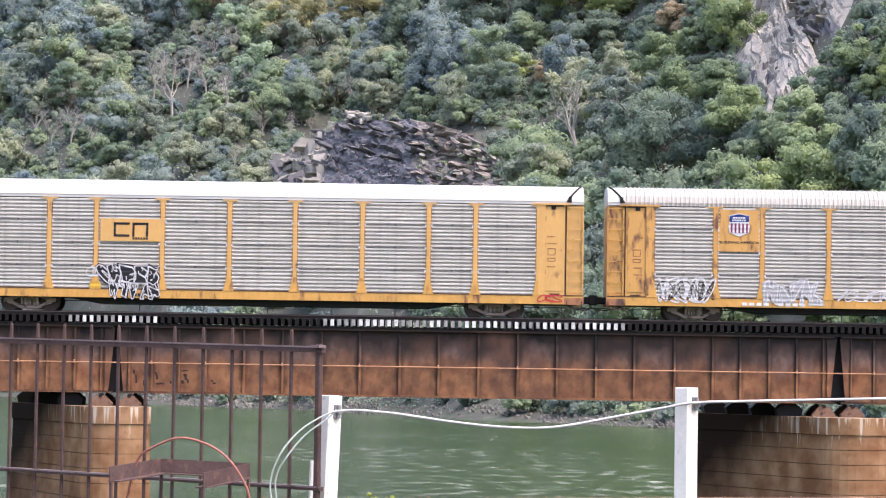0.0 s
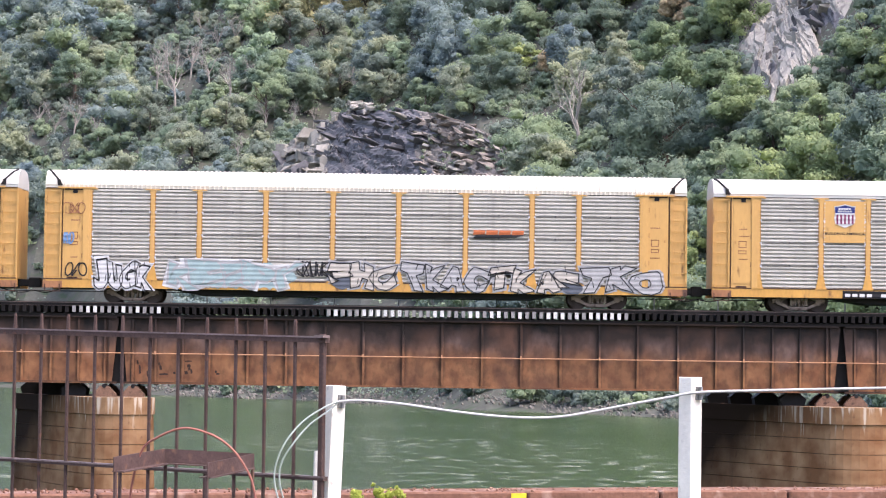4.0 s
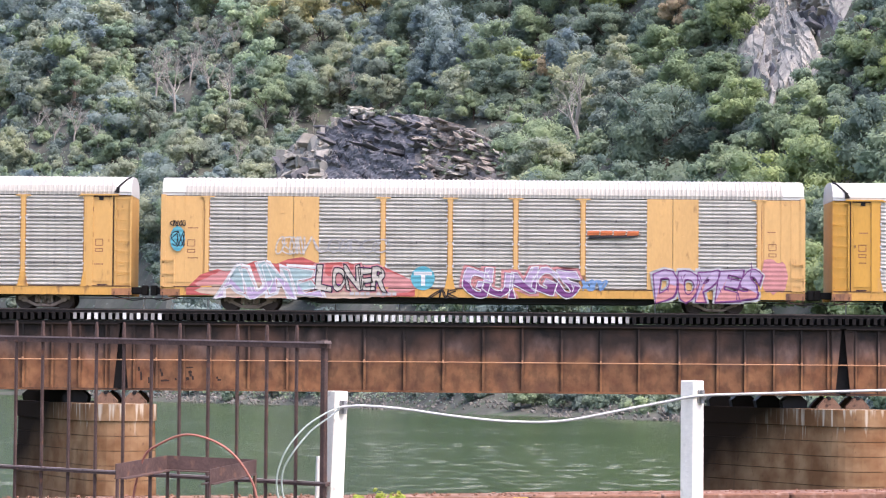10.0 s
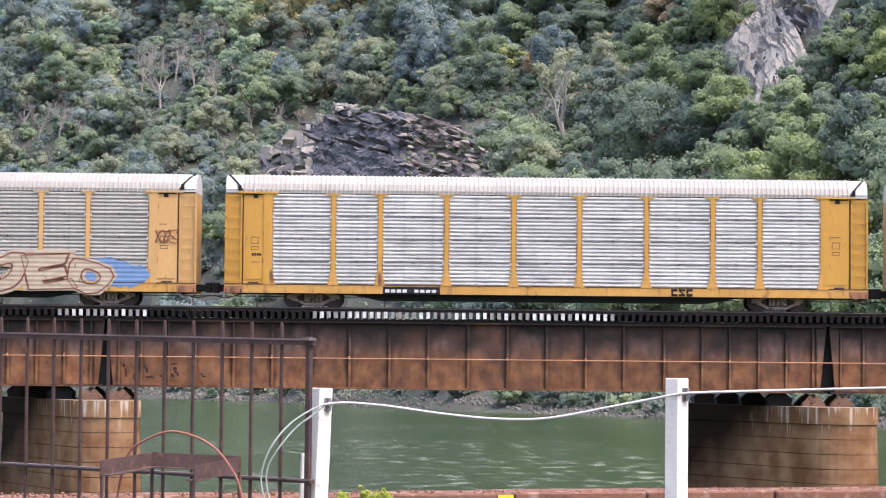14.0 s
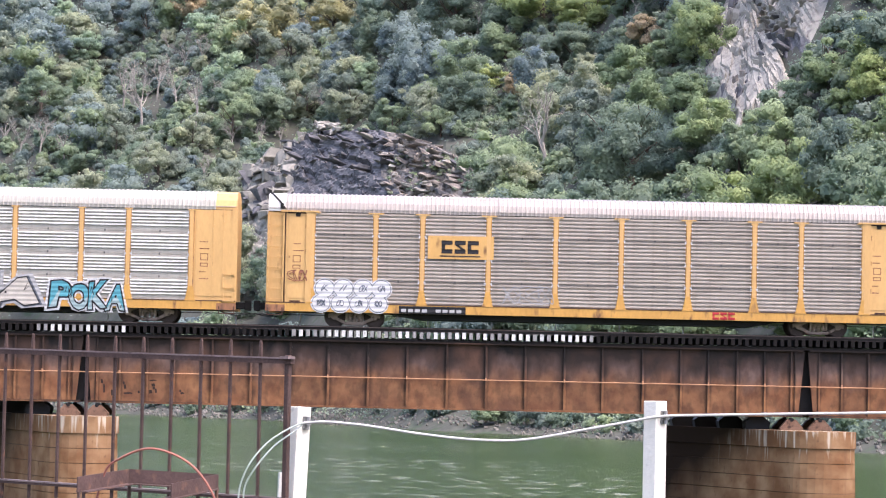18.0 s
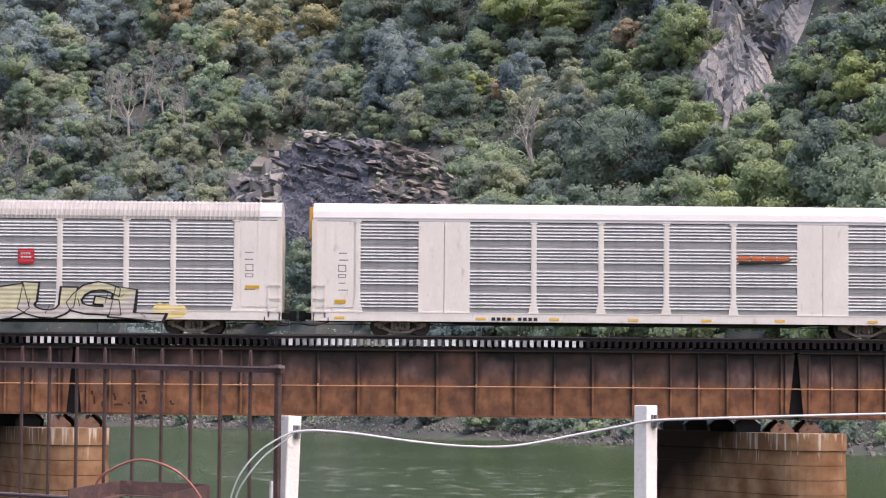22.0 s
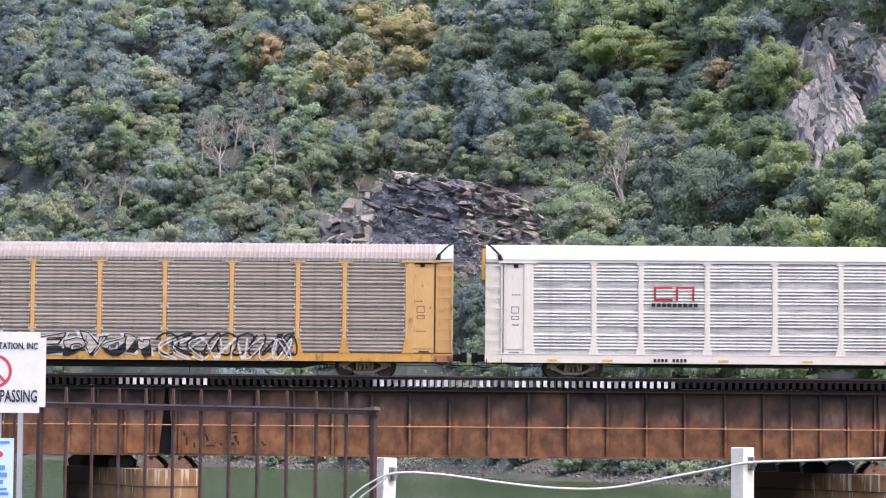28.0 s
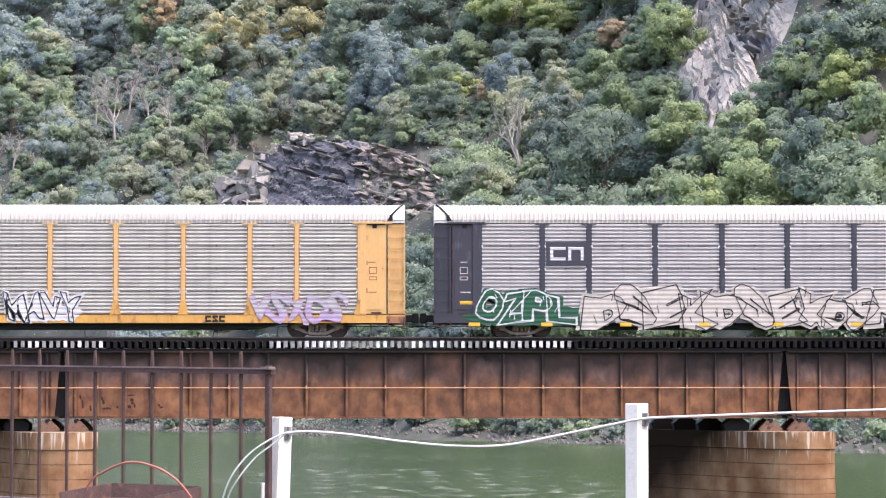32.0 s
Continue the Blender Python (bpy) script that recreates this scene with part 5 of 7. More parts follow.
notice = thing("danger_notice", "pale blue danger notice board with red oval on the sign post", "sign", at=pose(-2.55, 13.49, 0))
bm = bmesh.new()
box(bm, -0.15, 0.15, -0.004, 0.004, 5.87, 6.165)
part("board", bm, SIGNPALE, notice)
bm = bmesh.new()
prism(bm, [(0.10 * a, 6.085 + 0.03 * b) for a, b in ring], -0.008, -0.004)
part("red_oval", bm, SIGNRED, notice)
for z, w, h in ((6.02, 0.11, 0.022), (5.985, 0.12, 0.022), (5.95, 0.10, 0.02), (5.915, 0.12, 0.012), (5.893, 0.13, 0.012), (6.145, 0.13, 0.012)):
    bm = bmesh.new()
    box(bm, -w, w, -0.007, -0.004, z - h / 2, z + h / 2)
    part("text_bar", bm, SIGNBLUE, notice)
bm = bmesh.new()
box(bm, 0.165, 0.19, 0.01, 0.03, 4.6, 6.4)
part("stake", bm, GALV, notice)

# low retaining wall with rust-brown coping slabs
wall = thing("retaining_wall", "low wall with rust-brown coping slabs along the river edge", "wall", kind="structure", at=pose(-0.48, 20.0, 0, 0, 0, 20.7))
bm = bmesh.new()
box(bm, -14, 14, -0.15, 0.25, 4.3, 5.17)
part("wall_body", bm, COPING, wall)
bm = bmesh.new()
box(bm, 0, 1.06, -0.22, 0.32, 5.175, 5.265)
bevel(bm, 0.012)
slab = mesh_of("coping_slab", bm, COPING)
crng = random.Random(3)
for i in range(-13, 13):
    part("coping_slab", slab, None, wall, at=pose(i * 1.075, crng.uniform(-0.02, 0.02), crng.uniform(-0.006, 0.006)))
bm = bmesh.new()
for _ in range(700):
    r = crng.uniform(0.004, 0.012)
    m = pose(crng.uniform(-6, 6), crng.uniform(-0.2, 0.28), 5.265 + r * 0.5, crng.uniform(0, 90), crng.uniform(0, 90), 0) @ Matrix.Diagonal((r * 1.3, r, r * 0.8, 1))
    bmesh.ops.create_icosphere(bm, subdivisions=1, radius=1, matrix=m)
tagged(part("pebbles", bm, COPING, wall, "pebbles and grit on the coping"), kind="stuff")
bm = bmesh.new()
box(bm, 0.93, 1.05, -0.228, -0.222, 5.2, 5.255)
part("paint_dab", bm, YELLOWDAB, wall, "yellow paint dab")

# weeds beside the leaning post
for wx, wy, wr, sd in ((-0.64, 19.4, 0.055, 2), (-0.46, 19.4, 0.085, 3), (-0.36, 19.45, 0.06, 6)):
    rng = np.random.default_rng(sd)
    weed = thing("weed", "small yellow-green leafy weed at the wall", "plant", "weeds at the wall", at=pose(wx, wy, 4.72))
    part("leaves", crowns_mesh("leaves", [(0, 0, 0.545, wr, 1.3, 0)], 9, 70, rng, 0.020, [WEED]), None, weed)
    bm = bmesh.new()
    for k in range(5):
        a = k * 1.3
        tube(bm, [(0, 0, 0), (0.02 * math.cos(a), 0.02 * math.sin(a), 0.3), (wr * 0.7 * math.cos(a), wr * 0.7 * math.sin(a), 0.53)], 0.004, 4)
    part("stems", bm, BARK, weed)

# ---- the train: enclosed car-carrying wagons ----
HALF, SIDE, PB, PT, SILL = 13.93, 1.55, 0.98, 4.92, 0.60     # half length, half width, panel foot and head, sill foot
PITCH = 28.95
POSTS = (1.42, 4.33, 7.20, 9.23, 11.96)
YELLOW = (0.504, 0.29, 0.0882)


def paint(nm, col, grime=(0.134, 0.0588, 0.0252), amount=0.2, var=0.12):
    return mat(nm, col, 0.5, 0.0, var, 1.3, 0.08, (1, 1, 0.35), grime, amount)


def panel_mat(nm, col, grime, amount=0.35, var=0.2):
    """Pressed sheet: patchy zinc, with dirt that has run straight down from the eaves."""
    m = mat(nm, col, 0.55, 0.05, var, 1.1, 0.05, (0.3, 1, 2.0), grime, amount)
    n, link = m.node_tree.nodes, m.node_tree.links.new
    b = n["Principled BSDF"]
    tc, mp, run, span, mix = n.new("ShaderNodeNewGeometry"), n.new("ShaderNodeMapping"), n.new("ShaderNodeTexNoise"), n.new("ShaderNodeMapRange"), n.new("ShaderNodeMix")
    own, info, off = n.new("ShaderNodeTexCoord"), n.new("ShaderNodeObjectInfo"), n.new("ShaderNodeVectorMath")
    off.operation = "MULTIPLY_ADD"
    off.inputs[1].default_value = (0.35, 0.0, 0.0)
    link(info.outputs["Location"], off.inputs[0])
    link(own.outputs["Object"], off.inputs[2])
    link(off.outputs[0], mp.inputs["Vector"])
    mp.inputs["Scale"].default_value = (1.0, 1.0, 0.06)
    link(mp.outputs[0], run.inputs["Vector"])
    run.inputs["Scale"].default_value, run.inputs["Detail"].default_value = 3.2, 5
    span.inputs[1].default_value, span.inputs[2].default_value, span.inputs[4].default_value = 0.50, 0.74, 0.34
    link(run.outputs["Fac"], span.inputs[0])
    link(span.outputs[0], mix.inputs["Factor"])
    mix.data_type = "RGBA"
    link(b.inputs["Base Color"].links[0].from_socket, mix.inputs[6])
    mix.inputs[7].default_value = (*[c * 0.62 for c in grime], 1)
    link(mix.outputs[2], b.inputs["Base Color"])
    n.remove(tc)
    return m


PAINTS = {
    "yellow": paint("weathered_yellow_paint", YELLOW, amount=0.22),
    "amber": paint("amber_yellow_paint", (0.47, 0.248, 0.0378), amount=0.1),
    "rusty": paint("peeling_rusty_yellow_paint", (0.462, 0.248, 0.063), (0.109, 0.0462, 0.0252), 0.5),
    "orange": paint("faded_orange_yellow_paint", (0.52, 0.31, 0.112), amount=0.19),
    "cream": paint("dusty_white_paint", (0.60, 0.562, 0.485), (0.42, 0.35, 0.29), 0.22, 0.08),
    "sill": paint("grimy_yellow_sill_paint", (0.47, 0.25, 0.055), (0.13, 0.06, 0.03), 0.36, 0.2),
    "crust": paint("rusted_end_sill_paint", (0.26, 0.115, 0.05), (0.085, 0.04, 0.026), 0.55, 0.3),
    "worn": paint("rust-edged_yellow_paint", (0.36, 0.185, 0.055), (0.12, 0.058, 0.032), 0.45, 0.2),
    "black": paint("faded_black_paint", (0.0294, 0.0286, 0.0378), (0.0672, 0.063, 0.0756), 0.3)}
PANELS = {
    "grey": panel_mat("galvanised_grey_sheet", (0.34, 0.318, 0.272), (0.24, 0.222, 0.188)),
    "bright": panel_mat("bright_galvanised_sheet", (0.44, 0.43, 0.395), (0.29, 0.282, 0.26), 0.5, 0.4),
    "brown": panel_mat("dust_browned_sheet", (0.29, 0.252, 0.21), (0.19, 0.158, 0.128)),
    "lilac": panel_mat("lilac_grey_sheet", (0.31, 0.292, 0.275), (0.23, 0.214, 0.20)),
    "steel": panel_mat("blue_grey_sheet", (0.25, 0.247, 0.228), (0.195, 0.193, 0.182))}
# rib crests get a lightened sheet colour as a painted highlight
CRESTS = {k: panel_mat(k + "_lit_rib", tuple(min(0.7, c * f) for c in col), tuple(c * 1.1 for c in col)) for k, col, f in (
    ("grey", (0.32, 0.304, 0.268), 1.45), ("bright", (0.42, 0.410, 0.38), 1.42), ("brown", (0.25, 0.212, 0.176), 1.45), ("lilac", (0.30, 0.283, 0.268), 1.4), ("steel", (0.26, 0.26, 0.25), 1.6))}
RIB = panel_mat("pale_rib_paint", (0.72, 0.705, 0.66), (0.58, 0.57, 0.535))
ROOFS = {
    "white": mat("white_roof_paint", (0.482, 0.472, 0.432), 0.6, var=0.06, scale=0.8, grime=(0.44, 0.42, 0.395), amount=0.15),
    "zinc": mat("galvanised_roof_sheet", (0.35, 0.334, 0.29), 0.6, 0.05, var=0.10, scale=1.0, grime=(0.30, 0.29, 0.262), amount=0.3),
    "cream": mat("cream_roof_paint", (0.554, 0.512, 0.42), 0.55, var=0.06, scale=0.8, grime=(0.42, 0.378, 0.302), amount=0.2),
    "pink": mat("dusty_roof_sheet", (0.305, 0.272, 0.240), 0.55, 0.1, var=0.14, scale=1.0, grime=(0.265, 0.228, 0.205), amount=0.35)}
PLAIN = {nm: mat("spray_" + nm, c, 0.6, var=0.20, scale=2.5, bump=0.0) for nm, c in dict(
    black=(0.0151, 0.0151, 0.0168), white=(0.487, 0.483, 0.479), cyan=(0.0756, 0.277, 0.328), pink=(0.42, 0.185, 0.176), red=(0.202, 0.0462, 0.0504), ghost=(0.319, 0.315, 0.311),
    cream=(0.437, 0.412, 0.252), blue=(0.134, 0.227, 0.378), lavender=(0.336, 0.26, 0.37), purple=(0.135, 0.045, 0.14), peach=(0.378, 0.277, 0.21), brown=(0.18, 0.072, 0.045), deep=(0.045, 0.16, 0.185), sand=(0.40, 0.325, 0.235), plum=(0.16, 0.03, 0.075),
    green=(0.0168, 0.0714, 0.0378), teal=(0.252, 0.336, 0.336), orange=(0.42, 0.118, 0.042), bone=(0.40, 0.365, 0.315), gold=(0.588, 0.462, 0.185), signred=(0.353, 0.0294, 0.0336),
    slate=(0.085, 0.095, 0.115), veil=(0.30, 0.27, 0.235), navy=(0.0168, 0.0294, 0.134), label=(0.521, 0.311, 0.0336), dusk=(0.353, 0.084, 0.0756)).items()}
for m in PLAIN.values():
    # the ribs under the spray still show as relief
    nodes, link = m.node_tree.nodes, m.node_tree.links.new
    tc, wave, bp = nodes.new("ShaderNodeTexCoord"), nodes.new("ShaderNodeTexWave"), nodes.new("ShaderNodeBump")
    wave.bands_direction = "Z"
    wave.inputs["Scale"].default_value = 1.595
    link(tc.outputs["Object"], wave.inputs["Vector"])
    bp.inputs["Strength"].default_value, bp.inputs["Distance"].default_value = 0.3, 0.04
    link(wave.outputs["Fac"], bp.inputs["Height"])
    link(bp.outputs[0], nodes["Principled BSDF"].inputs["Normal"])
CACHE = {}


def cached(key, make):
    if key not in CACHE:
        CACHE[key] = make()
    return CACHE[key]


def sheet_mesh(width, height, style, material, crest):
    """One corrugated side sheet: level ribs pressed outwards."""
    prof, z = [(0.0, 0.0)], 0.0
    if style == "even":
        n = 6
        p = height / n
        for i in range(n):
            z = i * p
            prof += [(z + 0.34 * p, 0.0), (z + 0.39 * p, -0.046), (z + 0.74 * p, -0.046), (z + 0.90 * p, 0.0)]
    else:
        p = 0.142
        for i in range(5):
            z = height * 0.20 + i * p
            prof += [(z + 0.02, 0.0), (z + 0.04, -0.055), (z + 0.09, -0.055), (z + 0.118, 0.0)]
    prof.append((height, 0.0))
    bm = bmesh.new()
    rows = [[bm.verts.new((x, y, z)) for x in (-width / 2, width / 2)] for z, y in prof]
    for a, b in zip(rows, rows[1:]):
        bm.faces.new((a[0], a[1], b[1], b[0]))
    back = [[bm.verts.new((x, 0.03, z)) for x in (-width / 2, width / 2)] for z in (0, height)]
    bm.faces.new((back[0][1], back[0][0], back[1][0], back[1][1]))
    bm.faces.new((rows[0][1], rows[0][0], back[0][0], back[0][1]))
    bm.faces.new((rows[-1][0], rows[-1][1], back[1][1], back[1][0]))
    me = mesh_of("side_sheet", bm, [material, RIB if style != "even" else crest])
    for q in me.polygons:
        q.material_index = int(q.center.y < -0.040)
    return me


def post_mesh(material, edge, full):
    """A pressed side post: two worn flanges and a raised middle, with a wide thin head."""
    h, t = PT - PB, 0.32 if full else 0.17
    bm = bmesh.new()
    prism(bm, [(-0.125, 0.1), (0.125, 0.1), (0.125, h), (-0.125, h)], -0.06, 0.02)
    flange = len(bm.faces)
    prism(bm, [(-0.082, 0.1), (0.082, 0.1), (0.082, h - 0.002), (-0.082, h - 0.002)], -0.09, -0.058)
    prism(bm, [(-t, h - 0.055), (t, h - 0.055), (t, h), (-t, h)], -0.098, 0.018)
    if full:
        for sg in (-1, 1):
            tri = [(sg * 0.083, h - 0.22), (sg * 0.20, h - 0.056), (sg * 0.083, h - 0.056)]
            prism(bm, tri[::sg], -0.075, -0.05)
    bm.faces.ensure_lookup_table()
    for f in bm.faces[:flange]:
        f.material_index = 1
    return mesh_of("side_post", bm, [material, edge])


def foot_mesh(material):
    """The flared foot that ties a post to the sill."""
    bm = bmesh.new()
    prism(bm, [(-0.215, 0), (0.215, 0), (0.205, 0.1), (0.10, 0.62), (-0.10, 0.62), (-0.205, 0.1)], -0.096, -0.02)
    prism(bm, [(-0.24, -0.02), (0.24, -0.02), (0.24, 0.035), (-0.24, 0.035)], -0.11, -0.02)
    return mesh_of("post_foot", bm, material)


def roof_mesh(x0, x1, ribbed, material):
    prof = [(-SIDE, PT), (-SIDE, PT + 0.16), (-1.46, PT + 0.42), (-1.18, PT + 0.72), (-0.6, PT + 0.84), (0.0, PT + 0.87)]
    prof += [(-y, z) for y, z in prof[-2::-1]]
    bm = bmesh.new()
    stations = []
    if ribbed:
        x = x0
        while x < x1 - 0.05:
            stations += [(x, 0.0), (x + 0.075, 0.0), (x + 0.095, 0.03), (x + 0.15, 0.03), (x + 0.17, 0.0)]
            x += 0.195
        stations.append((x1, 0.0))
    else:
        stations = [(x0 + (x1 - x0) * i / 18, 0.0) for i in range(19)]
    rings = []
    for x, up in stations:
        rings.append([bm.verts.new((x, y * (1 + up / SIDE), z + (up * (z - PT) / 0.87 if z > PT else 0))) for y, z in prof])
    for a, b in zip(rings, rings[1:]):
        for i in range(len(prof) - 1):
            bm.faces.new((a[i], b[i], b[i + 1], a[i + 1]))
    bm.faces.new(rings[0])
    bm.faces.new(rings[-1][::-1])
    bmesh.ops.recalc_face_normals(bm, faces=bm.faces)
    return mesh_of("roof", bm, material)


def wheelset_mesh():
    bm = bmesh.new()
    tube(bm, [(0, -0.95, 0), (0, 0.95, 0)], 0.08, 10)
    for s in (-1, 1):
        disc(bm, (0, 0), 0.42, *sorted((s * 0.69, s * 0.83)), n=24)
        disc(bm, (0, 0), 0.45, *sorted((s * 0.66, s * 0.69)), n=24)
        disc(bm, (0, 0), 0.31, *sorted((s * 0.83, s * 0.845)), n=20)
        disc(bm, (0, 0), 0.13, *sorted((s * 0.845, s * 0.92)), n=12)
    for k in range(5):
        a = k * 2 * math.pi / 5
        disc(bm, (0.22 * math.cos(a), 0.22 * math.sin(a)), 0.035, -0.856, -0.84, n=6)
    return mesh_of("wheelset", bm, TREAD)


def truck_parts(car, x):
    truck = part("truck", cached("bolster", bolster_mesh), None, car, at=pose(x, 0, 0))
    for s in (-0.93, 0.93):
        part("side_frame", cached("frame", frame_mesh), None, truck, at=pose(0, s, 0))
        for sx in (-0.2, 0.0, 0.2):
            part("spring", cached("springs", spring_mesh), None, truck, at=pose(sx, s - 0.1, 0.24))
    for wx in (-0.86, 0.86):
        WHEELS.append(part("wheelset", cached("wheelset", wheelset_mesh), None, truck, at=pose(wx, 0, 0.42)))


WHEELS = []


def bolster_mesh():
    bm = bmesh.new()
    box(bm, -0.22, 0.22, -1.05, 1.05, 0.42, 0.72)
    bevel(bm, 0.04)
    return mesh_of("truck", bm, TRUCK)


def frame_mesh():
    bm = bmesh.new()
    prism(bm, [(-1.12, 0.36), (-0.7, 0.47), (-0.4, 0.61), (0.4, 0.61), (0.7, 0.47), (1.12, 0.36), (1.14, 0.53), (0.75, 0.63), (0.45, 0.78), (-0.45, 0.78), (-0.75, 0.63), (-1.14, 0.53)], -0.09, 0.09)
    prism(bm, [(-0.92, 0.34), (-0.38, 0.09), (0.38, 0.09), (0.92, 0.34), (0.80, 0.43), (0.36, 0.21), (-0.36, 0.21), (-0.80, 0.43)], -0.08, 0.08)
    for s in (-1, 1):
        disc(bm, (s * 0.86, 0.42), 0.14, -0.15, -0.09, n=12)
        prism(bm, [(s * 0.33 - 0.05, 0.26), (s * 0.33 + 0.05, 0.26), (s * 0.33 + 0.05, 0.66), (s * 0.33 - 0.05, 0.66)], -0.13, -0.09)
    return mesh_of("side_frame", bm, TRUCK)


def spring_mesh():
    """One coil spring, its turns as ridges."""
    bm = bmesh.new()
    rings = [[bm.verts.new((r * math.cos(k * 0.7854), r * math.sin(k * 0.7854), 0.028 * i)) for k in range(8)] for i, r in enumerate((0.06, 0.085) * 6)]
    for p, q in zip(rings, rings[1:]):
        for k in range(8):
            bm.faces.new((p[k], p[(k + 1) % 8], q[(k + 1) % 8], q[k]))
    bm.faces.new(rings[0][::-1])
    bm.faces.new(rings[-1])
    return mesh_of("spring", bm, TRUCK)


def ladder_mesh(material, z0, z1, w):
    bm = bmesh.new()
    for s in (-w / 2, w / 2 - 0.07):
        box(bm, s, s + 0.07, -0.06, 0.0, z0, z1)
    n = int((z1 - z0) / 0.44)
    for i in range(n):
        z = z0 + 0.25 + i * (z1 - z0 - 0.3) / max(1, n - 1)
        box(bm, -w / 2 + 0.05, w / 2 - 0.05, -0.10, -0.065, z - 0.02, z + 0.02)
        for s in (-w / 2 + 0.035, w / 2 - 0.075):
            box(bm, s, s + 0.04, -0.10, -0.058, z - 0.03, z + 0.03)
    return mesh_of("ladder", bm, material)


def letter_mesh(ch, bold):
    def make():
        cu = bpy.data.curves.new("letter", "FONT")
        cu.body, cu.size, cu.offset, cu.resolution_u = ch, 1.0, bold, 3
        ob = bpy.data.objects.new("letter", cu)
        me = bpy.data.meshes.new_from_object(ob)
        bpy.data.objects.remove(ob)
        co = np.array([v.co[:2] for v in me.vertices])
        faces = [tuple(p.vertices) for p in me.polygons]
        bpy.data.meshes.remove(me)
        return co, faces
    return cached(("letter", ch, round(bold, 3)), make)


def flat(name, polys, y, material, car, label=""):
    """Thin paint in the plane of the wagon's side: polygons of x and z."""
    bm = bmesh.new()
    for poly in polys:
        vs = [bm.verts.new((x, y, z)) for x, z in poly]
        try:
            bm.faces.new(vs)
        except ValueError:
            pass
    bm.normal_update()
    for f in bm.faces:
        if f.normal.y > 0:
            f.normal_flip()
    return part(name, bm, material, car, label)


Y0 = -SIDE - 0.098


def cloud(car, x0, x1, z0, z1, colour, seed, y=Y0, lumps=14):
    """A sprayed patch behind letters: uneven peaks above, a ragged foot below."""
    r = random.Random(seed)
    n = max(6, lumps * 3)
    pts = []
    for i in range(n + 1):
        f = i / n
        end = min(1.0, 6 * f, 6 * (1 - f)) ** 0.6
        mid = z0 + (z1 - z0) * 0.45
        up = (0.55 + 0.45 * abs(math.sin(f * lumps * 0.9 + seed))) * r.uniform(0.8, 1.0)
        pts.append((x0 + (x1 - x0) * f, mid - (mid - z0) * end * r.uniform(0.75, 1.0), mid + (z1 - mid) * end * up))
    polys = [[(a[0], a[1]), (b[0], b[1]), (b[0], b[2]), (a[0], a[2])] for a, b in zip(pts, pts[1:])]
    return flat("graffiti_cloud", polys, y, PLAIN[colour], car)


def graffiti(car, word, x0, x1, z0, z1, fill, line, seed, bold=0.05, wild=0.10, back=None, shade=None, rim=0.034, halo=None, drop=0.0, hollow=False, ink="black"):
    """Fat sprayed letters that lean on one another: halo, cast edge, outline, fill and shading, each a coat of its own."""
    r = random.Random(seed)
    n, w = len(word), (x1 - x0) / len(word)
    if back:
        cloud(car, x0 - 0.25, x1 + 0.25, z0 - 0.02, z1 + 0.1, back, seed)
    layers = [("graffiti_halo", halo, bold + rim + 0.055, -0.006, 0.0)] if halo else []
    if drop:
        layers.append(("graffiti_cast_edge", line, bold + rim, -0.010, drop))
    layers += [("graffiti_outline", line, bold + rim, -0.014, 0.0)]
    if not hollow:
        layers += [("graffiti_fill", fill, bold, -0.020, 0.0)]
    if shade:
        layers.append(("graffiti_shading", shade, bold, -0.025, 0.0))
    if ink and not hollow:
        layers.append(("graffiti_line", ink, bold, -0.030, 0.0))
    moods = [(r.uniform(-0.25, 0.25), r.uniform(0.82, 1.0), r.uniform(-0.05, 0.05), r.uniform(0, 6), r.uniform(1.02, 1.22)) for _ in word]
    for nm, colour, b, y, cast in layers:
        bm = bmesh.new()
        for i, ch in enumerate(word):
            if ch == " ":
                continue
            co, faces = letter_mesh(ch, b if not hollow else bold)
            base, _ = letter_mesh(ch, bold)
            lo, hi = base.min(0), base.max(0)
            q = (co - lo) / (hi - lo)
            lean, tall, rise, ph, wide = moods[i]
            qx = (q[:, 0] - 0.5) * wide + 0.5 + lean * (q[:, 1] - 0.5) + wild * np.sin(q[:, 1] * 5 + ph)
            qz = q[:, 1] * tall + rise + wild * 0.8 * np.sin(q[:, 0] * 4 + ph * 1.7)
            gx, gz = x0 + (i + qx) * w + cast, z0 + np.clip(qz, -0.1, 1.12) * (z1 - z0) - 0.7 * cast
            polys = [[(gx[v], gz[v]) for v in f] for f in faces if nm != "graffiti_shading" or np.mean([q[v, 1] for v in f]) < 0.42]
            if hollow:
                polys = strokes_of(faces, gx, gz, 0.05)
            elif nm == "graffiti_line":
                polys = strokes_of(faces, gx, gz, 0.04)
                for _ in range(2):
                    f, u, g = r.choice(faces), r.uniform(0.1, 0.25), r.uniform(-0.12, 0.12)
                    ax, az = float(np.mean(gx[list(f)])), float(np.mean(gz[list(f)]))
                    bx, bz = ax + g * w, az + u * (z1 - z0)
                    polys.append([(ax - 0.02, az), (ax + 0.02, az), (bx + 0.015, bz), (bx - 0.015, bz)])
            for poly in polys:
                vs = [bm.verts.new((px_, Y0 + y - 0.002 * (i % 2), pz_)) for px_, pz_ in poly]
                bm.faces.new(vs)
        bm.normal_update()
        for f in bm.faces:
            if f.normal.y > 0:
                f.normal_flip()
        part(nm, bm, PLAIN[colour], car)


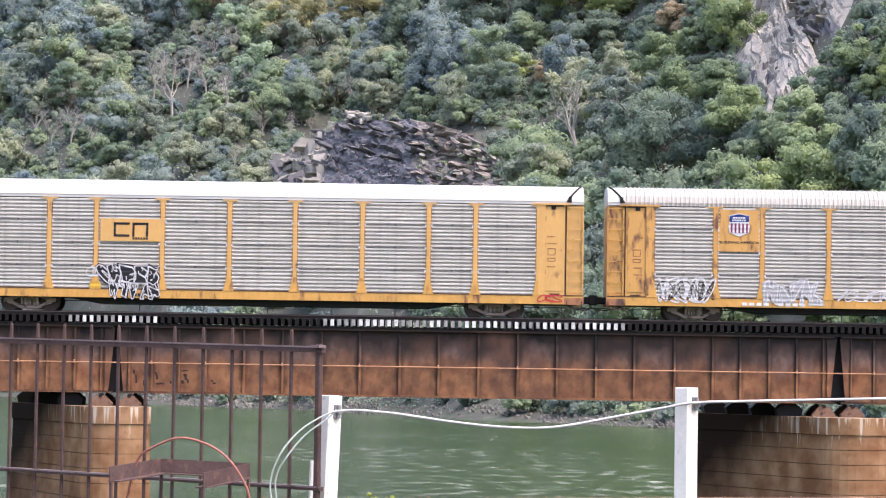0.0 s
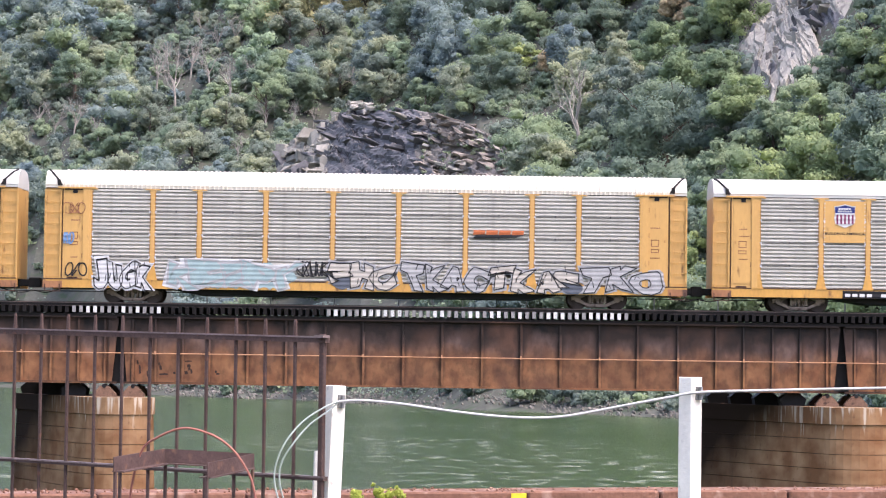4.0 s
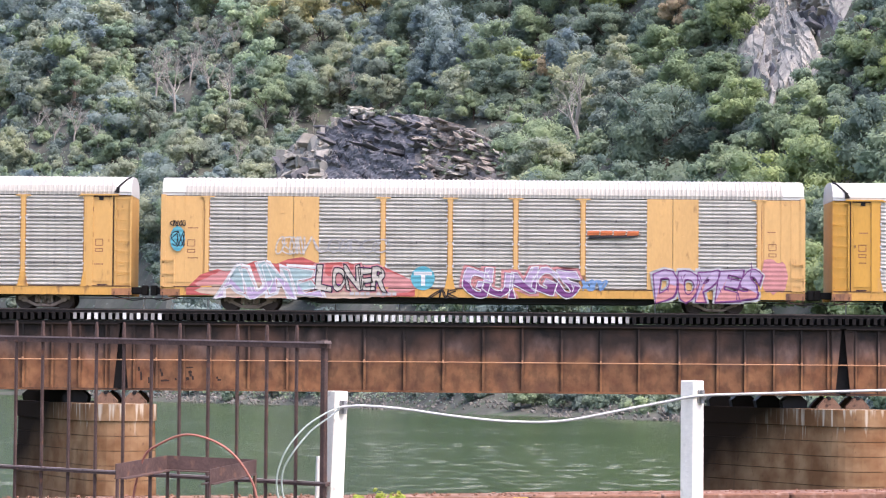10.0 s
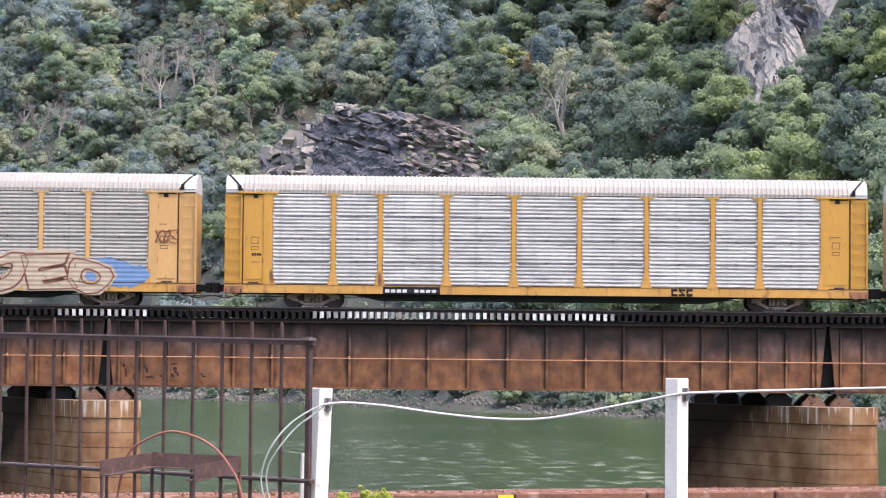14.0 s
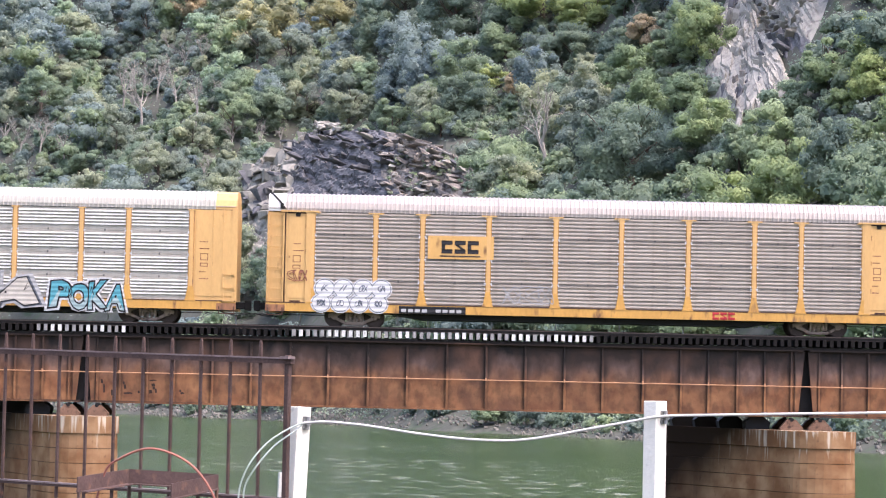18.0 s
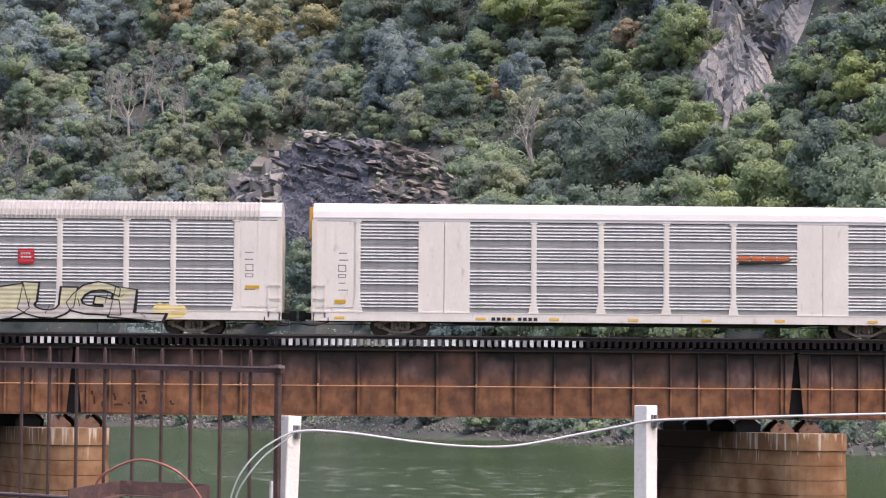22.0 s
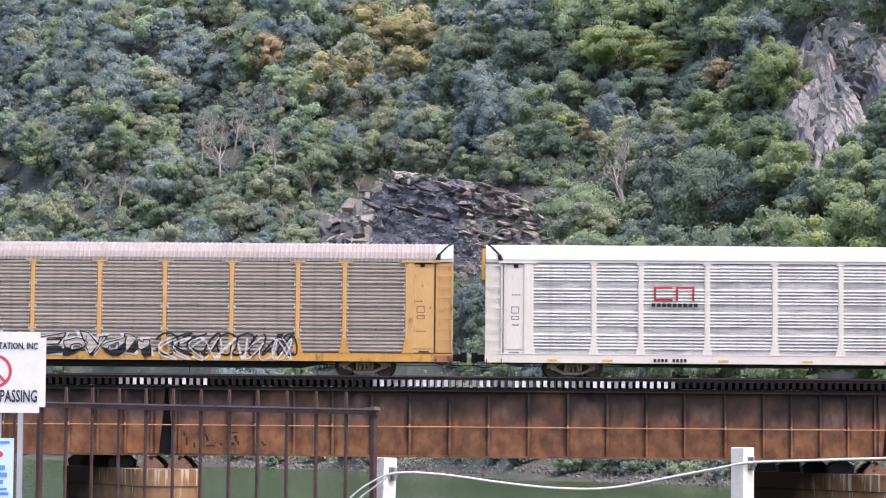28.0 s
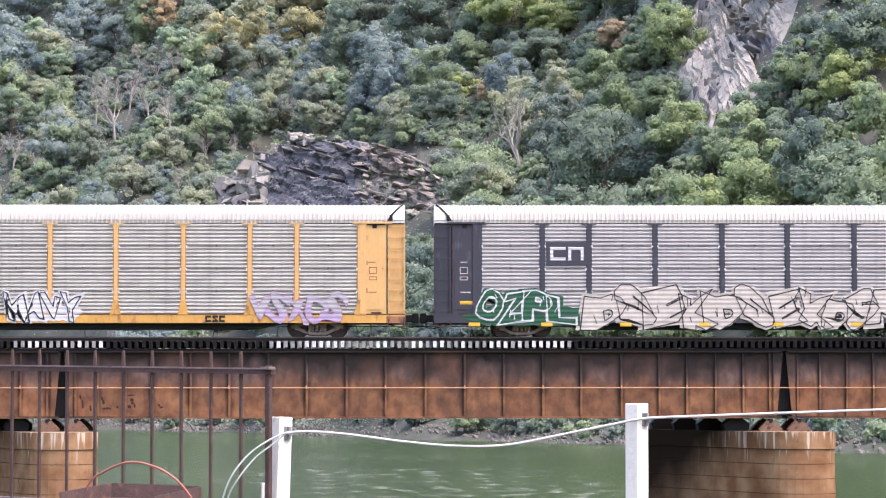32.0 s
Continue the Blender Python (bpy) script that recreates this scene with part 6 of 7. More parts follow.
def strokes_of(faces, gx, gz, w):
    """The rims of letters as lines of spray."""
    seen = {}
    for f in faces:
        for a, b in zip(f, f[1:] + f[:1]):
            seen[(min(a, b), max(a, b))] = seen.get((min(a, b), max(a, b)), 0) + 1
    out = []
    for (a, b), k in seen.items():
        d = math.hypot(gx[b] - gx[a], gz[b] - gz[a])
        if k == 1 and d > 1e-4:
            nx, nz = -(gz[b] - gz[a]) / d * w / 2, (gx[b] - gx[a]) / d * w / 2
            out.append([(gx[a] + nx, gz[a] + nz), (gx[a] - nx, gz[a] - nz), (gx[b] - nx, gz[b] - nz), (gx[b] + nx, gz[b] + nz)])
    return out


def burst(car, pts, colour, y=Y0 - 0.001):
    """A sprayed patch with pointed peaks: its upper edge from left to right, closed along the sill."""
    polys = [[(px(a), 0.62), (px(b), 0.62), (px(b), d), (px(a), c)] for (a, c), (b, d) in zip(pts, pts[1:])]
    flat("graffiti_burst", polys, y, PLAIN[colour], car)


def scribble(car, x0, x1, z0, z1, colour, seed, strokes=5, w=0.05, y=Y0 - 0.012):
    """Hand tags that cannot be read: looping strokes of spray."""
    r = random.Random(seed)
    polys = []
    for s in range(strokes):
        cx, cz = x0 + (x1 - x0) * (s + 0.5) / strokes, (z0 + z1) / 2
        a, b, ph = (x1 - x0) / strokes * r.uniform(0.5, 0.8), (z1 - z0) / 2, r.uniform(0, 6)
        f1, f2 = r.choice((1, 2, 2)), r.choice((1, 2, 3))
        pts = [(cx + a * math.sin(f1 * t + ph), cz + b * math.sin(f2 * t + ph * 0.7) * r.uniform(0.9, 1.0)) for t in [i * 0.24 for i in range(24)]]
        for (ax, az), (bx, bz) in zip(pts, pts[1:]):
            d = math.hypot(bx - ax, bz - az) or 1
            nx, nz = -(bz - az) / d * w / 2, (bx - ax) / d * w / 2
            polys.append([(ax + nx, az + nz), (ax - nx, az - nz), (bx - nx, bz - nz), (bx + nx, bz + nz)])
    flat("graffiti_tag", polys, y, PLAIN[colour], car)


def bubble(car, x, z, r, seed):
    """One round throw-up letter: white disc, thin dark rim, a small mark inside."""
    g = random.Random(seed)
    ring = [(x + r * math.cos(a * 0.3142) * 1.08, z + r * math.sin(a * 0.3142)) for a in range(20)]
    rim = [(x + (p - x) * 0.93, z + (q - z) * 0.93) for p, q in ring]
    out = [(x + (p - x) * 1.12, z + (q - z) * 1.12) for p, q in ring]
    flat("graffiti_halo", [out], Y0 - 0.003 - 0.001 * (seed % 5), PLAIN["white"], car)
    flat("graffiti_rim", [ring], Y0 - 0.010 - 0.001 * (seed % 5), PLAIN["slate"], car)
    flat("graffiti_bubble", [rim], Y0 - 0.018 - 0.001 * (seed % 5), PLAIN["white"], car)
    scribble(car, x - r * 0.35, x + r * 0.35, z - r * 0.3, z + r * 0.4, "slate", g.randint(0, 999), 2, 0.035, y=Y0 - 0.027)


def bars(car, x0, x1, z0, z1, n, colour, name="text_bar", y=Y0 - 0.004, gap=0.25):
    """Writing too small to read, or numbers: plain bars."""
    w = (x1 - x0) / n
    flat(name, [[(x0 + i * w, z0), (x0 + (i + 1 - gap) * w, z0), (x0 + (i + 1 - gap) * w, z1), (x0 + i * w, z1)] for i in range(n)], y, PLAIN[colour], car)


def plate_on(car, x0, x1, z0, z1, material, name="logo_panel", y=Y0 + 0.010, thick=0.03):
    bm = bmesh.new()
    box(bm, x0, x1, y, y + thick, z0, z1)
    return part(name, bm, material, car)


def shield(car, x, z, w, h, top="navy"):
    """The plain shield mark: striped below, a coloured chief."""
    out = [(-0.5, 0.42), (-0.36, 0.42), (0, 0.5), (0.36, 0.42), (0.5, 0.42), (0.46, 0.1), (0.5, -0.1), (0.44, -0.34), (0.0, -0.5), (-0.44, -0.34), (-0.5, -0.1), (-0.46, 0.1)]
    flat("shield_mark", [[(x + a * w, z + b * h) for a, b in out]], Y0 - 0.003, PLAIN["white"], car)
    stripes = []
    for i in range(5):
        a = -0.40 + i * 0.18
        stripes.append([(x + a * w, z - 0.33 * h), (x + (a + 0.09) * w, z - 0.36 * h), (x + (a + 0.09) * w, z + 0.06 * h), (x + a * w, z + 0.06 * h)])
    flat("shield_stripe", stripes, Y0 - 0.006, PLAIN["plum" if top == "navy" else "white"], car)
    flat("shield_chief", [[(x - 0.46 * w, z + 0.12 * h), (x + 0.46 * w, z + 0.12 * h), (x + 0.47 * w, z + 0.38 * h), (x + 0.34 * w, z + 0.38 * h), (x, z + 0.455 * h), (x - 0.34 * w, z + 0.38 * h), (x - 0.47 * w, z + 0.38 * h)]], Y0 - 0.006, PLAIN["navy"], car)
    bars(car, x - 0.3 * w, x + 0.3 * w, z + 0.26 * h, z + 0.33 * h, 5, "white", y=Y0 - 0.009)
    bars(car, x - 0.34 * w, x + 0.34 * w, z + 0.16 * h, z + 0.23 * h, 6, "white", y=Y0 - 0.009)


def ribbon_mark(car, x, z, w, h, colour, t=0.16):
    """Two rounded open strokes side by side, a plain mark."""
    polys = []
    for side, cx in ((-1, x - w * 0.27), (1, x + w * 0.27)):
        a, b, k = w * 0.23, h / 2, t * h
        polys += [[(cx - a, z - b), (cx - a + k, z - b), (cx - a + k, z + b), (cx - a, z + b)],
                  [(cx - a, z + b - k), (cx + a, z + b - k), (cx + a, z + b), (cx - a, z + b)]]
        polys += [[(cx - a, z - b), (cx + a, z - b), (cx + a, z - b + k), (cx - a, z - b + k)]] if side < 0 else [[(cx + a - k, z - b), (cx + a, z - b), (cx + a, z + b), (cx + a - k, z + b)]]
    flat("rounded_mark", polys, Y0 - 0.004, PLAIN[colour], car)


def block_mark(car, x, z, w, h, colour, n=3):
    """A heavy block mark of plain slabs."""
    polys = []
    for i in range(n):
        cx = x + (i - (n - 1) / 2) * w / n
        a, b = w / n * 0.42, h / 2
        polys.append([(cx - a, z - b), (cx + a, z - b), (cx + a, z - b * 0.35), (cx - a, z - b * 0.35)])
        polys.append([(cx - a, z + b * 0.35), (cx + a, z + b * 0.35), (cx + a, z + b), (cx - a, z + b)])
        polys.append([(cx - a * (1 if i != 1 else -0.2), z - b * 0.4), (cx - a * (0.35 if i != 1 else -1), z - b * 0.4), (cx - a * 0.35, z + b * 0.4), (cx - a, z + b * 0.4)])
    flat("block_mark", polys, Y0 - 0.004, PLAIN[colour], car)


def swoosh(car, x, z, w, h):
    flat("stripe_mark", [[(x - w / 2, z - h * 0.5), (x + w * 0.3, z - h * 0.35), (x + w / 2, z + h * 0.1), (x - w * 0.45, z - h * 0.1)]], Y0 - 0.003, PLAIN["black"], car)
    flat("stripe_mark", [[(x - w / 2 + i * w / 4.2, z - h * 0.05), (x - w / 2 + (i + 0.9) * w / 4.2, z), (x - w / 2 + (i + 0.95) * w / 4.2, z + h * 0.5), (x - w / 2 + (i + 0.05) * w / 4.2, z + h * 0.5)] for i in range(4)], Y0 - 0.005, PLAIN["orange"], car)


def wagon(label, body, panel, roof, ribbed, style="even", ends="ladder", doors=False, chief_bay=None, roof_ends=None):
    """An enclosed wagon: underframe, sheeted sides between posts, doors and ladders at the ends, hooped roof, two trucks."""
    car = thing("autorack_wagon", label, "railway wagon", "wagons of the train", at=pose(0, DECK_Y, RAIL_Z))
    P, S, R = PAINTS[body], PANELS[panel], ROOFS[roof]
    # underframe
    bm = bmesh.new()
    prism(bm, [(-HALF, SILL), (HALF, SILL), (HALF, PB - 0.05), (HALF, PB), (-HALF, PB), (-HALF, PB - 0.05)], -SIDE - 0.09, -SIDE + 0.15)
    sill = PAINTS["sill"] if body not in ("cream", "black") else P
    part("side_sill", bm, sill, car)
    bm = bmesh.new()
    box(bm, -HALF + 0.01, HALF - 0.01, -SIDE - 0.104, -SIDE - 0.05, PB - 0.02, PB + 0.018)
    part("sill_lip", bm, DARKRUST if sill is not P else P, car)
    if sill is not P:
        for s in (-1, 1):
            bm = bmesh.new()
            box(bm, *sorted((s * 13.1, s * (HALF + 0.01))), -SIDE - 0.096, -SIDE - 0.05, SILL - 0.01, PB - 0.1)
            part("end_sill", bm, PAINTS["crust"], car, "rust-brown end of the sill")
    bm = bmesh.new()
    box(bm, -HALF + 0.06, HALF - 0.06, -SIDE - 0.022, -SIDE + 0.01, PT + 0.135, PT + 0.16)
    part("drip_moulding", bm, R, car)
    # a black strip below the roof edge stands in for the shadow line there
    bm = bmesh.new()
    box(bm, -HALF + 0.06, HALF - 0.06, -SIDE - 0.03, -SIDE + 0.01, PT - 0.012, PT + 0.014)
    part("eave_rail", bm, BLACK, car)
    bm = bmesh.new()
    box(bm, -HALF, HALF, SIDE - 0.15, SIDE + 0.09, SILL, PB)
    part("side_sill", bm, P, car)
    bm = bmesh.new()
    low = 0.50 if body == "cream" else 0.36
    prism(bm, [(-8.6, SILL + 0.02), (-7.2, low), (7.2, low), (8.6, SILL + 0.02), (HALF - 0.3, SILL + 0.02), (HALF - 0.3, PB - 0.1), (-HALF + 0.3, PB - 0.1), (-HALF + 0.3, SILL + 0.02)], -1.2, 1.2)
    part("centre_frame", bm, BLACK, car)
    bm = bmesh.new()
    box(bm, -HALF + 0.1, HALF - 0.1, -SIDE + 0.1, SIDE - 0.1, PB - 0.04, PB + 0.04)
    part("deck", bm, BLACK, car)
    # side sheets between posts, near side sheet by sheet
    edges = [-p for p in POSTS[::-1]] + list(POSTS)
    sheets_h = (PT - PB) / 4
    bays = []
    for i in range(9):
        a, b = edges[i] + 0.10, edges[i + 1] - 0.10
        w, c = b - a, (a + b) / 2
        if doors and i in (1, 7):
            bm = bmesh.new()
            box(bm, a - 0.20, c - 0.012, -SIDE - 0.06, -SIDE + 0.03, PB, PT)
            part("side_door", bm, P, car)
            bm = bmesh.new()
            box(bm, c + 0.012, b + 0.20, -SIDE - 0.06, -SIDE + 0.03, PB, PT)
            part("side_door", bm, P, car)
            for dz in (1.4, 2.4, 3.3, 4.2):
                for dx in (-0.45, 0.45):
                    plate_on(car, c + dx - 0.05, c + dx + 0.05, dz, dz + 0.04, P, "door_bracket", y=-SIDE - 0.085, thick=0.03)
        else:
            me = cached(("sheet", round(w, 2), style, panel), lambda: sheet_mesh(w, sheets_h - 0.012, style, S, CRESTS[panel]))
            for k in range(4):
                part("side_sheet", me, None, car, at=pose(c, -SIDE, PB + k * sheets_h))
            if style == "even" or body == "orange":
                me = cached(("latch", round(w, 2), style), lambda: latch_mesh(w, style == "even"))
                for k in (1, 2, 3):
                    part("sheet_latch", me, None, car, at=pose(c, -SIDE - 0.06, PB + k * sheets_h))
                bays.append((c, w))
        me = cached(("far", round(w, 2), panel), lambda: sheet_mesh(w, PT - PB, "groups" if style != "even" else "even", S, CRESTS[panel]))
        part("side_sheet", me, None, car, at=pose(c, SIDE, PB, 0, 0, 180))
    if bays:
        me = cached(("bolts", doors), lambda: bolts_mesh(bays))
        tagged(part("sheet_bolts", me, None, car, "pale bolt heads along the side sheets", at=pose(0, -SIDE - 0.06, PB)), kind="stuff")
    worn = PAINTS["worn"] if body in ("yellow", "rusty", "orange", "amber") else P
    pm = cached(("post", body, style), lambda: post_mesh(P, worn, style != "groups" or ends == "ladder"))
    fm = cached(("foot", body), lambda: foot_mesh(PAINTS["sill"] if worn is not P else P))
    for i, e in enumerate(edges):
        if doors and i in (1, 2, 7, 8):
            continue
        part("side_post", pm, None, car, at=pose(e, -SIDE, PB))
        part("post_foot", fm, None, car, at=pose(e, -SIDE, PB))
        part("side_post", pm, None, car, at=pose(e, SIDE, PB, 0, 0, 180))
    for s in (-1, 1):
        # end bay: smooth panel, header, ladder
        for y, f in ((-SIDE, 1), (SIDE, -1)):
            x0, x1 = sorted((s * 12.05, s * (13.14 if ends == "ladder" else HALF - 0.02)))
            bm = bmesh.new()
            box(bm, x0, x1, *sorted((y - f * 0.03, y + f * 0.05)), PB, PT)
            box(bm, x0 + 0.12, x1 - 0.12, *sorted((y - f * 0.055, y - f * 0.03)), PB + 0.2, PT - 0.25)
            part("end_panel", bm, P, car)
        if ends == "ladder":
            bm = bmesh.new()
            box(bm, *sorted((s * 11.7, s * 13.35)), -SIDE - 0.13, -SIDE + 0.02, PT - 0.02, PT + 0.05)
            part("door_header", bm, P, car)
            bm = bmesh.new()
            box(bm, *sorted((s * 12.5, s * 12.7)), -SIDE - 0.06, -SIDE - 0.03, PT - 0.22, PT - 0.06)
            part("door_roller", bm, BLACK, car)
            bm = bmesh.new()
            box(bm, *sorted((s * 11.98, s * 12.24)), -SIDE - 0.105, -SIDE + 0.02, PB - 0.02, PT - 0.022)
            part("door_jamb", bm, P, car)
            bm = bmesh.new()
            box(bm, *sorted((s * 13.115, s * 13.14)), -SIDE - 0.05, -SIDE + 0.03, PB, PT - 0.03)
            box(bm, *sorted((s * 12.26, s * 13.06)), -SIDE - 0.04, -SIDE + 0.02, PT - 0.085, PT - 0.022)
            box(bm, *sorted((s * 12.45, s * 12.9)), -SIDE - 0.068, -SIDE - 0.05, PB + 0.03, PB + 0.09)
            part("door_gap", bm, DARKRUST if body != "cream" else CLAMP, car)
            bm = bmesh.new()
            for q in (1.9, 3.1, 4.2):
                box(bm, s * 12.27 - 0.02, s * 12.27 + 0.02, -SIDE - 0.075, -SIDE - 0.05, q, q + 0.2)
            box(bm, s * 12.95 - 0.03, s * 12.95 + 0.03, -SIDE - 0.085, -SIDE - 0.05, 2.9, 3.0)
            part("door_hinge", bm, worn, car)
            part("ladder", cached(("ladder", body), lambda: ladder_mesh(P, PB - 0.1, PT - 0.08, 0.74)), None, car, at=pose(s * (HALF - 0.38), -SIDE, 0))
            bm = bmesh.new()
            box(bm, *sorted((s * 13.17, s * (HALF - 0.04))), -SIDE + 0.03, SIDE - 0.03, PB, PT)
            part("end_wall", bm, P, car)
        else:
            part("ladder", cached(("short", body), lambda: ladder_mesh(P, PB - 0.25, PB + 1.2, 0.55)), None, car, at=pose(s * (HALF - 0.32), -SIDE - 0.03, 0))
            bm = bmesh.new()
            box(bm, *sorted((s * 13.7, s * HALF)), -SIDE + 0.06, SIDE - 0.06, PB, PT)
            part("end_wall", bm, P, car)
            bm = bmesh.new()
            box(bm, *sorted((s * (HALF - 0.20), s * (HALF + 0.02))), -SIDE - 0.075, -SIDE + 0.05, PB - 0.05, PT + 0.05)
            for q in range(6):
                box(bm, s * (HALF - 0.09) - 0.03, s * (HALF - 0.09) + 0.03, -SIDE - 0.09, -SIDE - 0.07, PB + 0.4 + 0.6 * q, PB + 0.46 + 0.6 * q)
            part("corner_strip", bm, P if body != "cream" else ROOFS["cream"], car)
            for q in (12.9, 13.35):
                plate_on(car, s * q - 0.012, s * q + 0.012, PB + 0.05, PT, P, "panel_seam", y=-SIDE - 0.07, thick=0.03)
    # roof: long middle and hooded ends
    cut = HALF - (0.75 if ends == "ladder" else 1.0)
    part("roof", cached(("roof", roof, ribbed, cut), lambda: roof_mesh(-cut, cut, ribbed, R)), None, car)
    RE = P if roof_ends == "body" else ROOFS["white"] if roof != "cream" else R
    for s in (-1, 1):
        x0, x1 = sorted((s * cut, s * (HALF - 0.03)))
        part("roof_hood", cached(("hood", s, RE.name, cut), lambda: roof_mesh(x0, x1, False, RE)), None, car)
        if ends == "ladder":
            bm = bmesh.new()
            pts = [(s * (HALF - 0.12), -0.9, PT + 0.83), (s * (HALF - 0.28), -1.24, PT + 0.70), (s * (HALF - 0.55), -1.50, PT + 0.42), (s * (HALF - 0.75), -1.58, PT + 0.12)]
            tube(bm, pts, 0.045, 5)
            box(bm, s * (HALF - 0.62) - 0.07, s * (HALF - 0.62) + 0.07, -1.6, -1.5, PT + 0.1, PT + 0.36)
            part("hood_seal", bm, BLACK, car)
    for s in (-1, 1):
        if body == "cream" and not ribbed:
            bm = bmesh.new()
            box(bm, *sorted((s * (HALF - 0.02), s * (HALF + 0.14))), -1.46, 1.46, PT - 0.75, PT + 0.62)
            part("end_door_top", bm, PAINTS["amber"], car)
        truck_parts(car, s * 10.1)
        bm = bmesh.new()
        box(bm, *sorted((s * (HALF - 0.3), s * (PITCH / 2 + 0.04))), -0.16, 0.16, 0.68, 0.98)
        box(bm, *sorted((s * (PITCH / 2 - 0.24), s * (PITCH / 2 + 0.05))), -0.22, 0.22, 0.62, 1.06)
        bevel(bm, 0.03)
        part("coupler", bm, BLACK, car)
        bm = bmesh.new()
        tube(bm, smooth_line([(s * (HALF - 0.9), -1.3, 0.6), (s * (HALF - 0.2), -0.9, 0.42), (s * (HALF + 0.1), -0.6, 0.40), (s * (PITCH / 2), -0.4, 0.5)], 5), 0.025, 5)
        part("brake_hose", bm, BLACK, car)
        bm = bmesh.new()
        box(bm, *sorted((s * (HALF - 0.75), s * (HALF - 0.05))), -SIDE - 0.12, -SIDE - 0.06, 0.42, 0.46)
        box(bm, s * (HALF - 0.72) - 0.02, s * (HALF - 0.72) + 0.02, -SIDE - 0.12, -SIDE - 0.08, 0.42, 0.75)
        box(bm, s * (HALF - 0.08) - 0.02, s * (HALF - 0.08) + 0.02, -SIDE - 0.12, -SIDE - 0.08, 0.42, 0.75)
        part("sill_step", bm, DARKRUST, car)
        # stencils on the end panels
        r = random.Random(len(WHEELS) + s)
        dark = "brown" if body not in ("cream", "black") else "slate" if body == "cream" else "bone"
        for z, h, w in ((2.72, 0.30, 0.34), (2.45, 0.16, 0.34)):
            a, b, c_, d = s * 12.58 - w / 2 - 0.05, s * 12.58 + w / 2 - 0.05, z, z + h
            flat("stencil_frame", [[(a, c_), (b, c_), (b, c_ + 0.03), (a, c_ + 0.03)], [(a, d - 0.03), (b, d - 0.03), (b, d), (a, d)],
                                   [(a, c_ + 0.03), (a + 0.03, c_ + 0.03), (a + 0.03, d - 0.03), (a, d - 0.03)], [(b - 0.03, c_ + 0.03), (b, c_ + 0.03), (b, d - 0.03), (b - 0.03, d - 0.03)]], -SIDE - 0.059, PLAIN[dark], car)
        for z in (3.5, 3.2, 2.2, 1.9):
            if r.random() < 0.55:
                bars(car, s * 12.55 - 0.22, s * 12.55 + r.uniform(0.05, 0.25), z, z + 0.05, 6, dark, y=-SIDE - 0.058)
    if chief_bay is not None:
        a, b = edges[chief_bay] + 0.02, edges[chief_bay + 1] - 0.02
        plate_on(car, a + 0.09, b - 0.09, PT - 1.92, PT - 0.12, P, y=Y0 + 0.022)
        shield(car, (a + b) / 2, PT - 0.76, 0.92, 1.02)
        lettering("words", "BUILDING AMERICA", 0.15, PLAIN["black"], car, pose((a + b) / 2, Y0 + 0.015, PT - 1.53), 0.003, width=1.72)
    return car


def latch_mesh(w, seams):
    """The seam between two stacked sheets, with a small latch in its middle."""
    bm = bmesh.new()
    if seams:
        box(bm, -w / 2, w / 2, 0.0, 0.02, -0.012, 0.012)
    box(bm, -0.03, 0.03, -0.02, 0.01, -0.03, 0.06)
    return mesh_of("sheet_latch", bm, LATCH)


def bolts_mesh(bays):
    """Pale bolt heads at both ends of every rib, larger ones at the seams."""
    bm = bmesh.new()
    for c, w in bays:
        for s in (-1, 1):
            for k in (1, 2, 3):
                x, z = c + s * (w / 2 - 0.03), k * (PT - PB) / 4
                box(bm, x - 0.035, x + 0.035, -0.02, 0.0, z - 0.04, z + 0.04)
            for k in range(24):
                x, z = c + s * (w / 2 - 0.045), (k + 0.57) * (PT - PB) / 24
                box(bm, x - 0.022, x + 0.022, -0.018, 0.0, z - 0.022, z + 0.022)
    return mesh_of("sheet_bolts", bm, PLAIN["white"])


def px(a):
    """Scaled drawing units along the side, from the wagon's left end, to metres from its middle."""
    return a * 0.02445 - HALF


def number(car, a, b, colour="white", plate=None, z=0.66):
    if plate:
        plate_on(car, px(a) - 0.1, px(b) + 0.1, z - 0.06, z + 0.26, PLAIN[plate], "number_plate", y=-SIDE - 0.105, thick=0.02)
    w = (px(b) - px(a)) / 9
    for n in range(9):
        if n != 4:
            bars(car, px(a) + n * w, px(a) + (n + 0.72) * w, z, z + 0.14, 1, colour, "number_bar", y=-SIDE - 0.110, gap=0)


LATCH = mat("grey_latch_steel", (0.10, 0.098, 0.095), 0.6, 0.2)
C = []
c = wagon("rust-streaked yellow car-carrier wagon with grey sides and white graffiti", "rusty", "grey", "zinc", True, chief_bay=1)
scribble(c, px(92), px(190), 0.75, 1.85, "white", 1, 6, 0.07)
scribble(c, px(95), px(185), 0.85, 1.7, "black", 2, 5, 0.03)
graffiti(c, "HAVAL", px(280), px(382), 0.8, 1.75, "ghost", "white", 3, 0.07, 0.19, halo="ghost", ink="white")
scribble(c, px(410), px(520), 0.9, 1.4, "white", 4, 7, 0.04)
number(c, 240, 355)
C.append(c)
c = wagon("yellow car-carrier wagon with grey sides and black bubble graffiti", "yellow", "grey", "white", False)
plate_on(c, px(283), px(392), 3.05, 4.02, PAINTS["yellow"])
ribbon_mark(c, px(337), 3.55, 1.5, 0.62, "black")
bars(c, px(340), px(368), 3.13, 3.22, 6, "black")
graffiti(c, "CHEEB", px(280), px(388), 1.25, 2.05, "black", "white", 7, 0.09, 0.19, halo="black", ink="white")
scribble(c, px(262), px(285), 1.5, 1.9, "white", 6, 2, 0.05)
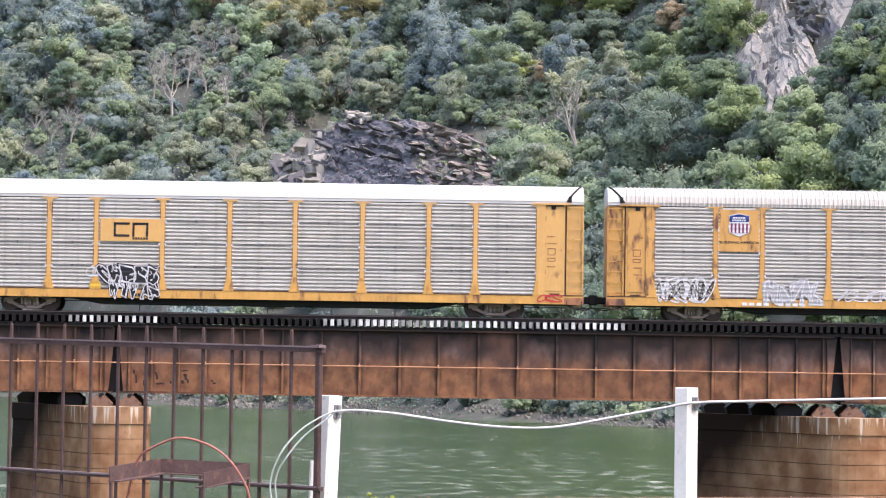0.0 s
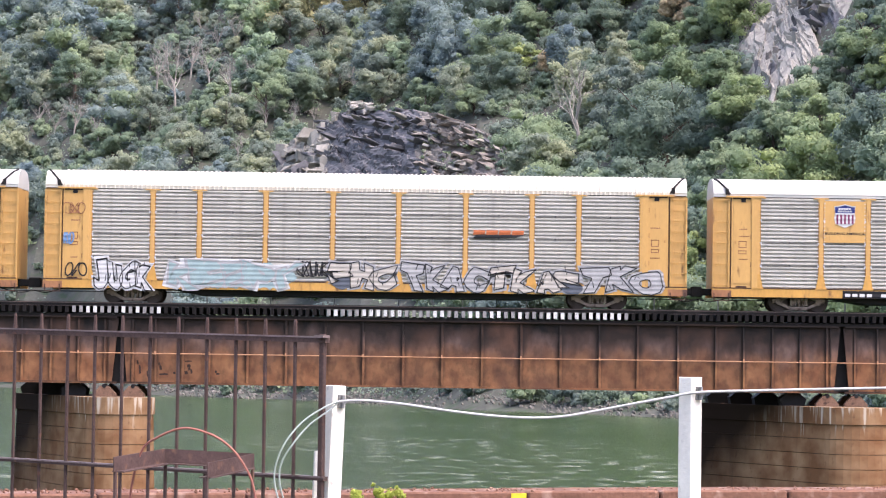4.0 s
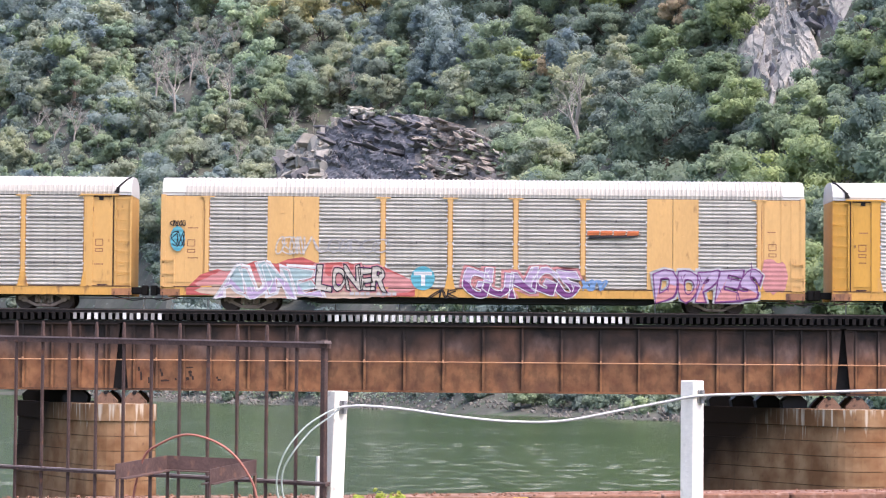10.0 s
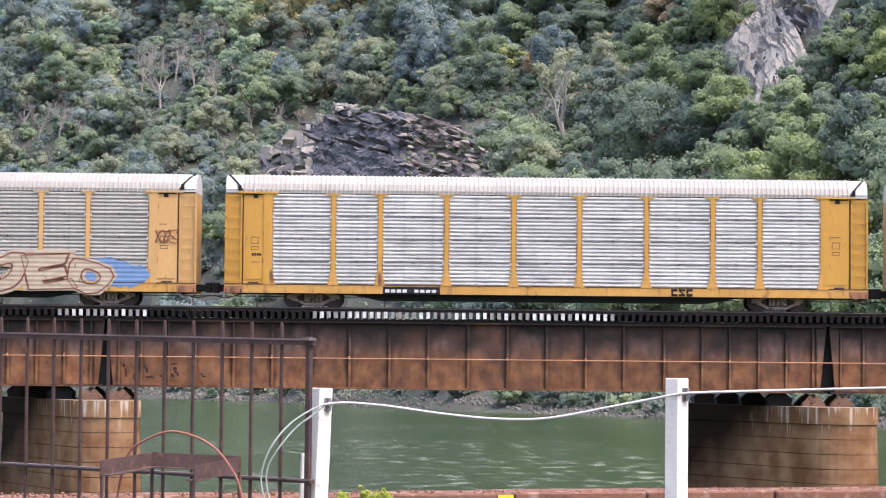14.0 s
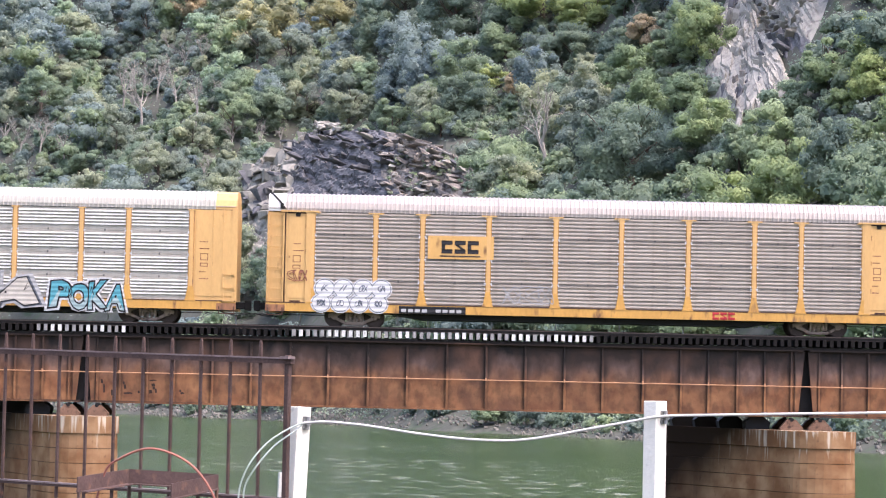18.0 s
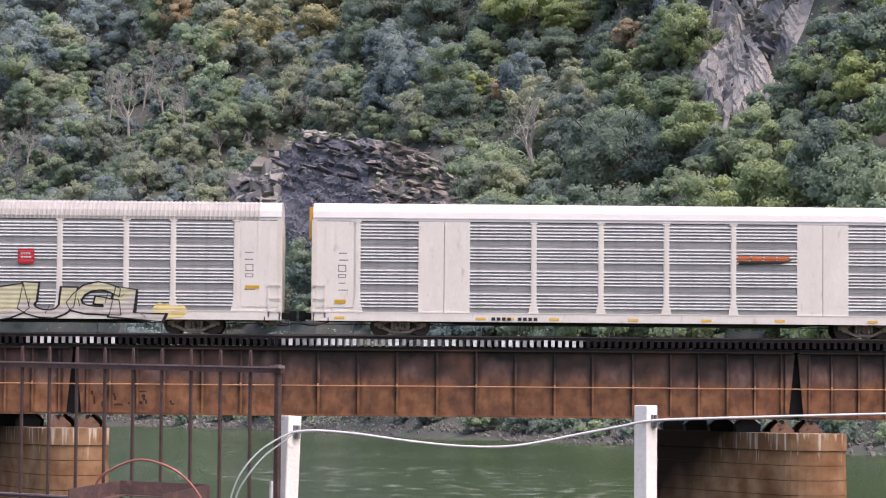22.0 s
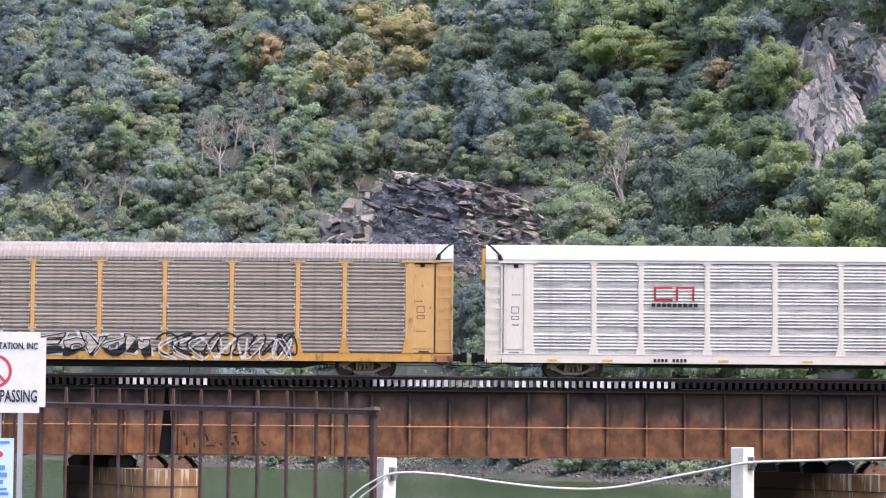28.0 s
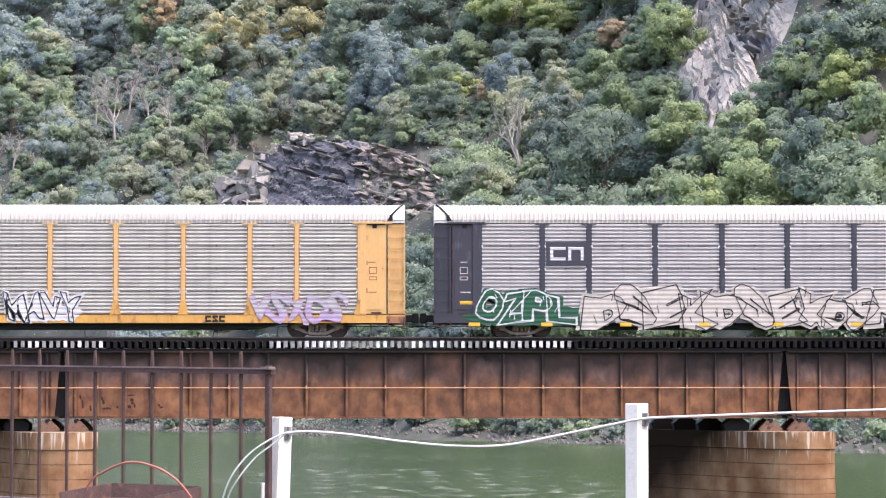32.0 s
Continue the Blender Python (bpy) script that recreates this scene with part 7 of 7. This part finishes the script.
graffiti(c, "WTVAN", px(300), px(390), 0.62, 1.32, "black", "white", 8, 0.08, 0.19, halo="black", ink="white")
bars(c, px(266), px(285), 0.95, 1.25, 1, "label", gap=0)
scribble(c, px(36), px(78), 1.2, 1.75, "black", 9, 4, 0.04)
scribble(c, px(38), px(66), 2.3, 2.75, "signred", 10, 3, 0.04)
scribble(c, px(1060), px(1100), 0.7, 1.0, "signred", 11, 3, 0.05)
number(c, 340, 390, "black")
C.append(c)
c = wagon("yellow car-carrier wagon with shield mark and faded white graffiti", "yellow", "grey", "white", False, chief_bay=1)
number(c, 235, 350, "white", "black")
cloud(c, px(515), px(706), 0.62, 1.35, "veil", 28, lumps=10)
graffiti(c, "APER", px(520), px(700), 0.6, 1.85, "ghost", "white", 12, 0.02, 0.14, hollow=True)
block_mark(c, px(805), 0.78, 1.61, 0.34, "white")
C.append(c)
c = wagon("yellow car-carrier wagon with cream roof and white bubble graffiti", "yellow", "grey", "cream", True)
swoosh(c, px(808), 3.15, 2.35, 0.36)
graffiti(c, "JUGK", px(90), px(190), 0.62, 1.9, "white", "black", 13, 0.10, 0.12, halo="white", rim=0.03)
cloud(c, px(225), px(450), 0.6, 1.85, "teal", 14)
graffiti(c, "KEEPY", px(225), px(448), 0.65, 1.8, "teal", "ghost", 15, 0.06, 0.19, halo="white", ink="ghost")
scribble(c, px(450), px(505), 1.2, 1.9, "black", 16, 5, 0.05)
graffiti(c, "3HC", px(510), px(622), 0.75, 1.9, "bone", "slate", 17, 0.10, 0.13, rim=0.016, halo="ghost")
graffiti(c, "TKAC", px(640), px(785), 0.72, 1.9, "ghost", "slate", 18, 0.10, 0.13, rim=0.016, halo="ghost")
graffiti(c, "TKAS", px(788), px(950), 0.72, 1.85, "bone", "slate", 19, 0.10, 0.13, rim=0.016, halo="ghost")
graffiti(c, "TKO", px(952), px(1095), 0.72, 1.75, "ghost", "slate", 20, 0.10, 0.13, rim=0.016, halo="ghost")
scribble(c, px(40), px(76), 1.1, 1.7, "black", 21, 3, 0.06)
scribble(c, px(38), px(52), 2.5, 3.0, "blue", 22, 2, 0.07)
scribble(c, px(36), px(72), 3.8, 4.3, "brown", 23, 3, 0.03)
number(c, 238, 305)
C.append(c)
c = wagon("yellow car-carrier wagon with black striped mark and block graffiti", "yellow", "grey", "white", False)
flat("striped_mark", [[(px(292) + i * 0.06, 3.72 - i * 0.12), (px(345), 3.72 - i * 0.12), (px(347), 3.79 - i * 0.12), (px(295) + i * 0.06, 3.79 - i * 0.12)] for i in range(5)], Y0 - 0.004, PLAIN["black"], c)
flat("pale_mark", [[(px(318), 3.22), (px(352), 3.22), (px(342), 3.75), (px(330), 3.72)]], Y0 - 0.006, PLAIN["white"], c)
block_mark(c, px(368), 3.55, 1.05, 0.40, "black", 2)
bars(c, px(300), px(340), 3.05, 3.10, 8, "white")
cloud(c, px(85), px(236), 0.7, 1.95, "veil", 29, lumps=9)
graffiti(c, "SEPSE", px(88), px(232), 0.7, 1.95, "peach", "slate", 30, 0.07, 0.12, hollow=True)
scribble(c, px(315), px(372), 0.95, 1.95, "black", 31, 6, 0.09)
graffiti(c, "R", px(535), px(588), 0.8, 1.95, "ghost", "black", 32, 0.05, 0.03, hollow=True)
graffiti(c, "N", px(590), px(642), 0.55, 1.98, "black", "black", 33, 0.09, 0.02, ink=None)
number(c, 238, 312, "white", "black")
scribble(c, px(1068), px(1092), 1.0, 1.4, "brown", 34, 3, 0.1)
C.append(c)
c = wagon("amber car-carrier wagon with blue, pink and black lettered graffiti", "amber", "bright", "white", False, chief_bay=1)
graffiti(c, "MERF", px(125), px(312), 0.55, 2.0, "cyan", "black", 40, 0.035, 0.06, shade="deep", halo="white", rim=0.02, drop=0.02, ink="ghost")
graffiti(c, "FEMUR", px(408), px(642), 0.5, 2.1, "pink", "dusk", 41, 0.05, 0.05, halo="white", rim=0.022, ink="white")
cloud(c, px(480), px(560), 0.6, 1.0, "cyan", 39, lumps=4)
cloud(c, px(385), px(425), 0.6, 1.6, "cyan", 42, lumps=3)
cloud(c, px(625), px(668), 0.6, 1.6, "cyan", 43, lumps=3)
burst(c, ((880, 1.2), (920, 1.9), (960, 1.8), (985, 1.9), (1030, 1.7), (1055, 1.2), (1062, 0.7)), "red", Y0 - 0.003)
graffiti(c, "VULK", px(758), px(1035), 0.5, 2.15, "black", "white", 45, 0.07, 0.08, rim=0.03, halo="black", ink="white")
burst(c, ((735, 0.9), (745, 1.5), (765, 1.7), (790, 1.2), (800, 0.7)), "red", Y0 - 0.003)
number(c, 300, 358, "white", "brown")
C.append(c)
c = wagon("yellow car-carrier wagon with side doors and wall-to-wall coloured graffiti", "orange", "grey", "zinc", True, ends="flush", doors=True)
swoosh(c, px(803), 3.35, 2.4, 0.36)
burst(c, ((45, 0.9), (70, 1.5), (100, 1.75), (120, 1.6), (165, 2.1), (205, 2.0), (225, 2.2), (250, 2.3), (275, 2.05), (330, 2.1), (365, 1.8), (395, 1.9), (430, 1.5), (450, 1.2)), "dusk")
cloud(c, px(60), px(460), 0.5, 1.85, "pink", 50, lumps=18, y=Y0 - 0.002)
cloud(c, px(60), px(420), 0.5, 1.2, "peach", 51, y=Y0 - 0.004, lumps=14)
graffiti(c, "AUNE", px(105), px(275), 0.6, 2.0, "teal", "dusk", 52, 0.06, 0.16, shade="lavender", halo="white", rim=0.018, ink="white")
graffiti(c, "LONER", px(278), px(400), 0.85, 1.95, "bone", "purple", 53, 0.04, 0.08, halo="pink", rim=0.025)
disc_pts = [(px(464) + 0.52 * math.cos(i * 0.3307), 1.42 + 0.52 * math.sin(i * 0.3307)) for i in range(19)]
flat("graffiti_roundel", [disc_pts], Y0 - 0.012, PLAIN["cyan"], c)
flat("graffiti_roundel_mark", [[(px(448), 1.55), (px(480), 1.55), (px(480), 1.7), (px(448), 1.7)], [(px(461), 1.1), (px(468), 1.1), (px(468), 1.6), (px(461), 1.6)]], Y0 - 0.016, PLAIN["white"], c)
scribble(c, px(478), px(525), 0.55, 0.95, "black", 54, 3, 0.05)
graffiti(c, "GUNGS", px(535), px(740), 0.70, 1.95, "lavender", "purple", 55, 0.05, 0.14, shade="purple", halo="pink", rim=0.02, ink="white")
scribble(c, px(750), px(790), 0.95, 1.4, "blue", 56, 3, 0.09)
graffiti(c, "DOPES", px(875), px(1060), 0.55, 1.95, "lavender", "purple", 57, 0.06, 0.12, shade="pink", halo="ghost", rim=0.02, drop=0.03, ink="purple")
cloud(c, px(1062), px(1110), 0.8, 2.6, "pink", 58, lumps=3)
flat("graffiti_face", [[(px(29) + 0.33 * math.cos(i * 0.42), 3.05 + 0.55 * math.sin(i * 0.42)) for i in range(15)]], Y0 - 0.01, PLAIN["cyan"], c)
scribble(c, px(18), px(40), 2.7, 3.4, "black", 59, 2, 0.04)
scribble(c, px(16), px(42), 3.6, 3.85, "black", 60, 4, 0.035)
scribble(c, px(205), px(265), 2.4, 3.2, "bone", 61, 5, 0.06)
scribble(c, px(275), px(400), 2.5, 3.1, "ghost", 62, 6, 0.05)
number(c, 335, 420, "ghost")
C.append(c)
c = wagon("yellow car-carrier wagon with large red, cream and blue graffiti", "yellow", "grey", "zinc", True)
plate_on(c, px(282), px(392), 2.92, 3.92, PAINTS["yellow"])
block_mark(c, px(337), 3.50, 1.65, 0.58, "black")
bars(c, px(302), px(372), 3.05, 3.10, 1, "black", gap=0)
burst(c, ((205, 0.95), (300, 1.5), (330, 1.7), (360, 2.15), (395, 2.4), (404, 2.72), (425, 2.5), (480, 2.3), (520, 1.95), (560, 1.5), (590, 1.1)), "red")
burst(c, ((555, 1.0), (600, 1.6), (640, 2.2), (668, 2.6), (680, 2.5), (760, 2.2), (800, 1.9), (850, 1.4), (880, 1.0)), "red")
scribble(c, px(390), px(430), 2.2, 2.6, "dusk", 72, 2, 0.04)
scribble(c, px(655), px(690), 2.1, 2.45, "dusk", 73, 2, 0.04)
cloud(c, px(275), px(560), 0.6, 1.5, "cream", 74, y=Y0 - 0.004, lumps=9)
graffiti(c, "REBGER", px(290), px(520), 0.65, 2.1, "black", "bone", 75, 0.05, 0.14, halo="black", rim=0.03, ink="white")
graffiti(c, "JUNK", px(570), px(830), 0.6, 2.1, "slate", "black", 76, 0.06, 0.16, shade="slate", halo="black", rim=0.03, ink="ghost")
scribble(c, px(160), px(185), 1.3, 1.75, "white", 77, 2, 0.04)
scribble(c, px(205), px(232), 1.3, 1.8, "white", 78, 2, 0.04)
scribble(c, px(790), px(850), 1.9, 2.2, "red", 79, 5, 0.03)
scribble(c, px(50), px(68), 1.2, 2.3, "black", 80, 3, 0.04)
number(c, 268, 342, "white", "black")
bars(c, px(36), px(66), 3.4, 3.95, 1, "label", gap=0)
block_mark(c, px(805.5), 0.78, 0.61, 0.26, "red")
C.append(c)
c = wagon("amber car-carrier wagon with bright silver corrugated sides and no graffiti", "amber", "bright", "zinc", True, style="even")
number(c, 285, 378, "white", "black")
block_mark(c, px(810), 0.78, 0.98, 0.32, "black")
bars(c, px(48), px(66), 2.2, 2.32, 4, "black", y=-SIDE - 0.06)
C.append(c)
c = wagon("yellow car-carrier wagon with long peach and blue graffiti", "orange", "grey", "zinc", True)
cloud(c, px(82), px(350), 0.75, 2.0, "blue", 90)
graffiti(c, "MANSER", px(142), px(560), 0.75, 2.1, "sand", "brown", 91, 0.07, 0.12, halo="sand", rim=0.022, ink="brown")
cloud(c, px(500), px(600), 0.7, 1.9, "blue", 92, lumps=4)
cloud(c, px(900), px(1060), 0.7, 2.1, "blue", 93, lumps=6)
graffiti(c, "JABOEO", px(545), px(985), 0.6, 2.35, "sand", "brown", 94, 0.07, 0.10, halo="sand", rim=0.022, ink="brown")
number(c, 282, 385)
scribble(c, px(1070), px(1105), 2.7, 3.3, "brown", 95, 3, 0.05)
block_mark(c, px(803.5), 0.78, 0.90, 0.26, "white")
C.append(c)
c = wagon("orange-yellow car-carrier wagon with dust-browned sides and white bubble graffiti", "orange", "brown", "pink", True)
plate_on(c, px(285), px(402), 3.0, 4.0, PAINTS["yellow"])
block_mark(c, px(342), 3.52, 1.7, 0.56, "black")
bars(c, px(306), px(378), 3.10, 3.15, 1, "black", gap=0)
for row, (bz, br, xs) in enumerate(((1.62, 0.40, (104, 137, 172, 204)), (0.98, 0.38, (98, 132, 165, 199)))):
    for n, a in enumerate(xs):
        bubble(c, px(a), bz, br, 100 + 7 * n + row)
scribble(c, px(425), px(505), 1.1, 1.9, "ghost", 103, 4, 0.035)
scribble(c, px(40), px(70), 1.9, 2.4, "brown", 104, 3, 0.04)
number(c, 240, 350, "ghost", "black")
block_mark(c, px(811), 0.78, 1.03, 0.32, "signred")
C.append(c)
c = wagon("yellow flush-ended car-carrier wagon with purple, white and turquoise graffiti", "orange", "grey", "zinc", True, style="groups", ends="flush", roof_ends="body")
block_mark(c, px(332), 3.45, 1.1, 0.34, "navy")
flat("bracket_mark", [[(px(298), 3.1), (px(304), 3.1), (px(304), 3.16), (px(300.5), 3.16), (px(300.5), 3.74), (px(304), 3.74), (px(304), 3.8), (px(298), 3.8)],
                      [(px(362), 3.1), (px(368), 3.1), (px(368), 3.8), (px(362), 3.8), (px(362), 3.74), (px(365.5), 3.74), (px(365.5), 3.16), (px(362), 3.16)]], Y0 - 0.004, PLAIN["navy"], c)
cloud(c, px(60), px(400), 0.55, 1.3, "dusk", 110)
cloud(c, px(80), px(410), 1.1, 2.1, "lavender", 111, y=Y0 - 0.004)
graffiti(c, "SKEWL", px(70), px(400), 0.6, 2.1, "lavender", "slate", 112, 0.05, 0.19, shade="dusk", drop=0.04, rim=0.02, ink="white")
graffiti(c, "ASMA", px(465), px(785), 0.62, 2.05, "bone", "slate", 113, 0.06, 0.14, halo="ghost", rim=0.02, drop=0.03)
cloud(c, px(428), px(480), 0.8, 1.8, "green", 115, lumps=3)
graffiti(c, "POKA", px(815), px(945), 0.5, 1.75, "cyan", "black", 116, 0.05, 0.05, halo="white", shade="teal")
number(c, 295, 370, "white", "brown")
C.append(c)
c = wagon("dusty white car-carrier wagon with side doors and orange stripe", "cream", "steel", "white", False, style="groups", ends="flush", doors=True)
swoosh(c, px(803), 3.35, 2.4, 0.38)
number(c, 318, 402, "black")
for a in (40, 290, 340, 420, 560, 690, 820, 985, 1075):
    bars(c, px(a), px(a + 18), 0.68, 0.78, 1, "label", gap=0, y=-SIDE - 0.108)
for a in (40, 1062):
    bars(c, px(a), px(a + 20), 1.35, 1.52, 1, "label", gap=0, y=-SIDE - 0.08)
bars(c, px(1100), px(1112), 2.5, 2.75, 2, "black", y=-SIDE - 0.1)
C.append(c)
c = wagon("dusty white car-carrier wagon with red badges and lettered graffiti", "cream", "steel", "zinc", True, style="groups", ends="flush")
for a in (452, 688):
    flat("red_badge", [[(px(a) + 0.36 * sx * (1 if k else 0.75), 3.28 + 0.33 * sz * (0.75 if k else 1)) for sx, sz, k in ((-1, -1, 0), (1, -1, 0), (1, -1, 1), (1, 1, 1), (1, 1, 0), (-1, 1, 0), (-1, 1, 1), (-1, -1, 1))]], Y0 - 0.004, PLAIN["signred"], c)
    bars(c, px(a) - 0.24, px(a) + 0.2, 3.36, 3.44, 4, "white", y=Y0 - 0.008)
    bars(c, px(a) - 0.22, px(a) + 0.24, 3.2, 3.28, 4, "white", y=Y0 - 0.008)
cloud(c, px(75), px(470), 0.8, 1.6, "slate", 120, lumps=16)
cloud(c, px(60), px(110), 0.9, 1.9, "black", 119, lumps=3)
graffiti(c, "WTOP", px(112), px(400), 0.62, 2.05, "brown", "white", 121, 0.03, 0.07, halo="teal", drop=0.05, rim=0.03, ink="ghost")
graffiti(c, "JUGL", px(600), px(935), 0.6, 2.15, "cream", "black", 122, 0.05, 0.10, shade="bone", rim=0.02, drop=0.02)
cloud(c, px(575), px(650), 0.6, 1.5, "gold", 118, lumps=4)
cloud(c, px(560), px(640), 0.6, 1.4, "brown", 123, lumps=3)
cloud(c, px(910), px(975), 0.6, 1.4, "gold", 124, lumps=3)
scribble(c, px(520), px(580), 1.6, 1.95, "black", 125, 5, 0.035)
scribble(c, px(485), px(560), 0.75, 1.1, "black", 126, 6, 0.035)
scribble(c, px(42), px(72), 0.9, 1.8, "black", 127, 3, 0.05)
number(c, 328, 410, "white")
bars(c, px(40), px(64), 1.95, 2.1, 1, "label", gap=0, y=-SIDE - 0.08)
bars(c, px(1075), px(1100), 1.95, 2.1, 1, "label", gap=0, y=-SIDE - 0.08)
C.append(c)
c = wagon("yellow car-carrier wagon with shield mark and black outlined graffiti", "orange", "grey", "white", False, chief_bay=1)
graffiti(c, "GTELE", px(95), px(240), 0.75, 1.95, "ghost", "black", 130, 0.05, 0.12, hollow=True)
number(c, 248, 330, "white", "black")
block_mark(c, px(802.5), 0.78, 0.86, 0.28, "black")
C.append(c)
c = wagon("dusty white car-carrier wagon with bright banded sides and rounded red mark", "cream", "bright", "white", False, style="groups")
ribbon_mark(c, px(334), 3.62, 1.75, 0.62, "signred")
bars(c, px(294), px(378), 3.05, 3.2, 9, "black")
number(c, 298, 358, "black")
for a in (110, 208, 412, 560, 705, 860, 1010):
    bars(c, px(a), px(a + 18), 0.68, 0.76, 1, "label", gap=0, y=-SIDE - 0.108)
C.append(c)
c = wagon("orange-yellow car-carrier wagon with browned sides and red graffiti", "orange", "brown", "pink", True)
plate_on(c, px(196), px(276), 2.95, 4.85, PAINTS["orange"])
shield(c, px(236), 4.0, 1.2, 1.5, "white")
cloud(c, px(88), px(255), 0.5, 1.85, "white", 140, lumps=10)
graffiti(c, "EorH", px(98), px(248), 0.6, 1.85, "signred", "white", 141, 0.09, 0.05, halo="white", ink="white")
graffiti(c, "HEREOVOM", px(285), px(605), 0.85, 1.75, "bone", "black", 142, 0.06, 0.19, halo="white", rim=0.02, shade="black")
scribble(c, px(620), px(860), 0.8, 1.8, "black", 143, 9, 0.08)
scribble(c, px(622), px(850), 0.6, 1.6, "white", 144, 9, 0.06)
scribble(c, px(28), px(78), 0.9, 1.6, "brown", 145, 4, 0.05)
number(c, 258, 365, "ghost", "brown")
C.append(c)
c = wagon("black-framed car-carrier wagon with lilac-grey sides and cream graffiti", "black", "lilac", "zinc", True)
plate_on(c, px(199), px(274), 3.1, 4.1, PAINTS["black"])
ribbon_mark(c, px(236), 3.6, 1.45, 0.58, "white", 0.22)
cloud(c, px(50), px(330), 0.45, 1.4, "green", 150, lumps=10)
graffiti(c, "OZPL", px(78), px(245), 0.6, 1.95, "green", "white", 151, 0.05, 0.1, halo="green", ink="white")
graffiti(c, "DSEXDSEX", px(275), px(700), 0.45, 2.1, "bone", "black", 152, 0.12, 0.19, halo="bone", rim=0.012)
graffiti(c, "OSPDSEY", px(690), px(1000), 0.45, 2.1, "bone", "black", 153, 0.12, 0.19, halo="bone", rim=0.012)
for a in (62, 190, 330, 470, 600, 740, 880):
    bars(c, px(a), px(a + 20), 0.45, 0.62, 1, "label", gap=0, y=Y0 - 0.03)
number(c, 700, 790, "white", "black")
bars(c, px(46), px(72), 1.4, 1.55, 1, "label", gap=0, y=-SIDE - 0.062)
C.append(c)
c = wagon("yellow car-carrier wagon with dusty sides and pink graffiti", "orange", "grey", "zinc", True)
graffiti(c, "VSXOS", px(865), px(1030), 0.65, 1.95, "ghost", "dusk", 160, 0.03, 0.16, shade="lavender", rim=0.016, ink="lavender")
cloud(c, px(430), px(570), 0.65, 1.6, "white", 161, lumps=8)
graffiti(c, "MAVY", px(435), px(565), 0.7, 1.9, "white", "black", 162, 0.04, 0.14, halo="white", rim=0.02)
block_mark(c, px(803.5), 0.78, 0.90, 0.28, "black")
number(c, 285, 380, "ghost", "brown")
C.append(c)


# how far each wagon stands off an even spacing along the train
STAND = (0.1, 0.2, 0.2, 0.2, 0.15, 0.1, 0.0, -0.2, -0.22, -0.36, -0.55, -0.76, -0.97, -1.19, -1.27, -1.4, -1.7, -1.86, -2.0)
# the clock against what an even pull would give: seconds, metres
LEAD = ((0, -0.205), (0.5, -0.28), (1.0, -0.34), (1.7, -0.385), (1.9, 0.135), (2.5, 0.085), (3.5, 0.0), (5.5, -0.153), (7, -0.152), (9, -0.12), (11, -0.078), (12, 0.02), (13.3, 0.065),
        (13.4, 0.47), (14.5, 0.46), (17, 0.535), (17.5, 0.66), (18, 0.735), (19, 0.806), (20, 0.927), (21, 1.035), (22, 1.10), (23, 1.18), (24.5, 1.174), (27.5, 1.46), (28, 1.56), (29, 1.685), (30, 1.768), (31, 1.90), (32, 2.006))


def train_x(t):
    """How far the leading wagon's middle has come along the bridge, by the clock."""
    return 20.923 + 15.5853 * t - 0.018255 * t ** 2 + 0.00020558 * t ** 3 + float(np.interp(t, *zip(*LEAD)))


def motions():
    """The train rolls across; its wheelsets turn with it."""
    times = sorted([0.0, 0.1, 0.3] + [0.5 * i for i in range(1, 64)] + [1.6, 1.7, 1.9, 13.2, 13.3, 13.4, 31.7, 31.9, 32.0])
    for k, car in enumerate(C):
        walk(car, [(t, pose(train_x(t) - PITCH * k + STAND[k], DECK_Y, RAIL_Z)) for t in times])
    spins = [i / FPS for i in range(32 * FPS + 1)]
    made = {}
    for w in WHEELS:
        key = round(w.location.x, 3)
        if key not in made:
            walk(w, [(t, pose(key, 0, 0.42, 0, math.degrees((train_x(t) - train_x(0)) / 0.42) % 360, 0)) for t in spins])
            made[key] = w
        else:
            src = made[key].animation_data
            w.rotation_mode = "QUATERNION"
            anim = w.animation_data_create()
            anim.action = src.action
            anim.action_slot = src.action_slot


motions()
